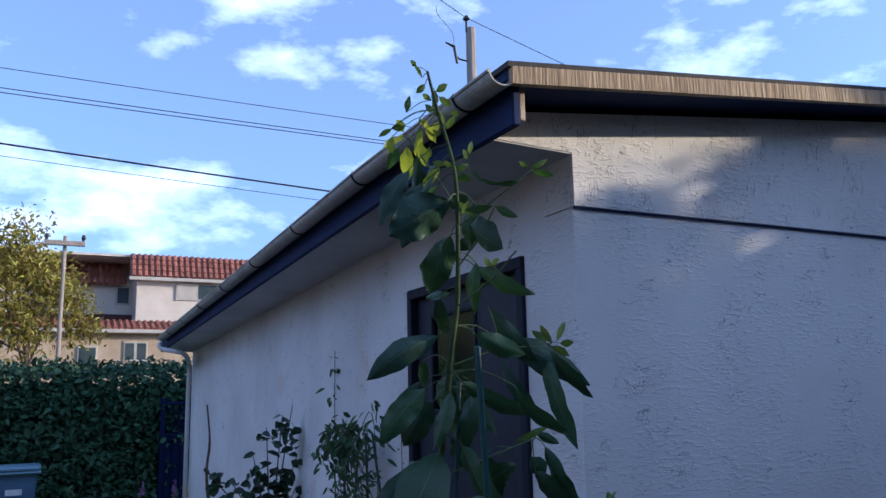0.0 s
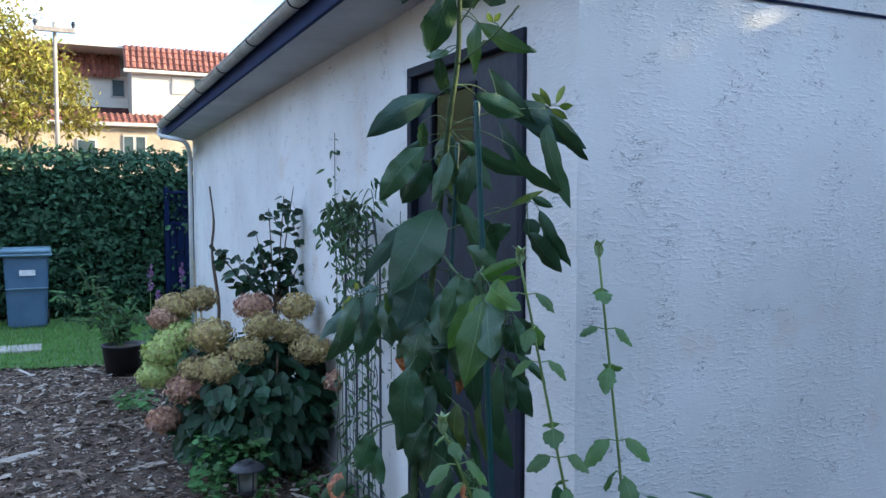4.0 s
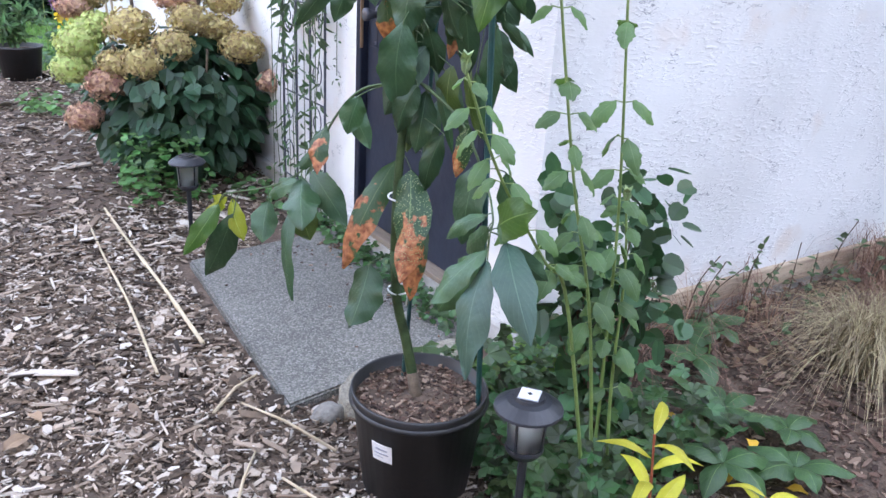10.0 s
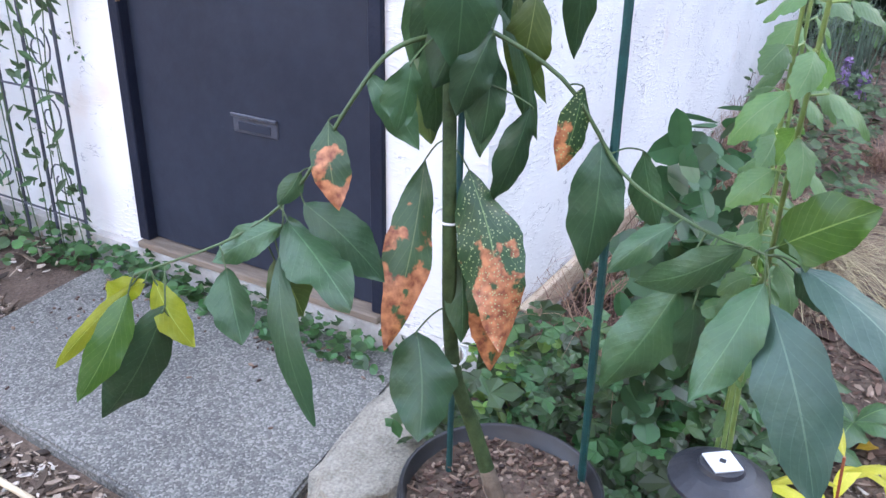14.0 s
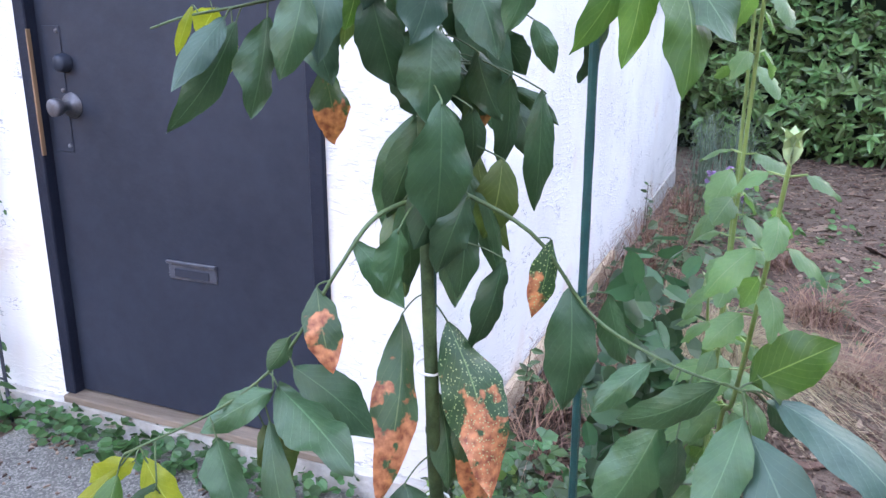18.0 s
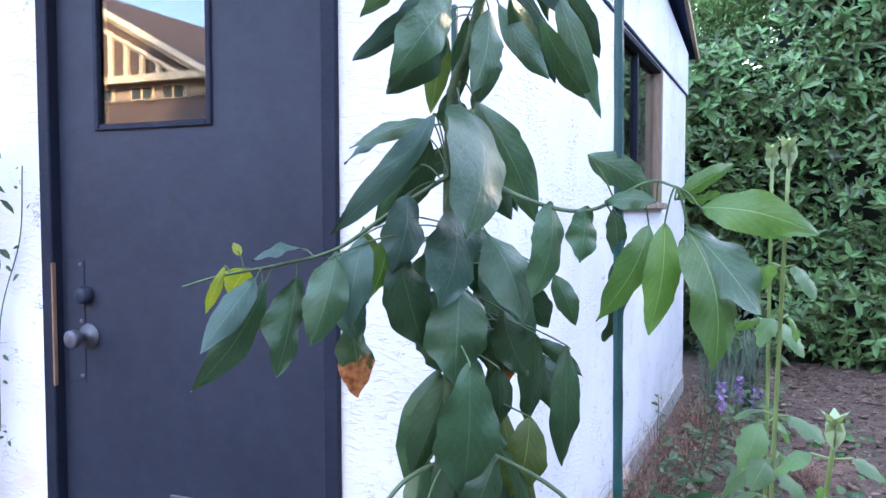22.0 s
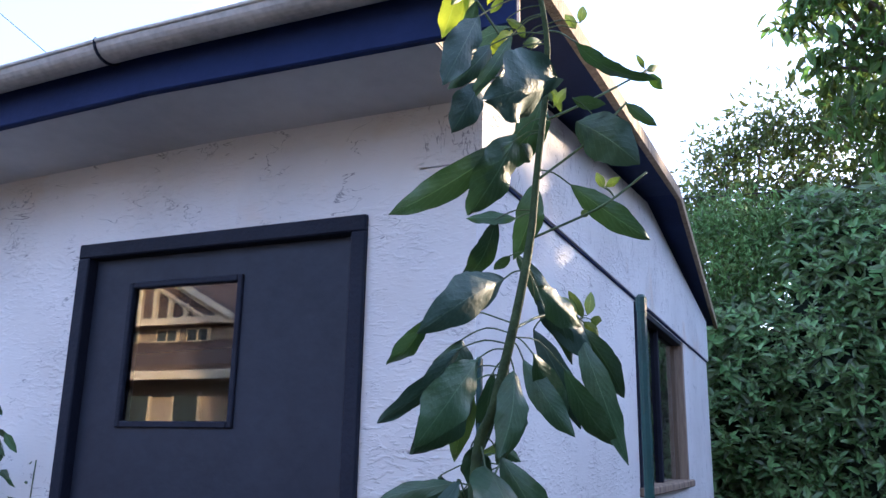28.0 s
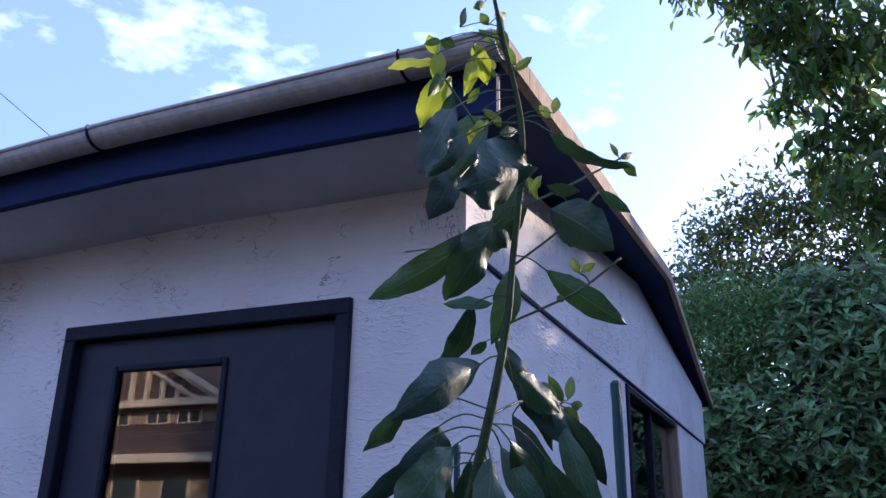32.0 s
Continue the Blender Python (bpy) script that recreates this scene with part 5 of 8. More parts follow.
CHIP = (np.array([(-0.5, -0.5, -0.5), (0.5, -0.35, -0.5), (0.42, 0.5, -0.5), (-0.5, 0.4, -0.5), (-0.46, -0.4, 0.5), (0.5, -0.3, 0.5), (0.36, 0.4, 0.5), (-0.42, 0.36, 0.5)]), [(4, 5, 6, 7), (0, 1, 5, 4), (1, 2, 6, 5), (2, 3, 7, 6), (3, 0, 4, 7)])

RIM = [(-0.5, -0.12), (-0.22, -0.48), (0.28, -0.40), (0.5, 0.02), (0.16, 0.46), (-0.34, 0.34)]
FLAKE = (np.array([(x, y, 0.5 + 0.3 * (i % 2)) for i, (x, y) in enumerate(RIM)] + [(x * 1.05, y * 1.1, -0.5) for x, y in RIM]), [(0, 1, 2, 3), (0, 3, 4, 5)] + [(i, i + 6, (i + 1) % 6 + 6, (i + 1) % 6) for i in range(6)])
SHARD = [(-0.5, -0.3), (-0.1, -0.5), (0.5, -0.1), (0.42, 0.3), (-0.3, 0.42)]
SHARD = (np.array([(x, y, 0.5) for x, y in SHARD] + [(x, y, -0.5) for x, y in SHARD]), [(0, 1, 2, 3, 4)] + [(i, i + 5, (i + 1) % 5 + 5, (i + 1) % 5) for i in range(5)])


def cloud(shape, places, along, normal, length, width, thick=None):
    """Copies of a small shape, each at its place, pointing along, facing its normal. Returns arrays for from_pydata."""
    v0, f0 = shape
    along = along / np.linalg.norm(along, axis=1, keepdims=True)
    normal = normal - along * (normal * along).sum(1, keepdims=True)
    normal = normal / np.maximum(np.linalg.norm(normal, axis=1, keepdims=True), 1e-6)
    side = np.cross(normal, along)
    thick = length if thick is None else thick
    v = places[:, None] + along[:, None] * (v0[None, :, :1] * length[:, None, None]) + side[:, None] * (v0[None, :, 1:2] * width[:, None, None]) + normal[:, None] * (v0[None, :, 2:] * thick[:, None, None])
    k = len(v0)
    faces = [tuple(i * k + j for j in f) for i in range(len(places)) for f in f0]
    return v.reshape(-1, 3), faces


def many(name, arrays, mat, parent=None, label="", category="", kind="", group="", smooth=False):
    verts, faces = [], []
    for v, f in arrays:
        o = len(verts)
        verts += v.tolist()
        faces += [tuple(i + o for i in q) for q in f]
    mesh = bpy.data.meshes.new(name)
    if parent is not None:
        o = ORIG[parent]
        verts = [(x - o.x, y - o.y, z - o.z) for x, y, z in verts]
    mesh.from_pydata(verts, [], faces)
    mesh.update()
    if smooth:
        mesh.polygons.foreach_set("use_smooth", [True] * len(faces))
    mesh.materials.append(mat)
    ob = new(name, mesh)
    if parent is not None:
        ob.parent = parent
        ORIG[ob] = ORIG[parent]
    return tagged(ob, label, category, group, kind)


def around(k, spread=1.0):
    v = gen.normal(size=(k, 3))
    v[:, 2] *= spread
    return v / np.linalg.norm(v, axis=1, keepdims=True)


def foliage(name, dark, light, rough=0.45, hue=0.015, low=0.55, high=1.5, sheer=0.3):
    return island_vary(material(name, dark, light, 6, rough, 0, spread=(0.3, 0.7), sheer=sheer), low, high, hue)


def chip_material(name, stops):
    """Weathered wood: each piece takes one of a run of browns and greys, with grain across it."""
    m = material(name, (0.7, 0.7, 0.7), (1.0, 1.0, 1.0), 60, 0.92, 0.4, 220, fine=0.5)
    n, l = m.node_tree.nodes, m.node_tree.links
    b = n["Principled BSDF"]
    geo, ramp, mul = n.new("ShaderNodeNewGeometry"), n.new("ShaderNodeValToRGB"), n.new("ShaderNodeMixRGB")
    e = ramp.color_ramp.elements
    e[0].position, e[0].color = stops[0][0], (*stops[0][1], 1)
    e[1].position, e[1].color = stops[-1][0], (*stops[-1][1], 1)
    for at, c in stops[1:-1]:
        e.new(at).color = (*c, 1)
    mul.blend_type, mul.inputs["Fac"].default_value = "MULTIPLY", 1.0
    l.new(geo.outputs["Random Per Island"], ramp.inputs["Fac"])
    l.new(ramp.outputs["Color"], mul.inputs["Color1"])
    l.new(b.inputs["Base Color"].links[0].from_socket, mul.inputs["Color2"])
    l.new(mul.outputs["Color"], b.inputs["Base Color"])
    return m


CHIPS = chip_material("bark_chips", [(0.0, (0.030, 0.020, 0.014)), (0.3, (0.10, 0.070, 0.048)), (0.5, (0.22, 0.16, 0.115)), (0.74, (0.42, 0.335, 0.26)), (1.0, (0.66, 0.60, 0.53))])
OLD_CHIPS = chip_material("old_bark_chips", [(0.0, (0.04, 0.024, 0.018)), (0.35, (0.11, 0.062, 0.044)), (0.65, (0.19, 0.12, 0.085)), (1.0, (0.36, 0.27, 0.20))])


def chip_field(count, x0, x1, y0, y1, size, keep, layer, shape=None, slim=(0.25, 0.8)):
    x, y = gen.uniform(x0, x1, count), gen.uniform(y0, y1, count)
    ok = np.array([keep(a, b) for a, b in zip(x, y)])
    x, y = x[ok], y[ok]
    k = len(x)
    z = np.array([ground_height(a, b) for a, b in zip(x, y)]) + gen.uniform(0.001, layer, k)
    ang = gen.uniform(0, 2 * np.pi, k)
    along = np.stack([np.cos(ang), np.sin(ang), gen.normal(0, 0.16, k)], 1)
    normal = np.stack([gen.normal(0, 0.42, k), gen.normal(0, 0.42, k), np.ones(k)], 1)
    length = size * gen.lognormal(0, 0.55, k)
    return cloud(shape or FLAKE, np.stack([x, y, z], 1), along, normal, length, length * gen.uniform(*slim, k), size * gen.uniform(0.06, 0.20, k))


def off_slab(x, y):
    return not (0.57 < x < 1.38 and 2.28 < y < 3.62) and not (x > WX and y > GY) and (x - POT_C[0]) ** 2 + (y - POT_C[1]) ** 2 > 0.14 ** 2


def lawn_edge(x):
    return 8.75 - 0.5 * x + 0.12 * math.sin(3 * x)


mulched = lambda x, y: off_slab(x, y) and y < lawn_edge(x)
many("bark_mulch", [
    chip_field(15000, -1.0, 1.0, 1.0, 4.4, 0.022, mulched, 0.022, None, (0.18, 0.6)), chip_field(24000, -1.0, 1.0, 1.0, 4.4, 0.013, mulched, 0.028, SHARD, (0.2, 0.7)),
    chip_field(6000, -1.0, 1.0, 1.0, 4.4, 0.038, mulched, 0.026, CHIP, (0.10, 0.22)), chip_field(15000, -1.6, 1.45, 3.8, 9.6, 0.027, mulched, 0.03, SHARD, (0.2, 0.7)),
    chip_field(1500, -1.6, 1.45, 3.8, 9.6, 0.06, mulched, 0.034, CHIP, (0.10, 0.2)), chip_field(3000, 0.9, 1.5, 0.9, 1.7, 0.016, mulched, 0.02, SHARD, (0.15, 0.45)),
    chip_field(4500, -2.8, 1.6, -0.6, 1.0, 0.036, mulched, 0.022, SHARD), chip_field(4500, -3.0, -1.0, 1.0, 8.6, 0.042, mulched, 0.022, SHARD)], CHIPS, None, "pale tan and grey shredded bark mulch", "mulch", "stuff")
many("old_mulch", [chip_field(20000, 1.7, 7.9, -2.6, 2.2, 0.024, mulched, 0.02, SHARD, (0.15, 0.6)), chip_field(5000, 1.0, 2.6, 0.8, 2.2, 0.02, mulched, 0.02, SHARD, (0.15, 0.6))], OLD_CHIPS, None, "reddish brown old bark mulch", "mulch", "stuff")
k = 700
ang, rad = gen.uniform(0, 6.28, k), 0.160 * np.sqrt(gen.uniform(0, 1, k))
pl = np.stack([POT_C[0] + rad * np.cos(ang), POT_C[1] + rad * np.sin(ang), G + 0.272 + gen.uniform(0, 0.014, k)], 1)
ok = (pl[:, 0] - .745) ** 2 + (pl[:, 1] - 1.81) ** 2 > 0.02 ** 2
pl = pl[ok]
k = len(pl)
ang = gen.uniform(0, 6.28, k)
many("pot_mulch", [cloud(SHARD, pl, np.stack([np.cos(ang), np.sin(ang), gen.normal(0, 0.2, k)], 1), np.stack([gen.normal(0, 0.3, k), gen.normal(0, 0.3, k), np.ones(k)], 1), gen.lognormal(-4.5, 0.5, k), gen.lognormal(-5.0, 0.4, k), gen.uniform(0.002, 0.005, k))], OLD_CHIPS, None, "brown bark pieces lying in the pot", "mulch", "stuff")


k = 150
u, v = gen.uniform(0, 1, k) ** 0.6, gen.uniform(0, 1, k)
lx = np.where(gen.uniform(0, 1, k) < 0.6, 1.30 - 0.10 * (1 - u), 0.62 + 0.7 * u)
ly = np.where(gen.uniform(0, 1, k) < 0.6, 2.45 + 1.1 * v, 3.50 - 0.12 * v ** 2)
ang = gen.uniform(0, 6.283, k)
many("slab_litter", [cloud(SHARD, np.stack([lx, ly, np.full(k, 0.175)], 1), np.stack([np.cos(ang), np.sin(ang), np.zeros(k)], 1), np.tile((0.0, 0.0, 1.0), (k, 1)), gen.uniform(0.006, 0.022, k), gen.uniform(0.004, 0.010, k), np.full(k, 0.004))], OLD_CHIPS, None, "crumbs of bark and leaf on the slab", "litter", "stuff")

# ---- canes, stones and litter on the mulch ----
CANE = material("dry_cane", (0.35, 0.28, 0.18), (0.55, 0.46, 0.32), 20, 0.7, 0.3, 90, stretch=(1, 0.2, 1))


def ground_cane(points, r, label):
    pts = smooth_path([(x, y, ground_height(x, y) + 0.03) for x, y in points], 6)
    solid("garden_cane", tube(pts, [r * (1.25 if i % 5 == 4 else 1) * (1 - 0.3 * i / len(pts)) for i in range(len(pts))], 8), CANE, label, "cane", group="canes on the mulch", smooth=True)


ground_cane([(0.459, 2.787), (0.459, 3.3), (0.451, 3.9), (0.443, 4.364)], 0.008, "thick dry bamboo cane lying on the mulch")
ground_cane([(0.27, 2.655), (0.305, 3.2), (0.318, 3.7), (0.335, 4.193)], 0.0055, "thin dry cane lying on the mulch")
ROCK = material("rough_stone", (0.12, 0.115, 0.10), (0.27, 0.255, 0.23), 9, 0.9, 0.9, 60, fine=0.5)


def stone(centre, size, seed, label):
    bm = bmesh.new()
    bmesh.ops.create_icosphere(bm, subdivisions=3, radius=1.0)
    for v in bm.verts:
        p = v.co.copy()
        k = 1 + 0.28 * noise.noise(p * 1.3 + Vector((seed, 0, 0))) + 0.07 * noise.noise(p * 5 + Vector((0, seed, 0)))
        q = Vector((p.x * size[0], p.y * size[1], max(p.z, -0.5) * size[2])) * k
        v.co = Vector(centre) + q
    solid("stone", bm, ROCK, label, "stone", group="stones by the slab", smooth=True)


BOULDER = material("tan_grey_stone", (0.15, 0.138, 0.108), (0.33, 0.305, 0.25), 16, 0.9, 0.8, 70, fine=0.55)


def flat_stone():
    """A broad worn stone, its flat top level with the slab."""
    rim = [(0.70, 2.15), (0.725, 2.245), (0.80, 2.292), (0.95, 2.325), (1.12, 2.345), (1.22, 2.34), (1.23, 2.24), (1.12, 2.12), (0.96, 2.065), (0.80, 2.07)]
    bm = prism([(x, y, 0.06) for x, y in rim], Vector((0, 0, 0.185)))
    top = [e for e in bm.edges if min(v.co.z for v in e.verts) > 0.2]
    bmesh.ops.bevel(bm, geom=top, offset=0.028, segments=3, affect="EDGES")
    bmesh.ops.triangulate(bm, faces=bm.faces[:])
    bmesh.ops.subdivide_edges(bm, edges=bm.edges[:], cuts=2, use_grid_fill=True)
    for v in bm.verts:
        v.co += Vector([0.010 * noise.noise(v.co * 13 + Vector((a, 0, 3))) for a in (0, 9, 17)]) + Vector((0, 0, 0.006 * noise.noise(v.co * 40)))
    solid("stone", bm, BOULDER, "broad flat tan-grey stone set beside the slab", "stone", group="stones by the slab", smooth=True)


flat_stone()
stone((0.665, 2.19, 0.165), (0.055, 0.04, 0.035), 8.7, "small rough stone against the slab")
stone((1.20, 2.26, 0.16), (0.08, 0.06, 0.06), 5.2, "rough stone by the slab corner")
DRY = leaf_material("dry_leaf", (0.20, 0.13, 0.08), (0.34, 0.24, 0.16), (0.40, 0.3, 0.2), 0.8, 0.1)
YELLOW = leaf_material("fallen_yellow", (0.55, 0.32, 0.03), (0.72, 0.45, 0.05), (0.75, 0.55, 0.15), 0.6, 0.2)
for x, y, s, a, m, lab in ((-0.20, 2.42, 0.085, 0.4, DRY, "dry brown fallen leaf on the mulch"), (-0.09, 2.53, 0.06, 2.0, DRY, "dry brown fallen leaf on the mulch"), (1.71, 1.29, 0.07, 0.6, YELLOW, "bright yellow fallen leaf"), (1.66, 1.22, 0.06, 2.2, YELLOW, "bright yellow fallen leaf"), (1.72, 1.47, 0.06, 4.0, YELLOW, "bright yellow fallen leaf"), (1.50, 1.36, 0.05, 1.0, YELLOW, "bright yellow fallen leaf"), (1.62, 1.66, 0.05, 3.0, YELLOW, "bright yellow fallen leaf")):
    z = ground_height(x, y) + 0.035
    solid("fallen_leaf", blade((x, y, z), (x + s * math.cos(a), y + s * math.sin(a), z + 0.006), s * 0.6, Vector((0.1, -0.1, 1)), 0.1, 0.3, 0.08, 6, 0.5, int(100 * s)), m, lab, "leaf", group="fallen leaves")
for x0, y0, x1, y1, r in ((0.53, 1.60, 0.42, 1.95, 0.006), (0.36, 2.35, 0.55, 2.50, 0.006), (0.60, 2.00, 0.45, 2.36, 0.005), (0.9, 2.0, 0.78, 2.03, 0.004), (0.25, 1.85, 0.4, 2.1, 0.005)):
    solid("twig", tube([(x0, y0, ground_height(x0, y0) + 0.03), ((x0 + x1) / 2, (y0 + y1) / 2 + 0.01, G + 0.042), (x1, y1, ground_height(x1, y1) + 0.03)], [r, r * 0.9, r * 0.6], 6), CANE, "dry stick lying on the mulch", "twig", group="sticks on the mulch", smooth=True)
BLUE = material("blue_plastic", (0.01, 0.05, 0.28), (0.02, 0.09, 0.40), 20, 0.3)
solid("plant_tag", box((1.075, 1.425, G + 0.005), (1.13, 1.43, G + 0.055), 0.001), BLUE, "small blue plastic plant tag in the ivy", "tag")




# ---- plants by the pot and along the gable wall ----
PERENNIAL = leaf_material("perennial_leaf", (0.060, 0.122, 0.042), (0.105, 0.185, 0.070), (0.17, 0.24, 0.12), 0.5, 0.35)
BUD = leaf_material("pale_bud", (0.20, 0.28, 0.14), (0.30, 0.38, 0.21), (0.36, 0.44, 0.26), 0.55, 0.15)
SHOOT = material("pale_green_stalk", (0.13, 0.20, 0.055), (0.20, 0.28, 0.085), 40, 0.5, 0.2, 200)


def toothed(base, tip, width, normal, seed):
    """A leaf with a coarsely toothed edge."""
    bm = blade(base, tip, width, normal, 0.10, -0.3, 0.05, 10, 0.25, seed)
    axis = (Vector(tip) - Vector(base)).normalized()
    bm.verts.ensure_lookup_table()
    for i in range(1, 10):
        for c in (0, 4):
            v = bm.verts[i * 5 + c]
            v.co += axis * (0.04 if i % 2 else -0.02) * width + (v.co - bm.verts[i * 5 + 2].co) * (0.10 if i % 2 else -0.05)
    return bm


def tall_perennial(points, label, pairs, size, seed):
    r = random.Random(seed)
    path = smooth_path(points, 8)
    plant = thing("tall_perennial", points[0], label, "plant", group="tall green stalks beside the pot")
    k = len(path) - 1
    part("stalk", tube(path, [0.0050 - 0.0024 * i / k for i in range(k + 1)], 8), SHOOT, plant, smooth=True)
    turn = r.uniform(0, 3)
    for i in range(pairs):
        t = 0.36 + 0.62 * i / (pairs - 1)
        p = path[int(t * k)]
        turn += 1.45 + r.uniform(-0.3, 0.3)
        length = size * (1.0 if t < 0.8 else 1.0 - 1.0 * (t - 0.8)) * r.uniform(0.8, 1.15)
        for s in (0, math.pi):
            out = Vector((math.cos(turn + s), math.sin(turn + s), 0))
            base = p + out * 0.018 + Vector((0, 0, 0.004))
            tip = base + out * length * 0.85 + Vector((0, 0, -length * r.uniform(0.3, 0.95)))
            bm = toothed(base, tip, length * r.uniform(0.52, 0.66), Vector((-0.35, -0.45, 0.8)) + out * 0.3, seed * 31 + i * 2 + int(s))
            stalk = tube([p, base + out * 0.003], 0.0014, 5)
            for f in stalk.faces:
                f.material_index = 1
            part("leaf", join(bm, stalk), [PERENNIAL, SHOOT], plant)
    top = path[-1]
    for j in range(5):
        a = j * 1.26
        out = Vector((math.cos(a), math.sin(a), 0))
        part("bud_leaf", blade(top - Vector((0, 0, 0.012)), top + out * 0.010 + Vector((0, 0, 0.032)), 0.020, -out, 0.15, 0.2, 0, 5, 0.4, j), BUD, plant)


tall_perennial([(1.14, 1.53, G), (1.10, 1.51, 0.6), (1.066, 1.50, 1.014), (0.98, 1.496, 1.657)], "tall pale green leafy stalk with a bud, beside the pot", 13, 0.066, 3)
tall_perennial([(1.12, 1.50, G), (1.024, 1.50, 0.715), (0.907, 1.49, 1.10), (0.768, 1.473, 1.65)], "tall leaning green leafy stalk with a bud, beside the pot", 13, 0.066, 5)
tall_perennial([(1.08, 1.48, G), (0.927, 1.48, 0.788), (0.823, 1.46, 0.926), (0.671, 1.44, 1.14), (0.57, 1.424, 1.342)], "arching green leafy stalk leaning over the lamp", 11, 0.068, 8)
tall_perennial([(1.16, 1.49, G), (1.13, 1.50, 0.5), (1.14, 1.52, 0.80), (1.12, 1.53, 1.0)], "short green leafy stalk among the ivy", 7, 0.07, 12)

SHRUB = foliage("round_shrub_leaf", (0.026, 0.070, 0.028), (0.055, 0.120, 0.045), 0.45, 0.02, 0.6, 1.5)
shrub = thing("round_leaved_shrub", (1.30, 1.70, G), "bushy shrub with rounded dark green leaves by the wall", "shrub")
tips = []
for k in range(22):
    r = random.Random(40 + 7 * k)
    tip = Vector((1.18 + r.uniform(-0.25, 0.22), 1.62 + r.uniform(-0.09, 0.09), r.uniform(0.80, 1.12)))
    if k > 15:
        tip.z, tip.x = tip.z - 0.22, 1.15 + r.uniform(-0.25, 0.36)
    path = smooth_path([(1.28 + r.uniform(-0.04, 0.04), 1.70 + r.uniform(-0.03, 0.03), G), (1.28 + 0.4 * (tip.x - 1.28), 1.7 + 0.4 * (tip.y - 1.7), 0.5 * (tip.z + G)), tip], 5)
    part("stem", tube(path[:8], [0.005 - 0.0004 * i for i in range(8)], 6), TWIG, shrub)
    tips.append(path)
pl = np.array([tuple(p[int(u * (len(p) - 1))]) for p in tips for u in 1 - 0.7 * gen.uniform(0.0, 1.0, 15) ** 1.5]) + gen.normal(0, 0.026, (330, 3))
nrm = np.array([-0.5, -0.6, 0.7]) + gen.normal(0, 0.5, (330, 3))
many("leaves", [cloud(ROUND, pl, around(330, 0.5) - np.array([0, 0, 0.35]), nrm, gen.uniform(0.036, 0.078, 330), gen.uniform(0.034, 0.070, 330))], SHRUB, shrub)

IVY_MAT = foliage("ivy_leaf", (0.024, 0.058, 0.018), (0.058, 0.110, 0.032), 0.42, 0.035, 0.45, 1.9)


def ground_cover(name, count, x0, x1, y0, y1, h, size, mat, label, keep=lambda x, y: True, shape=IVY, bias=(-0.3, -0.4, 1.0)):
    x, y = gen.uniform(x0, x1, count), gen.uniform(y0, y1, count)
    ok = np.array([keep(a, b) for a, b in zip(x, y)])
    x, y = x[ok], y[ok]
    k = len(x)
    z = np.array([ground_height(a, b) for a, b in zip(x, y)]) + 0.02 + h * gen.uniform(0, 1, k) ** 1.3
    ang = gen.uniform(0, 6.283, k)
    along = np.stack([np.cos(ang), np.sin(ang), gen.uniform(-0.5, 0.25, k)], 1)
    s = size * gen.lognormal(0, 0.25, k)
    return many(name, [cloud(shape, np.stack([x, y, z], 1), along, np.array(bias) + gen.normal(0, 0.35, (k, 3)), s, s * 0.9)], mat, None, label, "ground cover", "stuff")


off = lambda x, y: (x - POT_C[0]) ** 2 + (y - POT_C[1]) ** 2 > 0.185 ** 2 and not (0.57 < x < 1.38 and 2.28 < y < 3.6) and y < GY - 0.02
ground_cover("ivy", 900, 0.92, 1.62, 1.40, 2.18, 0.20, 0.048, IVY_MAT, "dark green ivy spreading beside the pot", off)
ground_cover("ivy_edge", 110, 0.74, 0.90, 1.34, 1.56, 0.10, 0.042, IVY_MAT, "dark green ivy at the foot of the path lamp", off)
ground_cover("ivy_low", 300, 0.86, 1.2, 1.30, 1.75, 0.13, 0.042, IVY_MAT, "dark green ivy round the path lamp", off)
ground_cover("threshold_ivy", 560, 1.24, 1.41, 2.42, 3.95, 0.085, 0.030, foliage("small_ivy", (0.030, 0.085, 0.026), (0.065, 0.145, 0.042), 0.45, 0.01, 0.6, 1.5), "small-leaved green creeper along the door sill", shape=ROUND)
ground_cover("far_creeper", 110, 1.15, 1.41, 3.9, 4.6, 0.09, 0.03, foliage("small_ivy_far", (0.045, 0.11, 0.03), (0.09, 0.19, 0.05), 0.45), "small-leaved creeper under the trellis", shape=ROUND)
GREY_LEAF = foliage("grey_green_leaf", (0.050, 0.090, 0.038), (0.11, 0.16, 0.070), 0.6, 0.02)
ground_cover("wall_foot_weeds", 160, 1.1, 1.5, 2.0, 2.2, 0.16, 0.03, foliage("weed_leaf", (0.09, 0.18, 0.03), (0.18, 0.28, 0.06), 0.5), "fresh green weeds at the corner of the wall", off, ROUND)

HELL = leaf_material("mottled_leaf", (0.022, 0.062, 0.022), (0.058, 0.120, 0.038), (0.20, 0.30, 0.11), 0.4, 0.2)


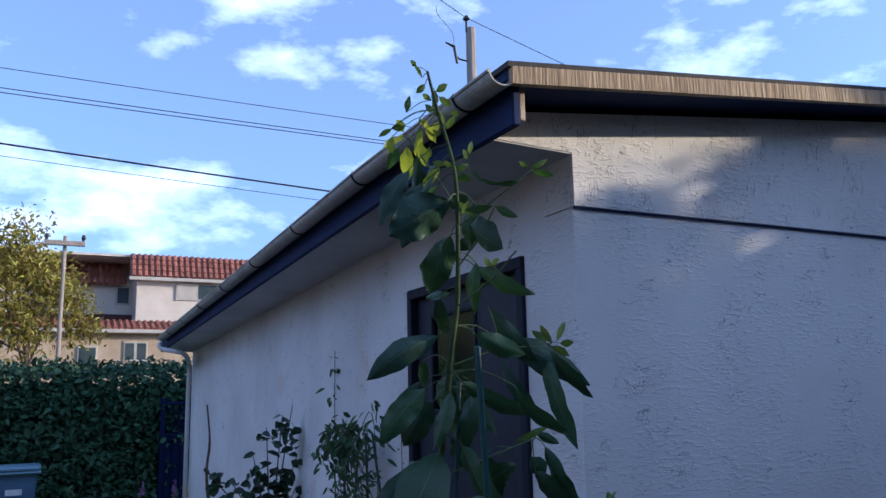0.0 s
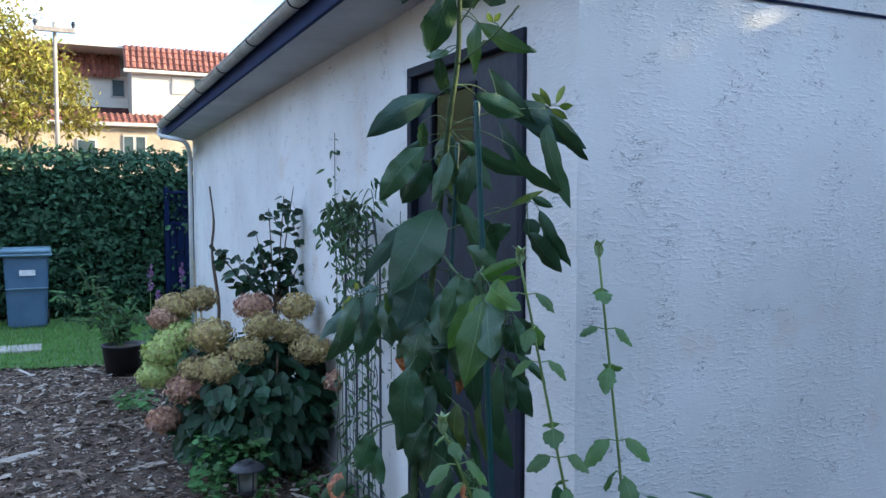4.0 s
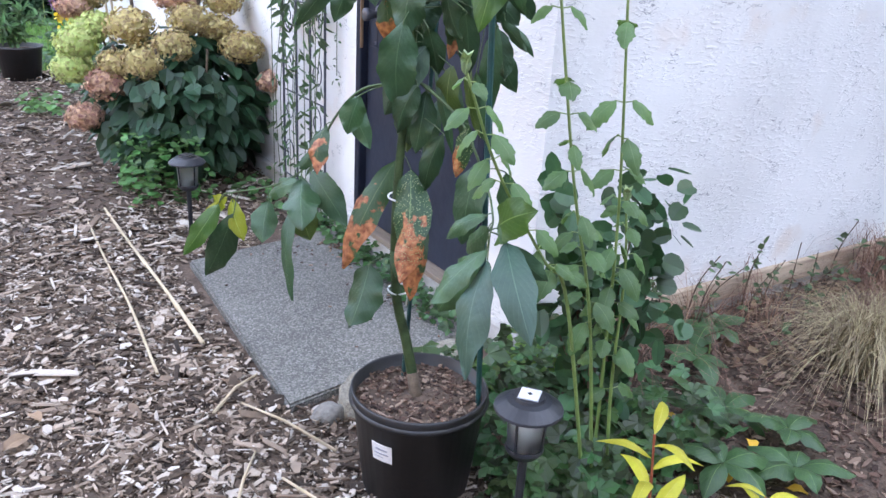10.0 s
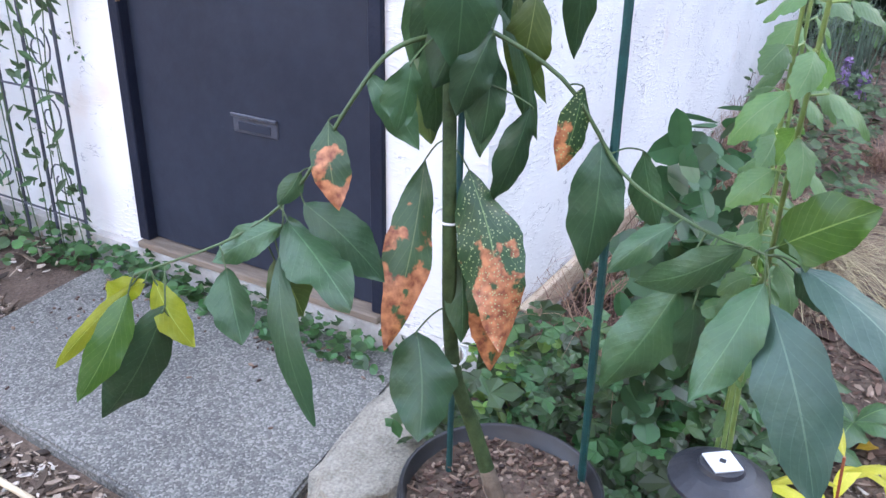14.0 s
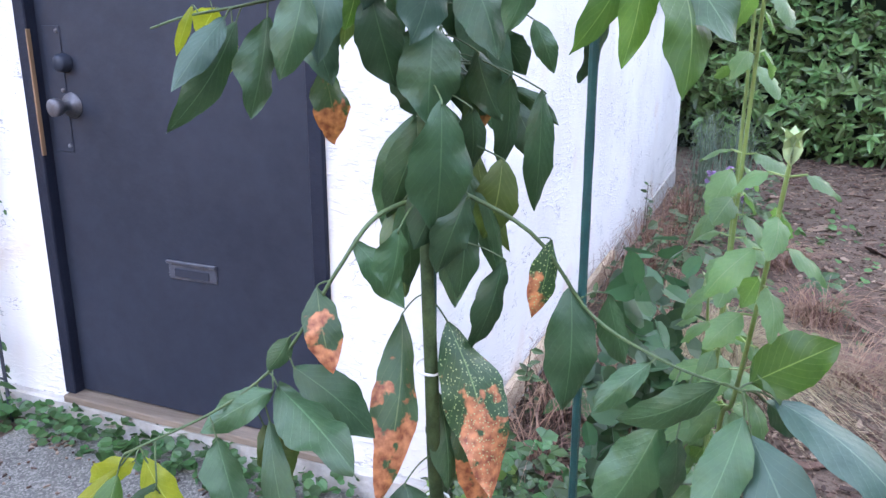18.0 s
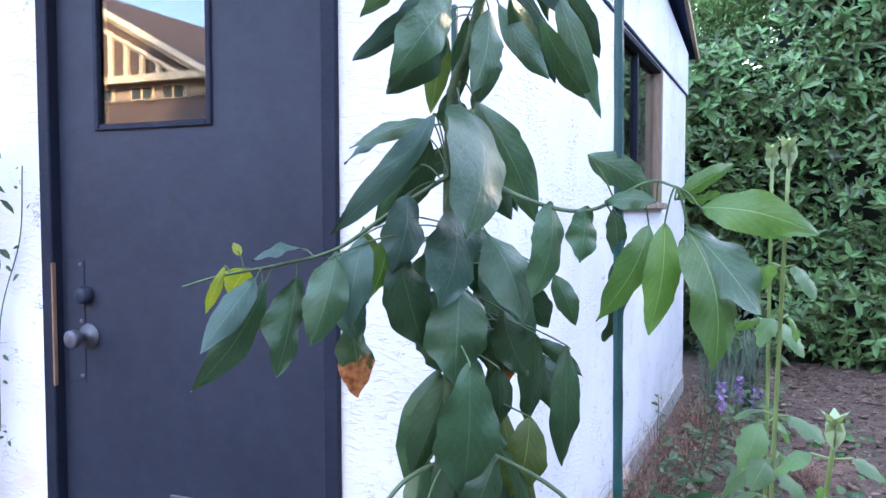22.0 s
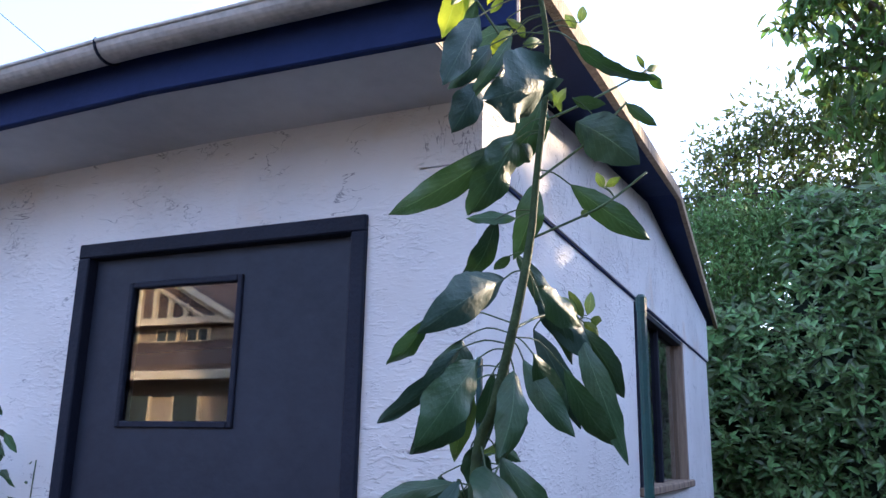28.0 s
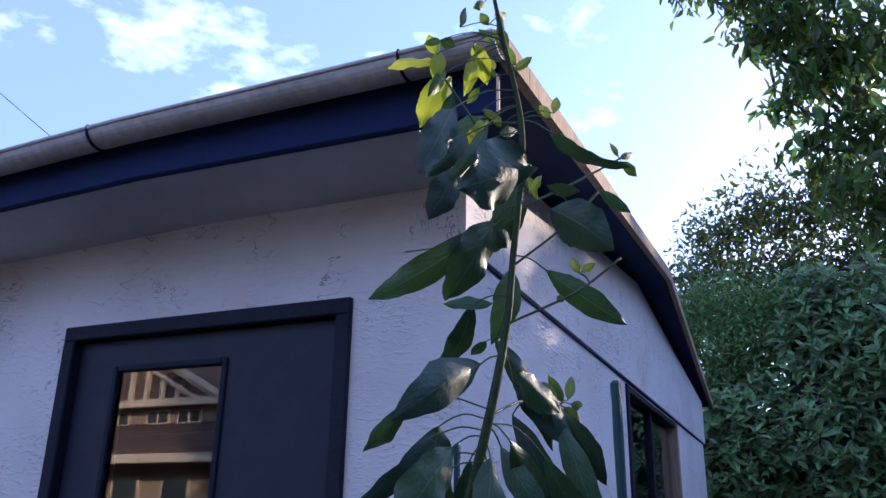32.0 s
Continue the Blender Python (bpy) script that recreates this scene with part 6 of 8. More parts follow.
def hellebore(x, y, n, size, seed):
    plant = thing("hellebore", (x, y, G), "low plant with large mottled dark green leaflets", "plant", group="low broad-leaved plants by the wall")
    r = random.Random(seed)
    for j in range(2):
        a = j * 2.6 + seed + r.uniform(-0.4, 0.4)
        out = Vector((math.cos(a), math.sin(a), 0))
        root, top = Vector((x, y, G)), Vector((x, y, 0)) + out * size * r.uniform(0.45, 0.85) + Vector((0, 0, G + r.uniform(0.06, 0.15)))
        part("stalk", tube(smooth_path([root, (root + top) / 2 + Vector((0, 0, 0.03)), top], 3), 0.003, 5), SHOOT, plant)
        turn = r.uniform(0, 1.2)
        for q in range(n):
            d = Matrix.Rotation(turn + q * 6.283 / n, 3, "Z") @ out
            length = size * r.uniform(0.62, 0.98)
            part("leaflet", blade(top, top + d * length + Vector((0, 0, r.uniform(-0.03, 0.045))), length * r.uniform(0.5, 0.64), Vector((0, 0, 1)) - d * 0.25, 0.16, -0.35, 0.06, 7, 0.75, seed + j * 3 + q), HELL, plant)


for x, y, n, s, seed in ((1.95, 1.83, 5, 0.19, 1), (1.86, 1.50, 5, 0.17, 2), (1.58, 1.34, 5, 0.16, 3), (1.52, 1.58, 5, 0.13, 4), (3.6, 1.15, 5, 0.15, 7), (3.3, 1.55, 5, 0.12, 9)):
    hellebore(x, y, n, s, seed)

YELLOW_LEAF = leaf_material("yellow_willow_leaf", (0.42, 0.40, 0.03), (0.60, 0.56, 0.06), (0.66, 0.60, 0.20), 0.5, 0.35)
RED_STEM = material("red_stem", (0.22, 0.05, 0.03), (0.32, 0.09, 0.05), 40, 0.55)


def yellow_plant(x, y, top, n, size, seed):
    plant = thing("yellow_leaved_plant", (x, y, G), "small plant with bright yellow lance-shaped leaves", "plant", group="yellow-leaved seedlings")
    r = random.Random(seed)
    part("stem", tube(smooth_path([(x, y, G), (x - 0.01, y, (G + top) / 2), (x - 0.02, y + 0.01, top)], 4), [0.004] * 6 + [0.003] * 3, 6), RED_STEM, plant)
    for j in range(n):
        t = 0.25 + 0.75 * j / (n - 1)
        a = j * 2.4 + 0.3
        out = Vector((math.cos(a), math.sin(a), 0))
        p = Vector((x - 0.02 * t, y + 0.01 * t, G + (top - G) * t))
        length = size * (1.05 - 0.4 * t) * r.uniform(0.85, 1.1)
        part("leaf", blade(p, p + out * length * 0.9 + Vector((0, 0, length * r.uniform(0.0, 0.35))), length * 0.2, Vector((0, 0, 1)), 0.16, -0.3, 0.02, 8, 0.5, seed * 20 + j), YELLOW_LEAF, plant)


yellow_plant(1.10, 1.29, 0.50, 9, 0.215, 2)
yellow_plant(1.41, 1.17, 0.29, 7, 0.17, 5)


def grass_clump(name, x, y, count, reach, height, width, mat, label, lean=(0, 0), seed=0):
    """Arching blades from one crown, each a thin tapering strip."""
    g = np.random.default_rng(seed)
    verts, faces = [], []
    for _ in range(count):
        a = g.uniform(0, 6.283)
        bx, by = x + g.normal(0, 0.05), y + g.normal(0, 0.05)
        r, h, w = reach * g.uniform(0.35, 1.15), height * g.uniform(0.5, 1.15), width * g.uniform(0.6, 1.2)
        dx, dy = math.cos(a) + lean[0], math.sin(a) + lean[1]
        o = len(verts)
        for i in range(7):
            t = i / 6
            px, py = bx + dx * r * t ** 1.4, by + dy * r * t ** 1.4
            if py > GY - 0.03 and px > WX:
                py = GY - 0.03 - 0.02 * t
            pz = G + max(h * math.sin(t * 2.35) ** 1.0 * (1 - 0.25 * t), 0.0) + 0.012
            hw = w * (1 - t) * 0.5 + 0.0003
            verts += [(px - math.sin(a) * hw, py + math.cos(a) * hw, pz), (px + math.sin(a) * hw, py - math.cos(a) * hw, pz)]
        faces += [(o + 2 * i, o + 2 * i + 1, o + 2 * i + 3, o + 2 * i + 2) for i in range(6)]
    return many(name, [(np.array(verts), faces)], mat, None, label, "grass", "stuff")


BLOND = foliage("blond_grass", (0.22, 0.175, 0.10), (0.42, 0.345, 0.21), 0.6, 0.02, 0.6, 1.5, 0.3)
SEDGE = foliage("brown_sedge", (0.15, 0.080, 0.055), (0.30, 0.175, 0.12), 0.6, 0.02, 0.5, 1.6, 0.2)
GREY_GRASS = foliage("grey_green_grass", (0.10, 0.15, 0.10), (0.18, 0.24, 0.17), 0.5, 0.015, 0.6, 1.4, 0.3)
grass_clump("feather_grass", 2.50, 1.60, 900, 0.50, 0.31, 0.0032, BLOND, "arching blond feather grass clump by the wall", (-0.25, -0.35), 1)
grass_clump("brown_sedge", 2.95, 1.80, 200, 0.50, 0.26, 0.0032, SEDGE, "rust-brown sedge clump against the wall foot", (-0.25, -0.2), 2)
grass_clump("brown_sedge", 2.75, 1.10, 420, 0.55, 0.12, 0.003, SEDGE, "flattened rust-brown sedge on the mulch", (0.2, -0.2), 12)
for k, (x, y, n, r, h) in enumerate(((1.75, 2.03, 80, 0.46, 0.24), (2.1, 2.04, 110, 0.52, 0.28), (2.5, 2.03, 90, 0.50, 0.26), (3.3, 2.02, 260, 0.4, 0.30), (3.9, 2.0, 260, 0.4, 0.32), (4.6, 1.95, 220, 0.4, 0.35), (3.4, 1.2, 300, 0.45, 0.16), (4.2, 1.4, 260, 0.45, 0.14))):
    grass_clump("brown_sedge", x, y, n, r, h, 0.0035, SEDGE, "rust-brown sedge clump against the wall foot" if y > 1.5 else "flattened rust-brown sedge on the mulch", (-0.1, -0.1), 20 + k)
grass_clump("grey_green_grass", 5.0, 1.85, 130, 0.30, 0.75, 0.007, GREY_GRASS, "upright grey-green grass leaves by the wall", (0, 0), 41)
grass_clump("grey_green_grass", 5.6, 1.7, 110, 0.30, 0.7, 0.007, GREY_GRASS, "upright grey-green grass leaves by the wall", (0, 0), 42)
ground_cover("wall_foot_weeds", 520, 3.3, 5.6, 1.45, 1.98, 0.30, 0.052, GREY_LEAF, "mixed green and brownish weeds along the gable wall foot", shape=OVAL)
PURPLE = foliage("purple_petal", (0.30, 0.19, 0.42), (0.46, 0.33, 0.58), 0.6, 0.02, 0.7, 1.3, 0.3)
PINK = foliage("foxglove_petal", (0.26, 0.12, 0.30), (0.40, 0.20, 0.42), 0.6, 0.02, 0.7, 1.3, 0.3)


def flower_spike(x, y, z0, z1, mat, label, lean=0.02, r=0.022):
    plant = thing("flower_spike", (x, y, G), label, "flower", group="flower spikes")
    top = Vector((x + lean, y, z1))
    part("stalk", tube([(x, y, G), (x + lean * 0.4, y, z0), top], [0.005, 0.004, 0.002], 6), SHOOT, plant)
    k = 44
    u = gen.uniform(0, 1, k)
    pl = np.stack([x + lean * (0.4 + 0.6 * u), np.full(k, y), z0 + (z1 - z0) * u], 1) + around(k, 0.3) * (r * (1 - 0.7 * u))[:, None]
    many("petals", [cloud(ROUND, pl, around(k), around(k), np.full(k, r * 0.9), np.full(k, r * 0.8))], mat, plant)


for x, y, z0, z1 in ((4.55, 1.80, 0.42, 0.58), (4.9, 1.72, 0.40, 0.54), (5.1, 1.62, 0.30, 0.44)):
    flower_spike(x, y, z0, z1, PURPLE, "small purple flower spike by the wall", 0.03, 0.03)
part_board = box((1.62, GY - 0.042, 0.205), (3.7, GY - 0.014, 0.292), 0.003)
solid("timber_edging", part_board, WOOD_RAW, "weathered timber board along the wall foot", "board")
stalks, spots = bmesh.new(), []
for k in range(64):
    r = random.Random(900 + k)
    x, y = r.uniform(1.95, 5.2), r.uniform(1.80, 2.12)
    h, dx, dy = r.uniform(0.14, 0.40), r.uniform(-0.10, 0.10), r.uniform(-0.14, 0.0)
    stalk = smooth_path([(x, y, G), (x + 0.3 * dx, y + 0.3 * dy, G + 0.6 * h), (x + dx, y + dy, G + h)], 4)
    tube(stalk, [0.0032] * 5 + [0.002] * 4, 5, stalks)
    spots += [tuple(stalk[r.randint(2, 8)]) for q in range(9)]
solid("wall_foot_stalks", stalks, TWIG, "thin brown stalks along the foot of the wall", "plants", "stuff")
k = len(spots)
many("wall_foot_plants", [cloud(OVAL, np.array(spots), around(k, 0.4), np.array([-0.3, -0.4, 0.8]) + gen.normal(0, 0.4, (k, 3)), gen.uniform(0.02, 0.045, k), gen.uniform(0.016, 0.034, k))], GREY_LEAF, None, "grey-green straggling plants along the foot of the wall", "plants", "stuff")
ground_cover("withered_plants", 360, 2.0, 5.4, 1.66, 2.14, 0.10, 0.034, foliage("withered_leaf", (0.12, 0.075, 0.045), (0.24, 0.16, 0.10), 0.8, 0.02), "withered brown leaves along the wall", shape=OVAL)
ground_cover("right_weeds", 420, 3.0, 6.8, -0.6, 1.9, 0.07, 0.04, foliage("weed_green", (0.05, 0.12, 0.03), (0.10, 0.2, 0.06), 0.5), "scattered green weeds on the old mulch", lambda x, y: noise.noise((x * 1.3, y * 1.3, 5)) > 0.12, ROUND)


# ---- border along the door wall ----
hydrangea = thing("hydrangea", (1.05, 4.95, G), "large hydrangea bush with fading tan, pink and green flower heads", "shrub")
HYD_LEAF = foliage("hydrangea_leaf", (0.022, 0.062, 0.028), (0.042, 0.10, 0.045), 0.45, 0.01, 0.6, 1.45)
for k in range(9):
    a = k * 0.7
    part("stem", tube(smooth_path([(1.05 + 0.08 * math.cos(a), 4.98 + 0.08 * math.sin(a), G), (1.03 + 0.25 * math.cos(a), 4.98 + 0.25 * math.sin(a), 0.5), (1.0 + 0.38 * math.cos(a), 4.98 + 0.38 * math.sin(a), 0.9)], 4), 0.007, 6), TWIG, hydrangea)
k = 1350
d = around(k)
shell = np.concatenate([gen.uniform(0.2, 0.7, 400), gen.uniform(0.7, 1.05, k - 400)])[:, None]
pl = np.array([1.03, 4.98, 0.56]) + d * np.array([0.46, 0.46, 0.40]) * shell
pl[:, 2] = np.maximum(pl[:, 2], G + 0.04)
many("leaves", [cloud(OVAL, pl, d * np.array([1, 1, 0.2]) + np.array([0, 0, -0.7]) + gen.normal(0, 0.3, (k, 3)), d + np.array([-0.1, -0.3, 0.5]) + gen.normal(0, 0.25, (k, 3)), gen.uniform(0.09, 0.14, k), gen.uniform(0.08, 0.125, k))], HYD_LEAF, hydrangea)
HEADS = {"tan": foliage("faded_tan_floret", (0.40, 0.315, 0.145), (0.60, 0.48, 0.235), 0.7, 0.02, 0.6, 1.35, 0.3), "pink": foliage("dusty_pink_floret", (0.46, 0.26, 0.18), (0.62, 0.42, 0.31), 0.7, 0.02, 0.6, 1.35, 0.3), "green": foliage("lime_floret", (0.42, 0.48, 0.15), (0.62, 0.66, 0.28), 0.7, 0.015, 0.7, 1.3, 0.3)}


def flower_head(x, y, z, r, kind):
    core = bmesh.new()
    bmesh.ops.create_icosphere(core, subdivisions=2, radius=r * 0.78)
    bmesh.ops.transform(core, matrix=Matrix.Translation((x, y, z)) @ Matrix.Diagonal((1, 1, 0.68, 1)), verts=core.verts)
    head = part("flower_head", core, HEADS[kind], hydrangea, {"tan": "faded tan flower head", "pink": "dusty pink flower head", "green": "lime green flower head"}[kind], True)
    k = 620
    d = around(k)
    petals = many("petal_shell", [cloud(ROUND, np.array([x, y, z]) + d * np.array([r, r, 0.72 * r]) * (gen.uniform(0.80, 1.03, k) + 0.10 * np.sin(7 * d[:, 0] + 40 * x) * np.sin(6 * d[:, 1] + 5 * d[:, 2]))[:, None], np.cross(d, around(k)), d + gen.normal(0, 0.45, (k, 3)), gen.uniform(0.014, 0.024, k), gen.uniform(0.013, 0.021, k))], HEADS[kind], head)
    tagged(petals, kind="stuff")


for x, z, y, r, kind in ((0.602, 1.12, 5.25, 0.10, "tan"), (0.76, 1.16, 5.3, 0.09, "tan"), (0.53, 1.06, 5.2, 0.08, "pink"), (1.023, 1.13, 5.0, 0.10, "pink"), (1.281, 1.12, 4.95, 0.10, "tan"), (0.753, 0.99, 4.9, 0.115, "tan"), (0.93, 0.90, 4.75, 0.10, "tan"), (1.30, 0.89, 4.72, 0.105, "tan"), (1.20, 0.98, 4.85, 0.09, "tan"), (0.778, 0.82, 4.75, 0.115, "tan"), (0.60, 0.70, 4.85, 0.10, "pink"), (0.48, 0.52, 4.9, 0.085, "pink"), (0.49, 0.89, 5.0, 0.10, "green"), (0.56, 0.95, 5.05, 0.09, "green"), (0.455, 0.77, 4.97, 0.095, "green"), (1.42, 0.72, 4.6, 0.07, "pink"), (1.05, 1.03, 4.85, 0.10, "tan"), (0.66, 0.80, 4.85, 0.09, "tan"), (0.62, 0.98, 5.1, 0.08, "green")):
    flower_head(x, y, z, r * 1.18, kind)
ground_cover("border_weeds", 420, 0.58, 0.98, 4.3, 4.8, 0.34, 0.042, foliage("border_leaf", (0.05, 0.13, 0.03), (0.10, 0.22, 0.06), 0.5), "fresh green leafy weeds at the foot of the hydrangea", shape=OVAL)
ground_cover("path_weeds", 90, 0.35, 0.62, 6.6, 7.2, 0.10, 0.06, foliage("path_leaf", (0.06, 0.15, 0.03), (0.12, 0.24, 0.06), 0.5), "small tuft of green weeds on the mulch", shape=OVAL)

wall_shrub = thing("wall_shrub", (1.25, 5.35, G), "open shrub with dark leathery leaves against the white wall", "shrub")
WS_LEAF = foliage("leathery_leaf", (0.016, 0.042, 0.018), (0.032, 0.075, 0.03), 0.35, 0.01, 0.6, 1.5)
arms = []
for tx, ty, tz in ((1.36, 5.28, 1.86), (1.30, 5.3, 1.80), (1.20, 5.3, 1.72), (1.40, 5.3, 1.55), (1.12, 5.3, 1.55), (0.82, 5.25, 1.50), (0.98, 5.3, 1.42), (1.38, 5.25, 1.35)):
    path = smooth_path([(1.24, 5.36, G), (1.25, 5.34, 1.0), (1.25 + 0.45 * (tx - 1.25), 5.33, 1.0 + 0.45 * (tz - 1.0)), (tx, ty, tz)], 6)
    part("branch", tube(path, [0.010 - 0.0075 * i / (len(path) - 1) for i in range(len(path))], 6), TWIG, wall_shrub)
    arms.append(path)
pl = np.array([tuple(p[int(u * (len(p) - 1))]) for p in arms for u in gen.uniform(0.62, 1.0, 24)]) + gen.normal(0, 0.035, (192, 3))
pl[:, 0] = np.minimum(pl[:, 0], WX - 0.03)
many("leaves", [cloud(OVAL, pl, around(192, 0.4) + np.array([0, 0, -0.3]), np.array([-0.2, -0.7, 0.5]) + gen.normal(0, 0.5, (192, 3)), gen.uniform(0.06, 0.10, 192), gen.uniform(0.045, 0.07, 192))], WS_LEAF, wall_shrub)
solid("dead_stick", tube(smooth_path([(0.97, 5.9, G), (0.955, 5.9, 0.7), (0.99, 5.92, 1.0), (0.945, 5.9, 1.4), (0.96, 5.9, 1.62), (0.935, 5.9, 1.87)], 4), [0.012] * 12 + [0.009] * 5 + [0.006] * 4, 7), TWIG, "bare dark stick standing by the wall", "stick", smooth=True)
for x, z in ((0.82, 1.36), (0.86, 1.10)):
    solid("garden_cane", tube([(x + 0.03, 5.9, G), (x, 5.9, z)], 0.007, 6), CANE, "dry upright cane in the border", "cane", group="upright canes")

trellis = thing("iron_trellis", (1.36, 4.0, G), "dark iron obelisk trellis with scrollwork against the wall", "trellis")
IRON = material("dark_iron", (0.03, 0.035, 0.05), (0.06, 0.065, 0.085), 30, 0.55, 0.3, 120)
bars = (3.74, 3.91, 4.08, 4.25)
for y in bars:
    part("bar", tube([(1.355, y, G), (1.355, y, 1.45), (1.36, 4.0 + (y - 4.0) * 0.55, 1.72)], 0.0065, 6), IRON, trellis)
for z in (0.30, 0.75, 1.2, 1.5):
    part("cross_bar", tube([(1.352, bars[0], z), (1.352, bars[-1], z)], 0.004, 6), IRON, trellis)
for i in (0, 2):
    for q in range(5):
        z = 0.34 + 0.23 * q
        c = (bars[i] + bars[i + 1]) / 2
        pts = [(1.350, c + (0.062 - 0.008 * j / 3) * math.cos(j * 0.55 + q), z + 0.09 + (0.075 - 0.012 * j / 3) * math.sin(j * 0.55 + q)) for j in range(14)]
        part("scroll", tube(pts, 0.003, 5), IRON, trellis)
vine = thing("climbing_vine", (1.33, 4.0, G), "thin climbing vine with narrow drooping leaves on the trellis", "vine")
VINE_LEAF = foliage("vine_leaf", (0.04, 0.085, 0.035), (0.09, 0.15, 0.06), 0.5, 0.02, 0.6, 1.5)
strands = []
for j in range(9):
    r = random.Random(70 + j)
    y = 3.74 + 0.065 * j
    strands.append(smooth_path([(1.34, y, G), (1.325, y + r.uniform(-0.05, 0.05), 0.7), (1.33, y + r.uniform(-0.08, 0.08), 1.25), (1.30 + r.uniform(-0.06, 0.03), y + r.uniform(-0.12, 0.15), 1.62 + r.uniform(0, 0.2)), (1.27 + r.uniform(-0.05, 0.05), y + r.uniform(-0.15, 0.2), 1.45 + r.uniform(-0.1, 0.3))], 6))
strands.append(smooth_path([(1.35, 4.4, G), (1.39, 4.5, 1.2), (1.40, 4.55, 1.8), (1.41, 4.58, 2.16)], 8))
for p in strands:
    part("strand", tube(p, 0.0022, 5), STEM, vine)
pl = np.array([tuple(p[int(u * (len(p) - 1))]) for p in strands[:9] for u in np.concatenate([gen.uniform(0.45, 1.0, 48), gen.uniform(0.1, 0.5, 16)])])
pl = np.concatenate([pl, np.array([tuple(strands[9][int(u * (len(strands[9]) - 1))]) for u in gen.uniform(0.5, 1.0, 14)])])
k = len(pl)
pl = pl + gen.normal(0, 0.028, (k, 3))
pl[:, 0] = np.minimum(pl[:, 0], WX - 0.015)
many("leaves", [cloud(OVAL, pl, around(k, 0.4) + np.array([0, 0, -0.9]), np.array([-0.8, -0.5, 0.3]) + gen.normal(0, 0.5, (k, 3)), gen.uniform(0.04, 0.075, k), gen.uniform(0.018, 0.032, k))], VINE_LEAF, vine)
wisp = thing("wall_vine", (1.40, 3.78, 1.2), "thin leafy wisp of vine on the white wall", "vine")
wp = smooth_path([(1.405, 3.72, 0.9), (1.40, 3.70, 1.25), (1.41, 3.62, 1.5), (1.40, 3.59, 1.72)], 6)
part("strand", tube(wp, 0.002, 5), STEM, wisp)
pl = np.array([tuple(wp[int(u * (len(wp) - 1))]) for u in gen.uniform(0, 1, 16)]) + gen.normal(0, 0.020, (16, 3))
pl[:, 0] = np.minimum(pl[:, 0], WX - 0.012)
many("leaves", [cloud(OVAL, pl, around(16, 0.4) + np.array([0, 0, -0.6]), np.array([-0.9, -0.4, 0.3]) + gen.normal(0, 0.3, (16, 3)), gen.uniform(0.018, 0.034, 16), gen.uniform(0.009, 0.016, 16))], VINE_LEAF, wisp)


# ---- far end of the garden ----
LAWN = foliage("lawn_grass", (0.10, 0.21, 0.035), (0.19, 0.33, 0.07), 0.6, 0.015, 0.6, 1.5, 0.3)
TURF = material("turf", (0.05, 0.11, 0.022), (0.10, 0.18, 0.038), 6, 0.95, 0.6, 60)
bm = bmesh.new()
xs = [-7 + 0.4 * i for i in range(24)]
low = [bm.verts.new((x, max(lawn_edge(x), 7), G + 0.016)) for x in xs]
high = [bm.verts.new((x, 12.6, G + 0.016)) for x in xs]
for i in range(len(xs) - 1):
    bm.faces.new((low[i], low[i + 1], high[i + 1], high[i]))
solid("lawn", bm, TURF, "patch of green lawn by the hedge", "lawn", "structure")
k = 15000
x, y = gen.uniform(-1.6, 1.7, k), gen.uniform(8.2, 12.2, k)
ok = (y > np.array([lawn_edge(a) for a in x]) - 0.05) & ~((x > 1.25) & (y < 9.9))
x, y = x[ok], y[ok]
k = len(x)
many("lawn_blades", [cloud((np.array([(0, -0.5, 0), (0, 0.5, 0), (1, 0, 0)]), [(0, 1, 2)]), np.stack([x, y, np.full(k, G + 0.01)], 1), np.stack([gen.normal(0, 0.4, k), gen.normal(0, 0.4, k), np.ones(k)], 1), around(k), gen.uniform(0.03, 0.09, k), np.full(k, 0.007))], LAWN, None, "short green lawn grass", "grass", "stuff")
PAVER = material("pale_paver", (0.36, 0.33, 0.29), (0.5, 0.47, 0.42), 10, 0.9, 0.4, 60)
solid("paver", box((-0.75, 9.75, G), (-0.18, 10.15, G + 0.04), 0.008), PAVER, "pale concrete paver on the lawn edge", "paver")

BIN = material("blue_grey_bin", (0.07, 0.12, 0.20), (0.10, 0.16, 0.25), 4, 0.45, 0.1, 50)
LID = material("pale_blue_lid", (0.12, 0.20, 0.26), (0.17, 0.26, 0.32), 4, 0.45)
wheelie = thing("wheelie_bin", (-0.35, 11.8, G), "blue-grey plastic wheelie bin with a paler lid", "bin")
body = prism([(-0.60, 11.52, G + 0.02), (-0.08, 11.52, G + 0.02), (-0.08, 12.05, G + 0.02), (-0.60, 12.05, G + 0.02)], (0, 0, 0.96))
body.verts.ensure_lookup_table()
for v in body.verts:
    if v.co.z < 0.5:
        v.co.x = -0.34 + (v.co.x + 0.34) * 0.84
        v.co.y = 11.8 + (v.co.y - 11.8) * 0.84
bmesh.ops.bevel(body, geom=body.edges[:], offset=0.03, segments=2, affect="EDGES")
part("body", body, BIN, wheelie)
lid = box((-0.64, 11.46, 1.10), (-0.05, 12.08, 1.17), 0.025)
part("lid", lid, LID, wheelie)
part("lid_rim", box((-0.65, 11.45, 1.075), (-0.04, 12.09, 1.105), 0.01), LID, wheelie)
part("ledge", box((-0.585, 11.50, 0.66), (-0.095, 11.53, 0.675), 0.004), LID, wheelie)
part("print_bar", box((-0.42, 11.513, 0.83), (-0.24, 11.52, 0.90), 0.002), PAPER, wheelie, "faded white printed panel")
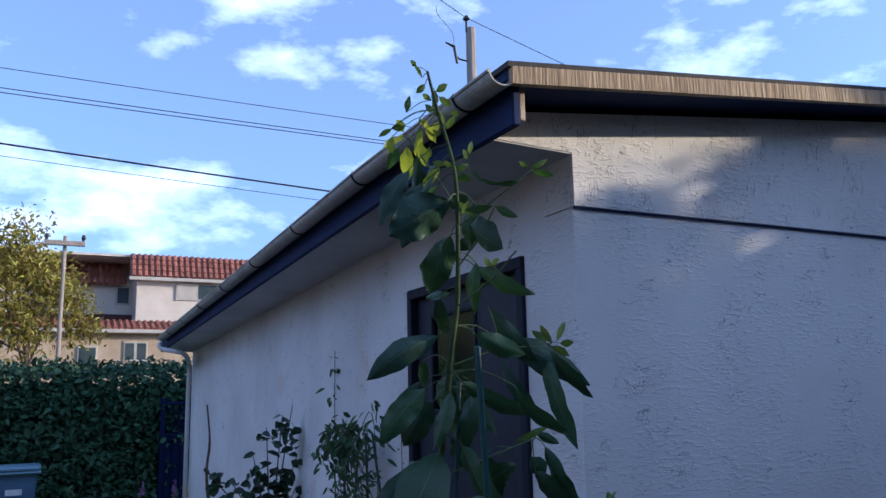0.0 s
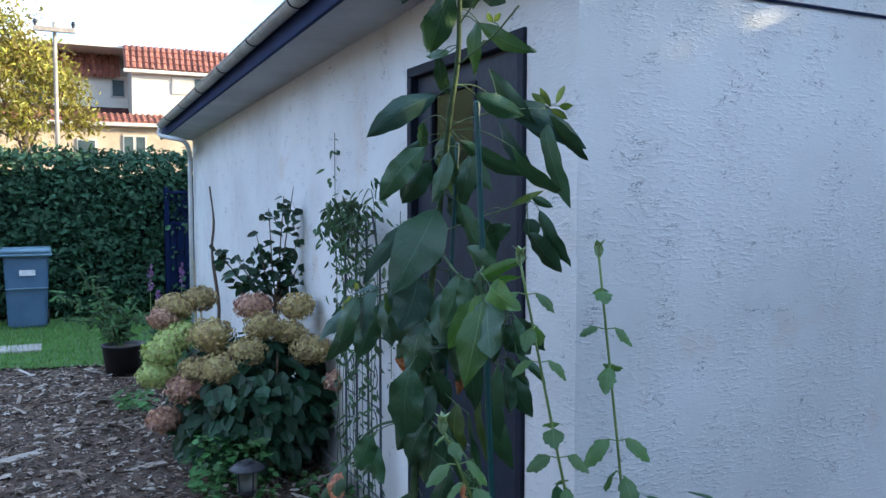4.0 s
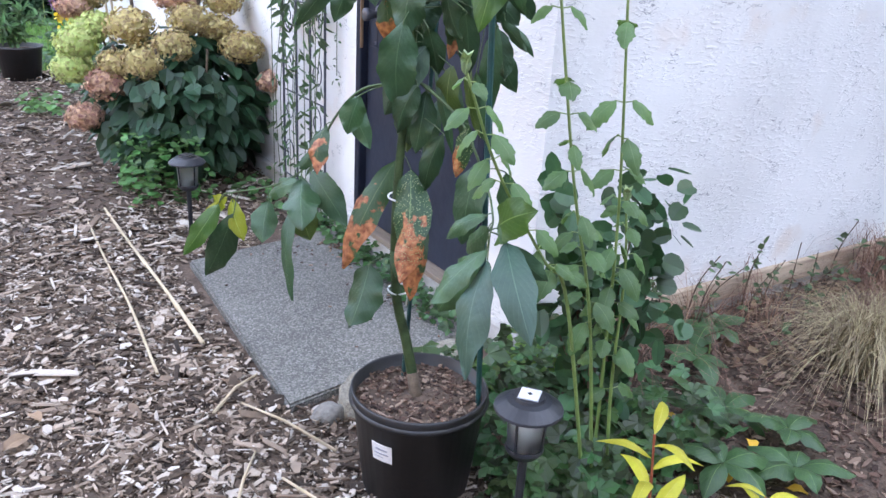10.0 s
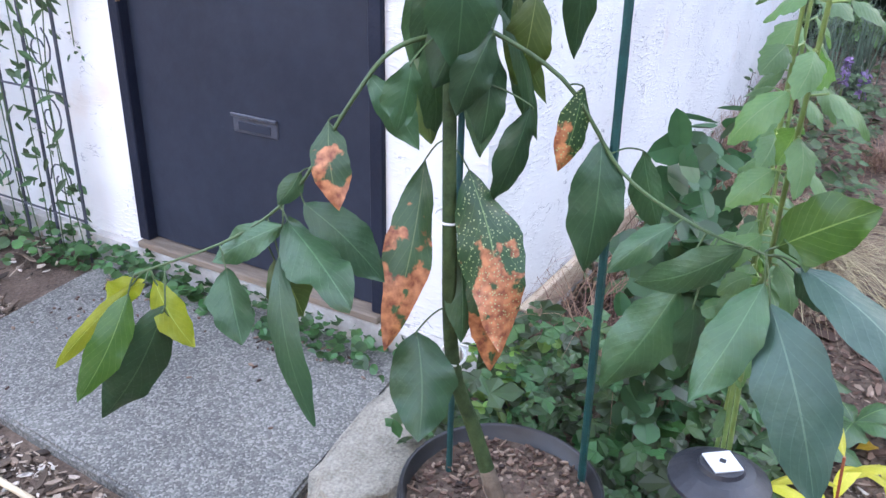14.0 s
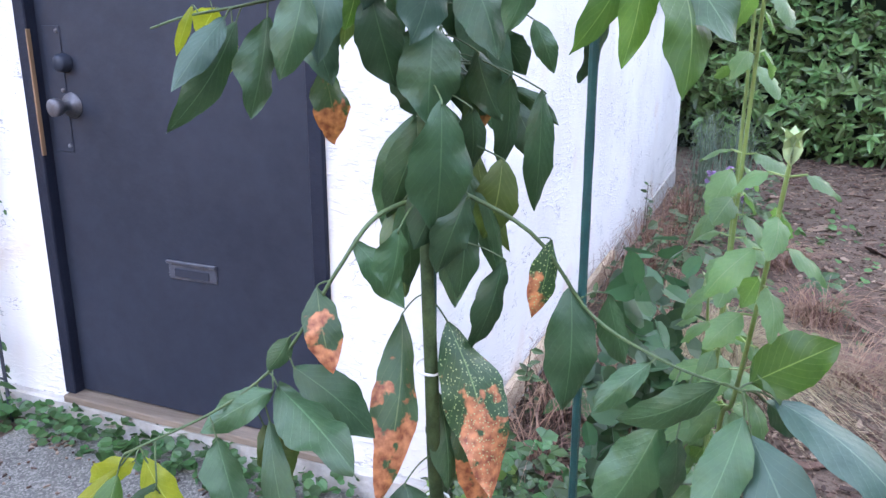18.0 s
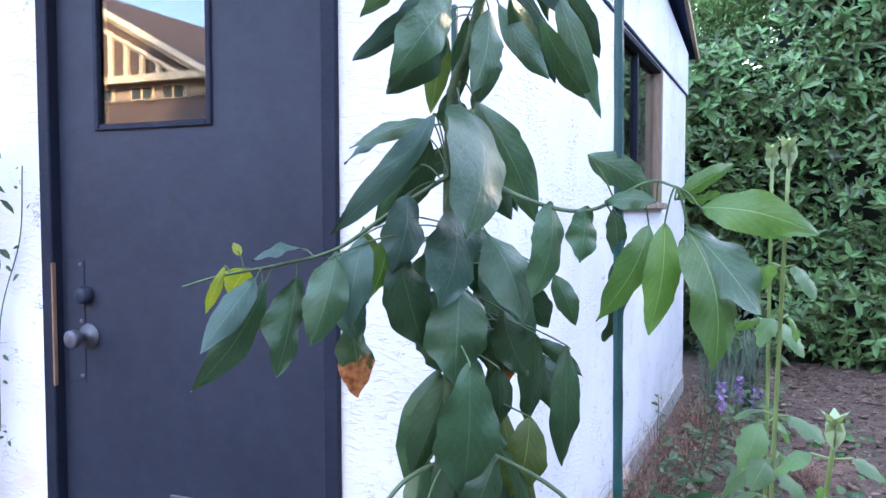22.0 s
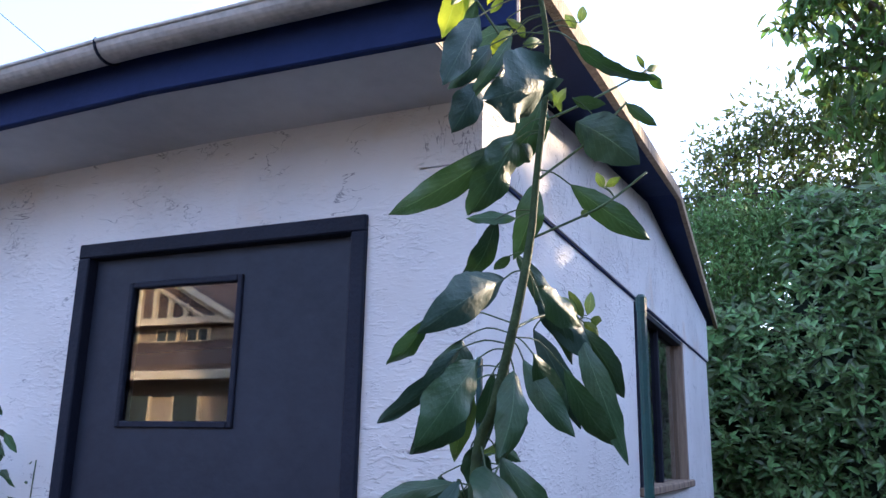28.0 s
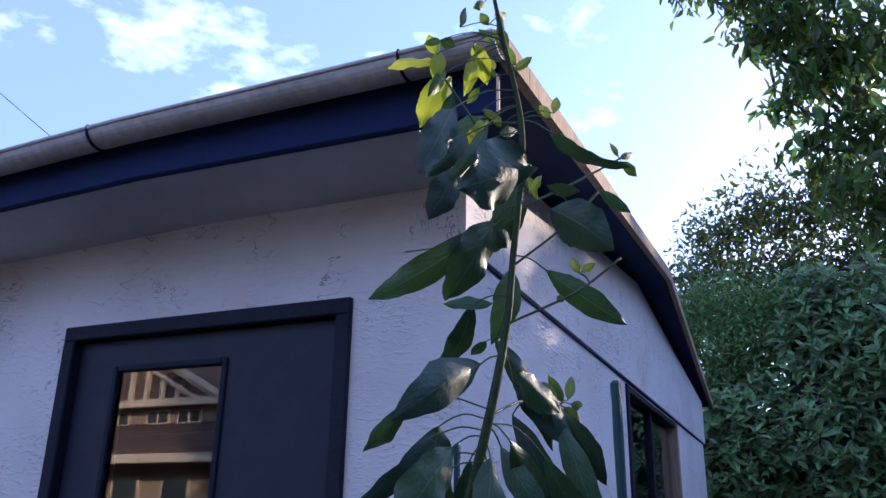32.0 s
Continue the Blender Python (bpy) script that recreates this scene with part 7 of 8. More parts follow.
for s in (-0.56, -0.12):
    part("wheel", lathe([(0, 0.03), (0.09, 0.03), (0.10, 0.02), (0.10, -0.02), (0.09, -0.03), (0, -0.03)], (s, 11.98, G + 0.10), 16, axis="X"), BLACK, wheelie)

far_pot = thing("plant_pot", (0.52, 8.2, G), "black plastic pot with a lanky feathery plant", "pot")
part("body", lathe([(0, 0), (0.15, 0), (0.185, 0.27), (0.195, 0.275), (0.195, 0.29), (0.18, 0.29), (0.17, 0.24), (0, 0.24)], (0.52, 8.2, G), 24), POT, far_pot, smooth=True)
part("potting_mix", lathe([(0.172, 0.255), (0.08, 0.265), (0, 0.27)], (0.52, 8.2, G), 16), SOIL, far_pot)
lanky = thing("lanky_shrub", (0.52, 8.25, G + 0.26), "lanky arching shrub with small green leaves growing in a black pot", "shrub")
LANK = foliage("lanky_leaf", (0.07, 0.14, 0.05), (0.13, 0.23, 0.085), 0.5)
arms = []
for tx, ty, tz in ((-0.07, 8.2, 0.96), (0.16, 8.2, 1.13), (0.3, 8.3, 0.98), (0.62, 8.3, 0.85), (0.0, 8.0, 0.72), (0.75, 8.1, 0.7), (0.4, 8.0, 0.62)):
    p = smooth_path([(0.52, 8.22, G + 0.26), (0.5 + 0.3 * (tx - 0.5), 8.2, 0.55 + 0.3 * (tz - 0.5)), (tx, ty, tz)], 8)
    part("branch", tube(p, 0.006, 5), STEM, lanky)
    arms.append(p)
pl = np.array([tuple(p[int(u * (len(p) - 1))]) for p in arms for u in gen.uniform(0.2, 1.0, 60)]) + gen.normal(0, 0.035, (420, 3))
many("leaves", [cloud(OVAL, pl, around(420), np.array([-0.2, -0.6, 0.7]) + gen.normal(0, 0.5, (420, 3)), gen.uniform(0.055, 0.105, 420), gen.uniform(0.024, 0.042, 420))], LANK, lanky)
for x, y, z0, z1 in ((0.90, 9.4, 0.80, 1.08), (1.20, 9.2, 0.85, 1.10), (0.95, 9.2, 0.62, 0.82), (1.05, 9.0, 0.55, 0.75)):
    flower_spike(x, y, z0, z1, PINK, "tall pink foxglove spike in the border", 0.01, 0.028)
ground_cover("border_green", 700, 0.75, 1.38, 5.6, 9.5, 0.42, 0.06, foliage("border_mix", (0.035, 0.09, 0.03), (0.075, 0.16, 0.05), 0.5), "mixed green border plants along the wall", shape=OVAL)
YFLOWER = foliage("yellow_flower", (0.65, 0.45, 0.02), (0.8, 0.6, 0.05), 0.6)
k = 26
many("yellow_flower", [cloud(ROUND, np.array([0.95, 8.4, 0.62]) + gen.normal(0, 0.035, (k, 3)), around(k), around(k) + np.array([0, -1, 0.5]), np.full(k, 0.04), np.full(k, 0.035))], YFLOWER, None, "small clear yellow flower in the border", "flower")


# ---- hedges, fence and trees ----
def hedge(name, label, boxes, count, size, mat, core_mat, seed, front, clump=0.22, depth=0.20, aspect=0.48, whorl=1):
    """A lumpy core, near black for inner shade, with leaves over its faces in clumps; front: the way that its seen face
    looks.
    """
    g = np.random.default_rng(seed)
    ob = thing(name, ((boxes[0][0] + boxes[0][1]) / 2, (boxes[0][2] + boxes[0][3]) / 2, G), label, "hedge")
    bm = bmesh.new()
    for x0, x1, y0, y1, z1 in boxes:
        cell = bmesh.new()
        bmesh.ops.create_cube(cell, size=1.0)
        bmesh.ops.subdivide_edges(cell, edges=cell.edges[:], cuts=14, use_grid_fill=True)
        for v in cell.verts:
            p = Vector(((x0 + x1) / 2 + v.co.x * (x1 - x0), (y0 + y1) / 2 + v.co.y * (y1 - y0), (G + z1) / 2 + v.co.z * (z1 - G)))
            v.co = p + Vector([0.16 * noise.noise(p * 1.6 + Vector((a, seed, 0))) for a in (0, 7, 13)])
            v.co.z = max(v.co.z, G - 0.1)
        join(bm, cell)
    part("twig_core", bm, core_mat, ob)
    arrays = []
    for x0, x1, y0, y1, z1 in boxes:
        k = count // whorl
        cx = g.uniform(x0, x1, k)
        cy = g.uniform(y0, y1, k)
        cz = g.uniform(G + 0.05, z1 + 0.2, k)
        face = g.uniform(0, 1, k)
        top = face < 0.18
        cz[top] = z1 + 0.02
        if front == "y":
            cy[~top] = y0
        else:
            cx[~top] = x0
        pts = np.stack([cx, cy, cz], 1)
        bump = np.array([noise.noise(Vector(p) / clump) for p in pts])
        push = 0.24 + depth * bump
        n = np.tile(np.array([0, -1.0, 0.15] if front == "y" else [-1.0, 0, 0.15]), (k, 1))
        n[top] = (0, -0.3, 1)
        pts = pts + n * push[:, None] + g.normal(0, 0.05, (k, 3))
        s = size * g.lognormal(0, 0.22, k)
        if whorl > 1:      # shoots, each with a rosette of leaves round its tip
            up = n + g.normal(0, 0.35, (k, 3)) + np.array([0, 0, 0.7])
            up /= np.linalg.norm(up, axis=1)[:, None]
            e1 = np.cross(up, g.normal(0, 1, (k, 3)))
            e1 /= np.linalg.norm(e1, axis=1)[:, None]
            e2 = np.cross(up, e1)
            for j in range(whorl):
                a = j * 2.4 + g.normal(0, 0.3, k)
                out = np.cos(a)[:, None] * e1 + np.sin(a)[:, None] * e2
                rise = 1.1 * j / whorl - 0.15
                sj = s * (1.05 - 0.35 * j / whorl) * g.uniform(0.8, 1.2, k)
                arrays.append(cloud(OVAL, pts + up * (0.09 * j / whorl), out + up * rise + g.normal(0, 0.15, (k, 3)), up - out * rise + g.normal(0, 0.2, (k, 3)), sj, sj * aspect))
            continue
        arrays.append(cloud(OVAL, pts, g.normal(0, 1, (k, 3)) * np.array([1, 1, 0.7]) + n * 0.5 + np.array([0, 0, -0.2]), n + g.normal(0, 0.45, (k, 3)) + np.array([0, 0, 0.45]), s, s * aspect))
    many("leaves", arrays, mat, ob)
    return ob


# near black: the shade between the leaves is put into this colour
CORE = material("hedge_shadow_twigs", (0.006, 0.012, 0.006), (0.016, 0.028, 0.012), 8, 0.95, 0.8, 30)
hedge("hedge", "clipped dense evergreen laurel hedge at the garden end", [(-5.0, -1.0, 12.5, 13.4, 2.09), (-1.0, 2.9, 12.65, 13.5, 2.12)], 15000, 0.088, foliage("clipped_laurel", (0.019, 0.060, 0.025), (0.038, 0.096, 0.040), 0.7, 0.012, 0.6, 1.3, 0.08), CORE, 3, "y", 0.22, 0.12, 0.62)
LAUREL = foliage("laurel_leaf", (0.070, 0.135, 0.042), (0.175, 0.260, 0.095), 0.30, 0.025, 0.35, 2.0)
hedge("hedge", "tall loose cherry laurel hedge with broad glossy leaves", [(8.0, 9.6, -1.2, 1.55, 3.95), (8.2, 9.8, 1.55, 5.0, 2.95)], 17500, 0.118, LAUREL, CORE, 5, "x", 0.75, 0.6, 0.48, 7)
# unseen runs of the hedge, added to block the sun from the garden
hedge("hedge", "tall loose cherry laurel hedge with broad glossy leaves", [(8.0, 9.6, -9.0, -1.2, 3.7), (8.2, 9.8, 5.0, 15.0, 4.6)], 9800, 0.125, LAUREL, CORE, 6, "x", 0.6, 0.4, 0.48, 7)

# out of view: added to keep the lower gable wall out of the sun
hedge("hedge", "unseen evergreen screen added beyond the laurel hedge to block low sun", [(12.2, 13.6, -7.0, -0.75, 4.9)], 2600, 0.2, LAUREL, CORE, 9, "x", 0.6)

fence = thing("garden_fence", (1.5, 12.3, G), "navy painted board fence with a lattice top", "fence")
for i in range(2, 14):
    part("board", box((1.26 + 0.11 * i, 12.30, G), (1.36 + 0.11 * i, 12.325, 1.42), 0.003), FENCE_PAINT, fence)
part("rail", box((1.49, 12.29, 1.42), (2.85, 12.335, 1.47), 0.004), FENCE_PAINT, fence)
part("rail", box((1.49, 12.29, 1.87), (2.85, 12.335, 1.91), 0.004), FENCE_PAINT, fence)
for i in range(28):
    for s in (1, -1):
        x = 1.24 + 0.06 * i
        a, b = Vector((x, 12.31, 1.47)), Vector((x + s * 0.30, 12.31, 1.87))
        if x > 1.46 and 1.46 < b.x < 2.9:
            part("lattice_slat", tube([a, b], 0.011, 4), FENCE_PAINT, fence)
part("post", box((1.42, 12.28, G), (1.49, 12.36, 1.96), 0.005), FENCE_PAINT, fence)


def tree(name, label, foot, trunk_top, r, clumps, leaves, size, mat, seed, bark, shape=OVAL, spread=0.45, hang=-0.5):
    """Tapered trunk, limbs to each clump, and leaves scattered round the clumps."""
    g = np.random.default_rng(seed)
    ob = thing(name, foot, label, "tree")
    foot, top = Vector(foot), Vector(trunk_top)
    part("trunk", tube([foot, foot.lerp(top, 0.5) + Vector((0.05, 0.08, 0)), top], [r, r * 0.8, r * 0.5], 10), bark, ob, smooth=True)
    arrays = []
    for cx, cy, cz, cr in clumps:
        c = Vector((cx, cy, cz))
        start = foot.lerp(top, g.uniform(0.5, 1.0))
        part("limb", tube(smooth_path([start, start.lerp(c, 0.5) + Vector((0, 0, 0.15)), c], 4), [r * 0.32 * (1 - 0.8 * i / 8) for i in range(9)], 6), bark, ob)
        k = int(leaves * cr ** 2)
        p = g.normal(0, 1, (k, 3))
        p = p / np.linalg.norm(p, axis=1, keepdims=True) * (g.uniform(0, 1, (k, 1)) ** spread) * cr
        sub = g.normal(0, cr * 0.55, (max(k // 14, 1), 3))
        p = 0.55 * p + 0.6 * sub[g.integers(0, len(sub), k)]
        s = size * g.lognormal(0, 0.25, k)
        arrays.append(cloud(shape, p + np.array([cx, cy, cz]), g.normal(0, 1, (k, 3)) + np.array([0, 0, hang]), g.normal(0, 1, (k, 3)) + np.array([0, 0, 0.6]), s, s * 0.42))
    many("crown", arrays, mat, ob)
    return ob


BARK = material("tree_bark", (0.05, 0.04, 0.03), (0.13, 0.10, 0.08), 12, 0.95, 0.9, 50, stretch=(1, 1, 0.3))
AUTUMN = foliage("autumn_leaf", (0.17, 0.17, 0.025), (0.34, 0.27, 0.04), 0.5, 0.03, 0.5, 1.5, 0.35)
OLIVE = foliage("olive_leaf", (0.06, 0.095, 0.025), (0.13, 0.17, 0.045), 0.45, 0.025, 0.5, 1.6, 0.45)
TREE_LEAF = foliage("tree_leaf", (0.05, 0.10, 0.02), (0.11, 0.17, 0.035), 0.4, 0.03, 0.5, 1.6, 0.6)
tree("fruit_tree", "small tree with yellowing leaves behind the hedge", (-0.4, 20, G), (-0.5, 20, 3.6), 0.10, [(-0.75, 20, 5.5, 0.75), (-1.2, 20, 4.7, 0.95), (-0.3, 20.2, 4.7, 0.85), (0.25, 20, 4.2, 0.7), (0.6, 20, 3.6, 0.55), (-0.6, 20, 3.7, 0.95), (-2.0, 20, 4.5, 1.0), (-2.4, 20, 3.6, 1.0)], 1700, 0.12, AUTUMN, 21, BARK)
tree("tall_tree", "tall spreading deciduous tree with hanging leafy sprays", (13.2, -2.6, G), (12.8, -2.2, 6.5), 0.30, [(12.0, 2.27, 10.7, 0.6), (12.0, 1.57, 10.6, 0.9), (12.0, 1.32, 9.4, 0.6), (12.0, 0.82, 9.9, 0.95), (12.0, 1.07, 8.2, 0.55), (12.0, 0.52, 8.7, 0.85), (12.0, 0.87, 7.4, 0.5), (12.1, 0.17, 7.7, 0.8), (12.1, 0.47, 6.7, 0.55), (12.2, -0.18, 6.7, 0.7), (12.2, 0.07, 6.2, 0.45), (12.0, -0.08, 9.2, 1.1), (12.4, -1.28, 9.5, 0.9), (12.4, -0.38, 5.9, 0.8), (12.4, -1.38, 10.2, 1.4), (12.6, -3.58, 8.4, 1.2), (12.4, -2.98, 9.2, 1.6), (12.6, -4.78, 7.9, 1.4), (12.4, -4.98, 9.0, 1.5), (12.8, -6.68, 6.8, 1.6), (12.5, -1.68, 5.4, 1.0)], 620, 0.22, TREE_LEAF, 22, BARK, OVAL, 0.45, -1.4)
tree("tall_tree", "distant leafy tree behind the hedge, lit from behind", (15.0, 2.7, G), (15.0, 2.6, 5.5), 0.2, [(15, 2.6, 7.2, 0.8), (15, 1.9, 7.6, 0.8), (15, 3.1, 6.3, 0.8), (15, 1.2, 7.4, 0.9), (15, 0.4, 7.7, 0.9), (15, 2.2, 6.2, 1.0), (15, 1.2, 6.2, 1.0), (15, 0.2, 6.4, 1.0), (15, 3.2, 5.5, 0.7), (15, 2.2, 5.2, 0.9), (15, 1.0, 5.2, 0.9), (15, -0.6, 7.0, 1.1), (15, -0.4, 5.6, 1.0)], 1500, 0.13, OLIVE, 23, BARK)
CYPRESS = foliage("cypress_spray", (0.070, 0.150, 0.036), (0.150, 0.250, 0.065), 0.6, 0.015, 0.5, 1.5, 0.2)
tree("conifer", "bushy green conifer rising among the laurel hedge", (9.2, 2.2, G), (9.0, 2.2, 3.6), 0.12, [(8.5, 2.5, 4.0, 0.5), (8.5, 2.05, 4.05, 0.5), (8.55, 1.7, 4.0, 0.42), (8.4, 2.7, 3.45, 0.5), (8.35, 2.2, 3.5, 0.55), (8.4, 1.75, 3.5, 0.5), (8.3, 2.9, 2.95, 0.5), (8.3, 2.3, 3.0, 0.55), (8.7, 2.3, 4.25, 0.35), (8.7, 1.62, 4.15, 0.28), (9.0, 3.3, 3.6, 0.6)], 5200, 0.062, CYPRESS, 24, BARK, OVAL, 0.4, 0.8)




# ---- houses, poles and wires beyond the garden ----
RENDER_WALL = material("cream_render", (0.52, 0.47, 0.41), (0.62, 0.57, 0.50), 2, 0.9, 0.2, 20)
RED_TILE = island_vary(material("red_clay_tile", (0.20, 0.075, 0.05), (0.32, 0.13, 0.09), 6, 0.7, 0.2, 30), 0.7, 1.3)
WHITE_TRIM = material("white_window_trim", (0.38, 0.36, 0.32), (0.47, 0.45, 0.41), 4, 0.6)
DARK_GLASS = material("dark_window_glass", (0.03, 0.045, 0.05), (0.06, 0.08, 0.085), 2, 0.4, specular=0.25)
BLIND = material("pale_window_blind", (0.40, 0.37, 0.33), (0.5, 0.47, 0.43), 3, 0.8)


def house_window(house, x0, x1, z0, z1, y, panes, blind=False):
    w = part("window", box((x0, y - 0.05, z0), (x1, y + 0.02, z1), 0.01), WHITE_TRIM, house, "white framed window")
    step = (x1 - x0) / panes
    for i in range(panes):
        part("pane", box((x0 + step * i + 0.05, y - 0.062, z0 + 0.06), (x0 + step * (i + 1) - 0.05, y - 0.05, z1 - 0.06), 0), BLIND if blind and i == 0 else DARK_GLASS, w)


def tile_roof(house, x0, x1, y, z0, z1, depth, pitch=0.20):
    """A steep tiled skirt: rows of half-round tiles over a sloping board."""
    bm = prism([(x0, y, z0), (x1, y, z0), (x1, y + depth, z1), (x0, y + depth, z1)], (0, 0.06, 0.02))
    roof = part("roof", bm, RED_TILE, house, "red clay tile roof")
    n = int((x1 - x0) / pitch)
    rows = bmesh.new()
    for i in range(n):
        x = x0 + pitch * (i + 0.5)
        for q in range(4):
            a, b = q / 4, (q + 1) / 4
            tube([(x, y - 0.03 + depth * a, z0 + (z1 - z0) * a), (x, y - 0.01 + depth * b, z0 + (z1 - z0) * b)], [pitch * 0.42, pitch * 0.34], 6, rows)
    tagged(part("tile", rows, RED_TILE, roof), kind="stuff")


flats = thing("apartment_house", (4, 32, G), "cream rendered two-storey apartment house with red tile roofs", "house")
part("wall", box((2.40, 30.0, G), (12.0, 38.0, 6.25)), RENDER_WALL, flats)
part("wall", box((-7.0, 31.6, G), (2.40, 38.0, 6.2)), RENDER_WALL, flats)
# the tan takes the eave's shade into the render's colour
part("wall", box((-6.0, 29.2, G), (6.4, 30.9, 4.22)), material("shaded_render", (0.34, 0.27, 0.19), (0.44, 0.36, 0.26), 2, 0.9, 0.2, 20), flats, "lower wing, its render painted tan for the shade")
tile_roof(flats, 2.15, 12.2, 29.75, 6.15, 6.98, 0.45)
tile_roof(flats, -7.0, 2.15, 31.3, 6.05, 6.85, 0.5)
tile_roof(flats, -6.2, 6.6, 28.9, 4.25, 4.60, 1.0)
# steep roof side in shadow; the shade is put into the dark maroon
part("skirt_roof", prism([(-7.0, 30.92, 4.62), (2.42, 30.92, 4.62), (2.42, 31.55, 4.99), (-7.0, 31.55, 4.99)], (0, 0.05, -0.05)), material("shaded_maroon_roof", (0.045, 0.014, 0.014), (0.075, 0.026, 0.024), 5, 0.9, 0.3, 30), flats, "skirt roof painted dark maroon for its shade")
part("eave_board", box((2.12, 29.70, 6.02), (12.2, 29.98, 6.14), 0.01), WHITE_TRIM, flats)
part("eave_board", box((-6.2, 28.85, 4.12), (6.6, 29.15, 4.24), 0.01), WHITE_TRIM, flats)
part("deck", box((-7, 30.3, 6.9), (12.1, 38, 6.98)), RENDER_WALL, flats)
house_window(flats, 3.69, 5.15, 5.38, 6.0, 30.0, 2, True)
house_window(flats, 1.84, 2.32, 5.34, 6.02, 31.6, 1)
house_window(flats, 2.0, 2.75, 3.2, 3.86, 29.2, 2)
house_window(flats, 0.6, 1.2, 3.0, 3.7, 29.2, 1)
house_window(flats, -0.8, 0.2, 5.1, 5.8, 31.6, 2)

for ob in flats.children:
    ob.location += Vector((0.24, 0, 0.085 if ob.name.split(".")[0] != "wall" else 0.0))
POLE_WOOD = material("grey_pole_wood", (0.22, 0.19, 0.16), (0.36, 0.32, 0.28), 10, 0.9, 0.5, 50, stretch=(1, 1, 0.1))
CABLE = material("black_cable", (0.01, 0.01, 0.012), (0.02, 0.02, 0.022), 5, 0.6)


def utility_pole(x, y, top, r, arm, label):
    pole = thing("utility_pole", (x, y, G), label, "pole")
    part("post", tube([(x, y, G), (x, y, top)], [r * 1.15, r], 10), POLE_WOOD, pole)
    if arm:
        part("crossarm", box((x - arm, y - 0.16, top - 0.22), (x + arm, y - 0.08, top - 0.12), 0.01), POLE_WOOD, pole)
        for s in (-0.9, 0.9):
            part("insulator", lathe([(0, 0.12), (0.03, 0.11), (0.045, 0.05), (0.03, 0.02), (0.03, -0.1), (0, -0.1)], (x + arm * s, y - 0.12, top - 0.10), 10), BLACK, pole)
    else:
        part("insulator_pin", tube([(x - 0.02, y, top - 0.3), (x - 0.12, y, top - 0.1), (x - 0.12, y, top + 0.22)], 0.03, 6), CABLE, pole)
        part("insulator", lathe([(0, 0.10), (0.05, 0.09), (0.10, 0.0), (0.05, -0.04), (0, -0.04)], (x - 0.12, y, top + 0.25), 12), BLACK, pole)
        part("switch_arm", tube([(x, y, top - 0.95), (x - 0.35, y, top - 0.92), (x - 0.5, y, top - 0.80)], 0.022, 6), CABLE, pole)
        part("switch", tube([(x - 0.42, y, top - 1.05), (x - 0.50, y, top - 0.6), (x - 0.75, y, top - 0.52)], [0.035, 0.045, 0.02], 8), BLACK, pole)
        part("drop_wire", tube(smooth_path([(x - 0.5, y, top - 0.6), (x - 0.55, y, top - 0.2), (x - 0.95, y, top + 0.2), (x - 1.0, y, top + 0.45)], 5), 0.008, 5), CABLE, pole)


utility_pole(0.14, 18, 5.27, 0.0375, 0.375, "grey metal street pole with a crossarm")
utility_pole(9.60, 18, 11.55, 0.13, 0, "weathered wooden utility pole with an insulator")


def wire(a, b, r, sag=0.25):
    a, b = Vector(a), Vector(b)
    pts = [a.lerp(b, i / 16) - Vector((0, 0, sag * 4 * (i / 16) * (1 - i / 16))) for i in range(17)]
    solid("power_line", tube(pts, r, 5), CABLE, "black overhead power line", "cable", group="overhead lines")


for z0, z1, r in ((10.22, 10.10, 0.011), (9.70, 9.55, 0.013), (9.58, 9.45, 0.013), (8.28, 7.75, 0.026), (7.97, 7.45, 0.009)):
    wire((-1.6 - 8, 22, z0 + 8 * (z0 - z1) / 10), (8.7 + 3, 22, z1 - 0.3 * (z0 - z1)), r, 0.05)
wire((-14.7, -5.35, 4.5), (9.48, 18, 11.84), 0.010, 0.0)
wire((9.48, 18, 11.84), (24, 18, 8.2), 0.010, 0.05)
for z in (5.27, 5.05):
    wire((11.0, 7.0, z + 0.14), (11.0, -9.0, z - 0.26), 0.010, 0.05)

for x, y, top in ((-14.7, -5.35, 4.7), (-9.6, 22, 10.6), (11.72, 22, 10.4), (24, 18, 8.4), (11.0, 7.0, 5.5), (11.0, -9.0, 5.2)):
    solid("utility_pole", tube([(x, y, G), (x, y, top)], [0.12, 0.09], 8), POLE_WOOD, "plain wooden pole carrying overhead lines", "pole", group="plain line poles")

# the neighbour's house, which the door pane mirrors
SIDING = material("tan_siding", (0.32, 0.26, 0.19), (0.44, 0.36, 0.27), 3, 0.85, 0.3, 30)
SHINGLE = material("brown_shingle", (0.09, 0.06, 0.045), (0.17, 0.12, 0.09), 8, 0.9, 0.6, 40)
CREAM = material("cream_trim", (0.72, 0.62, 0.42), (0.82, 0.72, 0.52), 4, 0.7)
neighbour = thing("neighbour_house", (-10, 12, G), "tan sided house with brown roofs and cream gable trim", "house")
part("wall", box((-16, 5.0, G), (-9.0, 19.0, 3.3)), SIDING, neighbour)
part("wall", box((-16, 11.9, 3.3), (-9.8, 19.0, 4.35)), SIDING, neighbour)
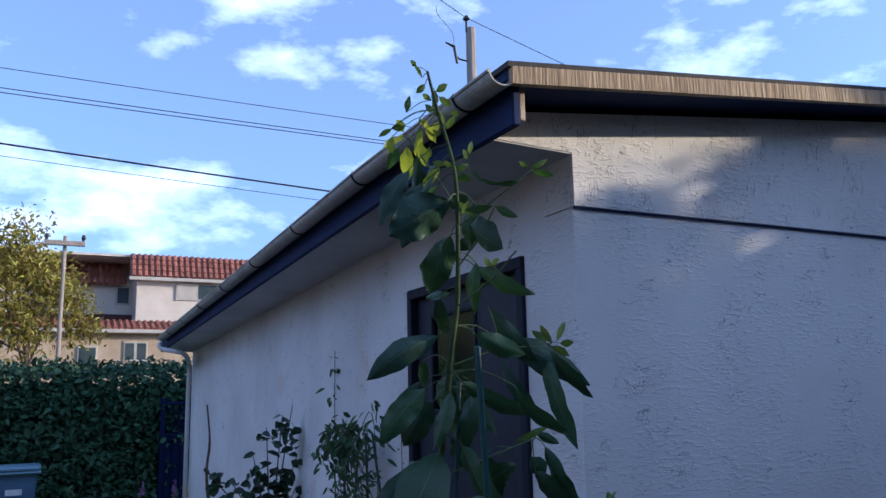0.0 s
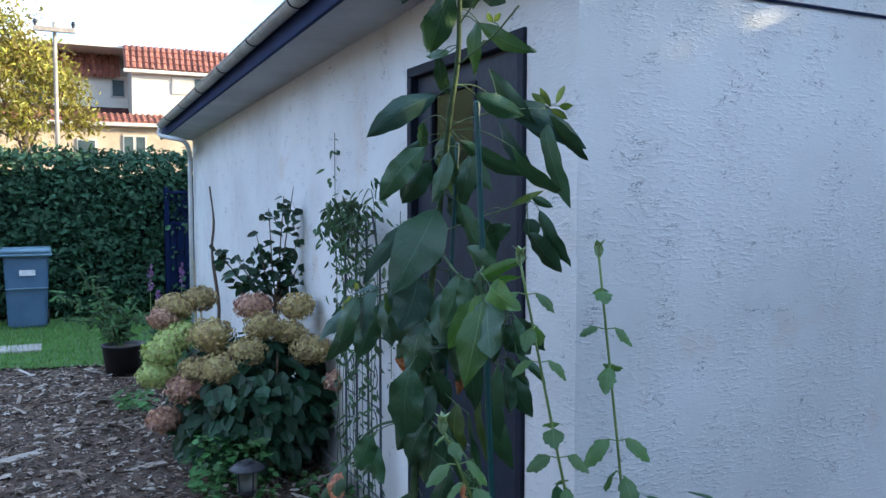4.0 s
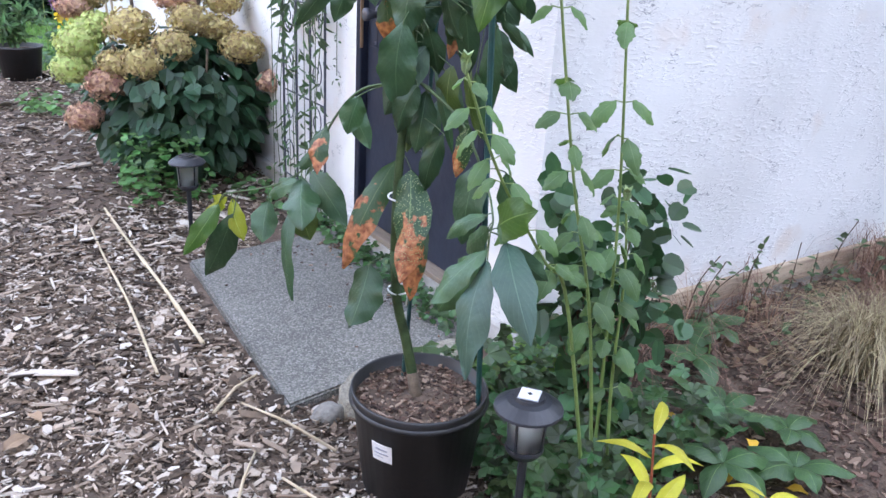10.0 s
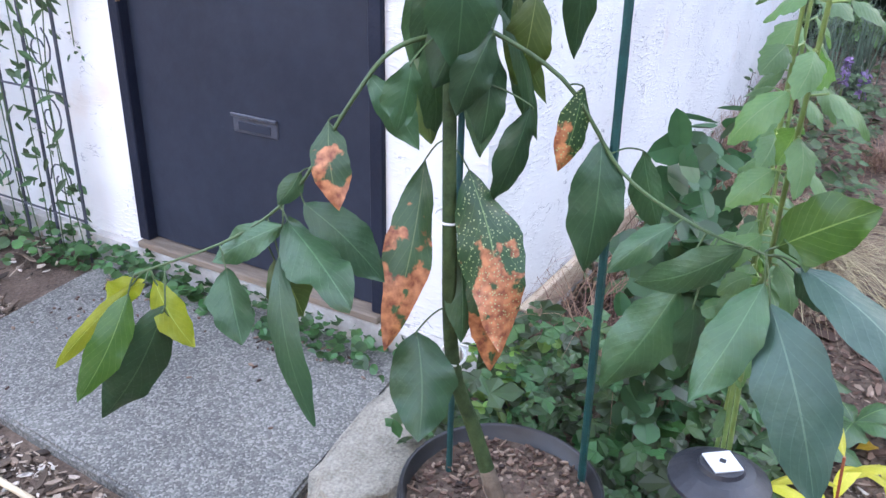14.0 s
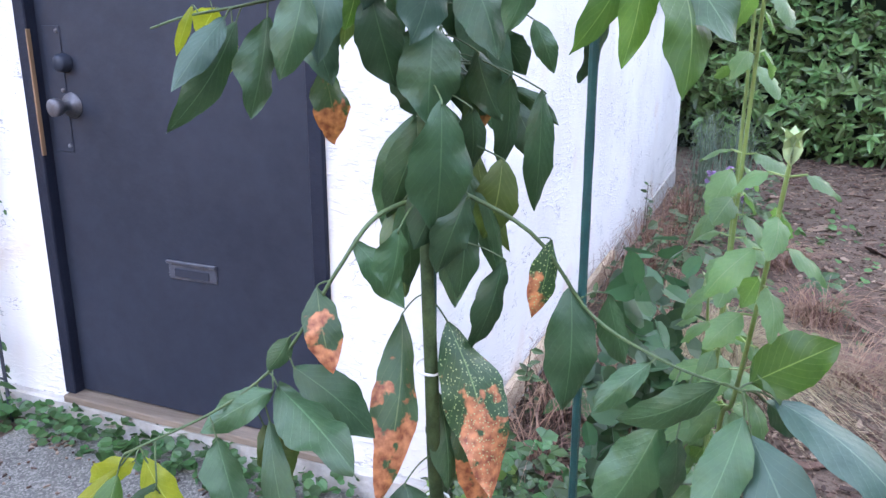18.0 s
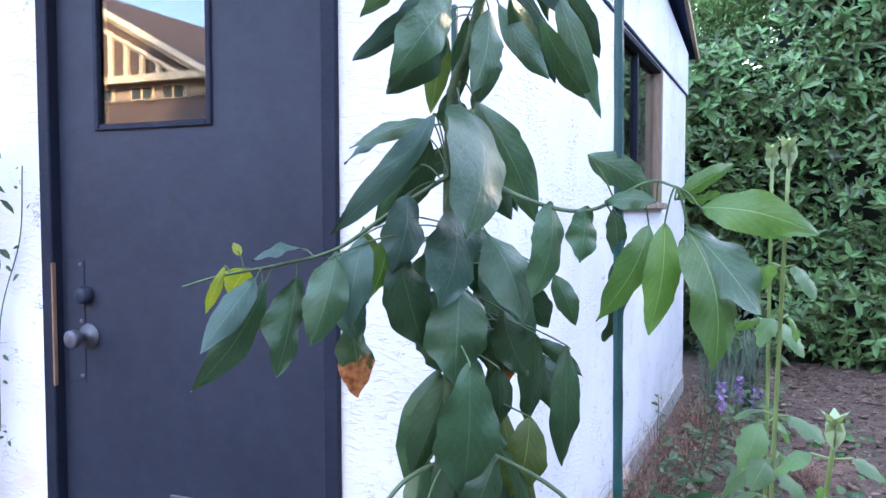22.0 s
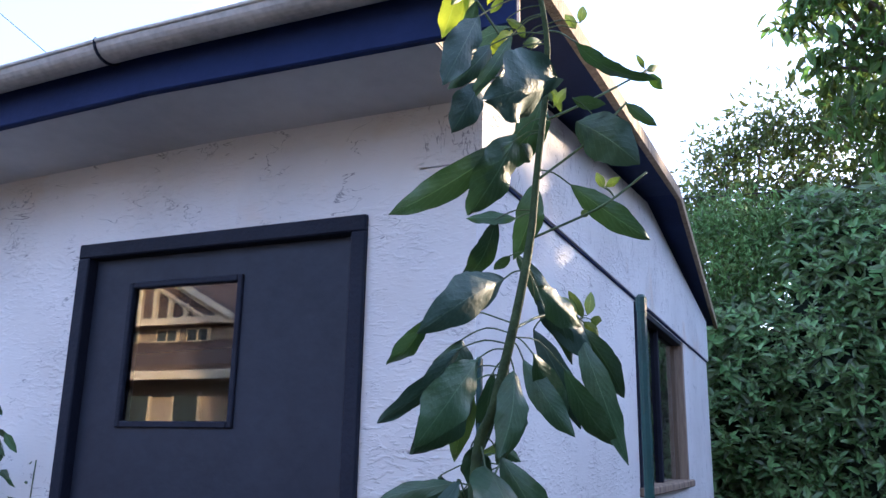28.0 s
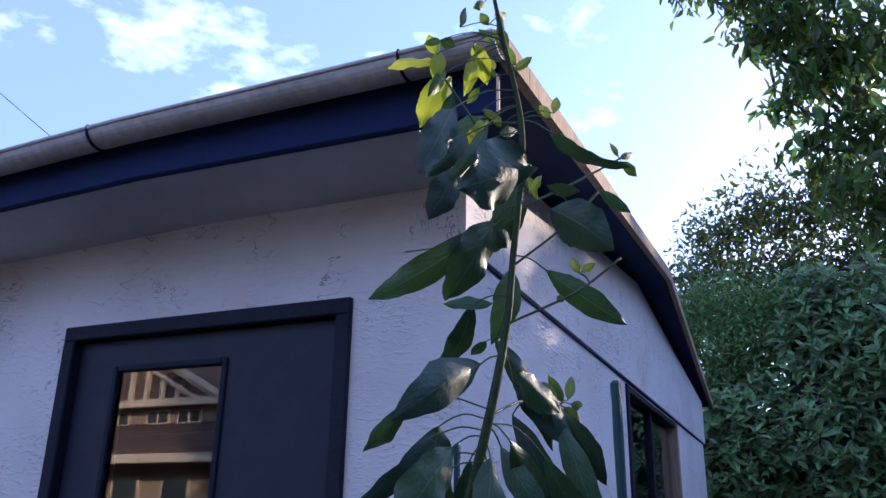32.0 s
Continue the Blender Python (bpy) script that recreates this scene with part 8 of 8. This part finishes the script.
part("wall", box((-16, 6.0, 3.3), (-10.4, 11.5, 4.05)), CREAM, neighbour, "cream dormer wall")
part("roof", prism([(-8.2, 4.6, 3.05), (-8.2, 19.4, 3.05), (-9.8, 19.4, 3.72), (-9.8, 4.6, 3.72)], (0, 0, 0.12)), SHINGLE, neighbour)
part("roof", prism([(-10.2, 5.6, 4.0), (-10.2, 11.75, 4.0), (-11.6, 11.75, 4.3), (-11.6, 5.6, 4.3)], (0, 0, 0.1)), SHINGLE, neighbour)
# added block, no known wall: gives the door pane something dark to mirror
part("side_wall", box((-16, 19.0, G), (-9.2, 33.0, 7.5)), CORE, neighbour, "unseen dark block added to darken the door pane's reflection")
part("eave_board", box((-8.2, 4.6, 2.90), (-8.12, 19.4, 3.06), 0.01), CREAM, neighbour)
part("roof", prism([(-9.5, 11.75, 4.25), (-9.5, 16.0, 6.5), (-9.5, 20.2, 4.25)], (-6.3, 0, 0)), SHINGLE, neighbour)
for a, b, r in (((-9.4, 11.6, 4.16), (-9.4, 16.0, 6.50), 0.10), ((-9.4, 20.4, 4.16), (-9.4, 16.0, 6.50), 0.10), ((-9.42, 12.3, 4.2), (-9.42, 16.0, 6.15), 0.05)):
    part("barge_board", tube([a, b], r, 4), CREAM, neighbour)
for i in range(9):
    y = 12.45 + 0.40 * i
    part("gable_strut", box((-9.5, y - 0.045, 4.22), (-9.42, y + 0.045, 4.22 + 0.53 * (y - 12.25))), CREAM, neighbour)
part("tie_beam", box((-9.52, 11.8, 4.12), (-9.38, 18.2, 4.26)), CREAM, neighbour)
for y in (12.75, 13.55, 14.6):
    w = part("window", box((-9.83, y - 0.30, 3.80), (-9.75, y + 0.30, 4.10), 0.01), CREAM, neighbour)
    for k in (-0.14, 0.14):
        part("pane", box((-9.76, y + k - 0.11, 3.84), (-9.742, y + k + 0.11, 4.06)), DARK_GLASS, w)
for y in (10.6, 12.2, 13.4):
    w = part("window", box((-9.02, y - 0.35, 1.9), (-8.95, y + 0.35, 2.75), 0.01), CREAM, neighbour)
    part("pane", box((-8.96, y - 0.28, 1.97), (-8.94, y + 0.28, 2.68)), DARK_GLASS, w)
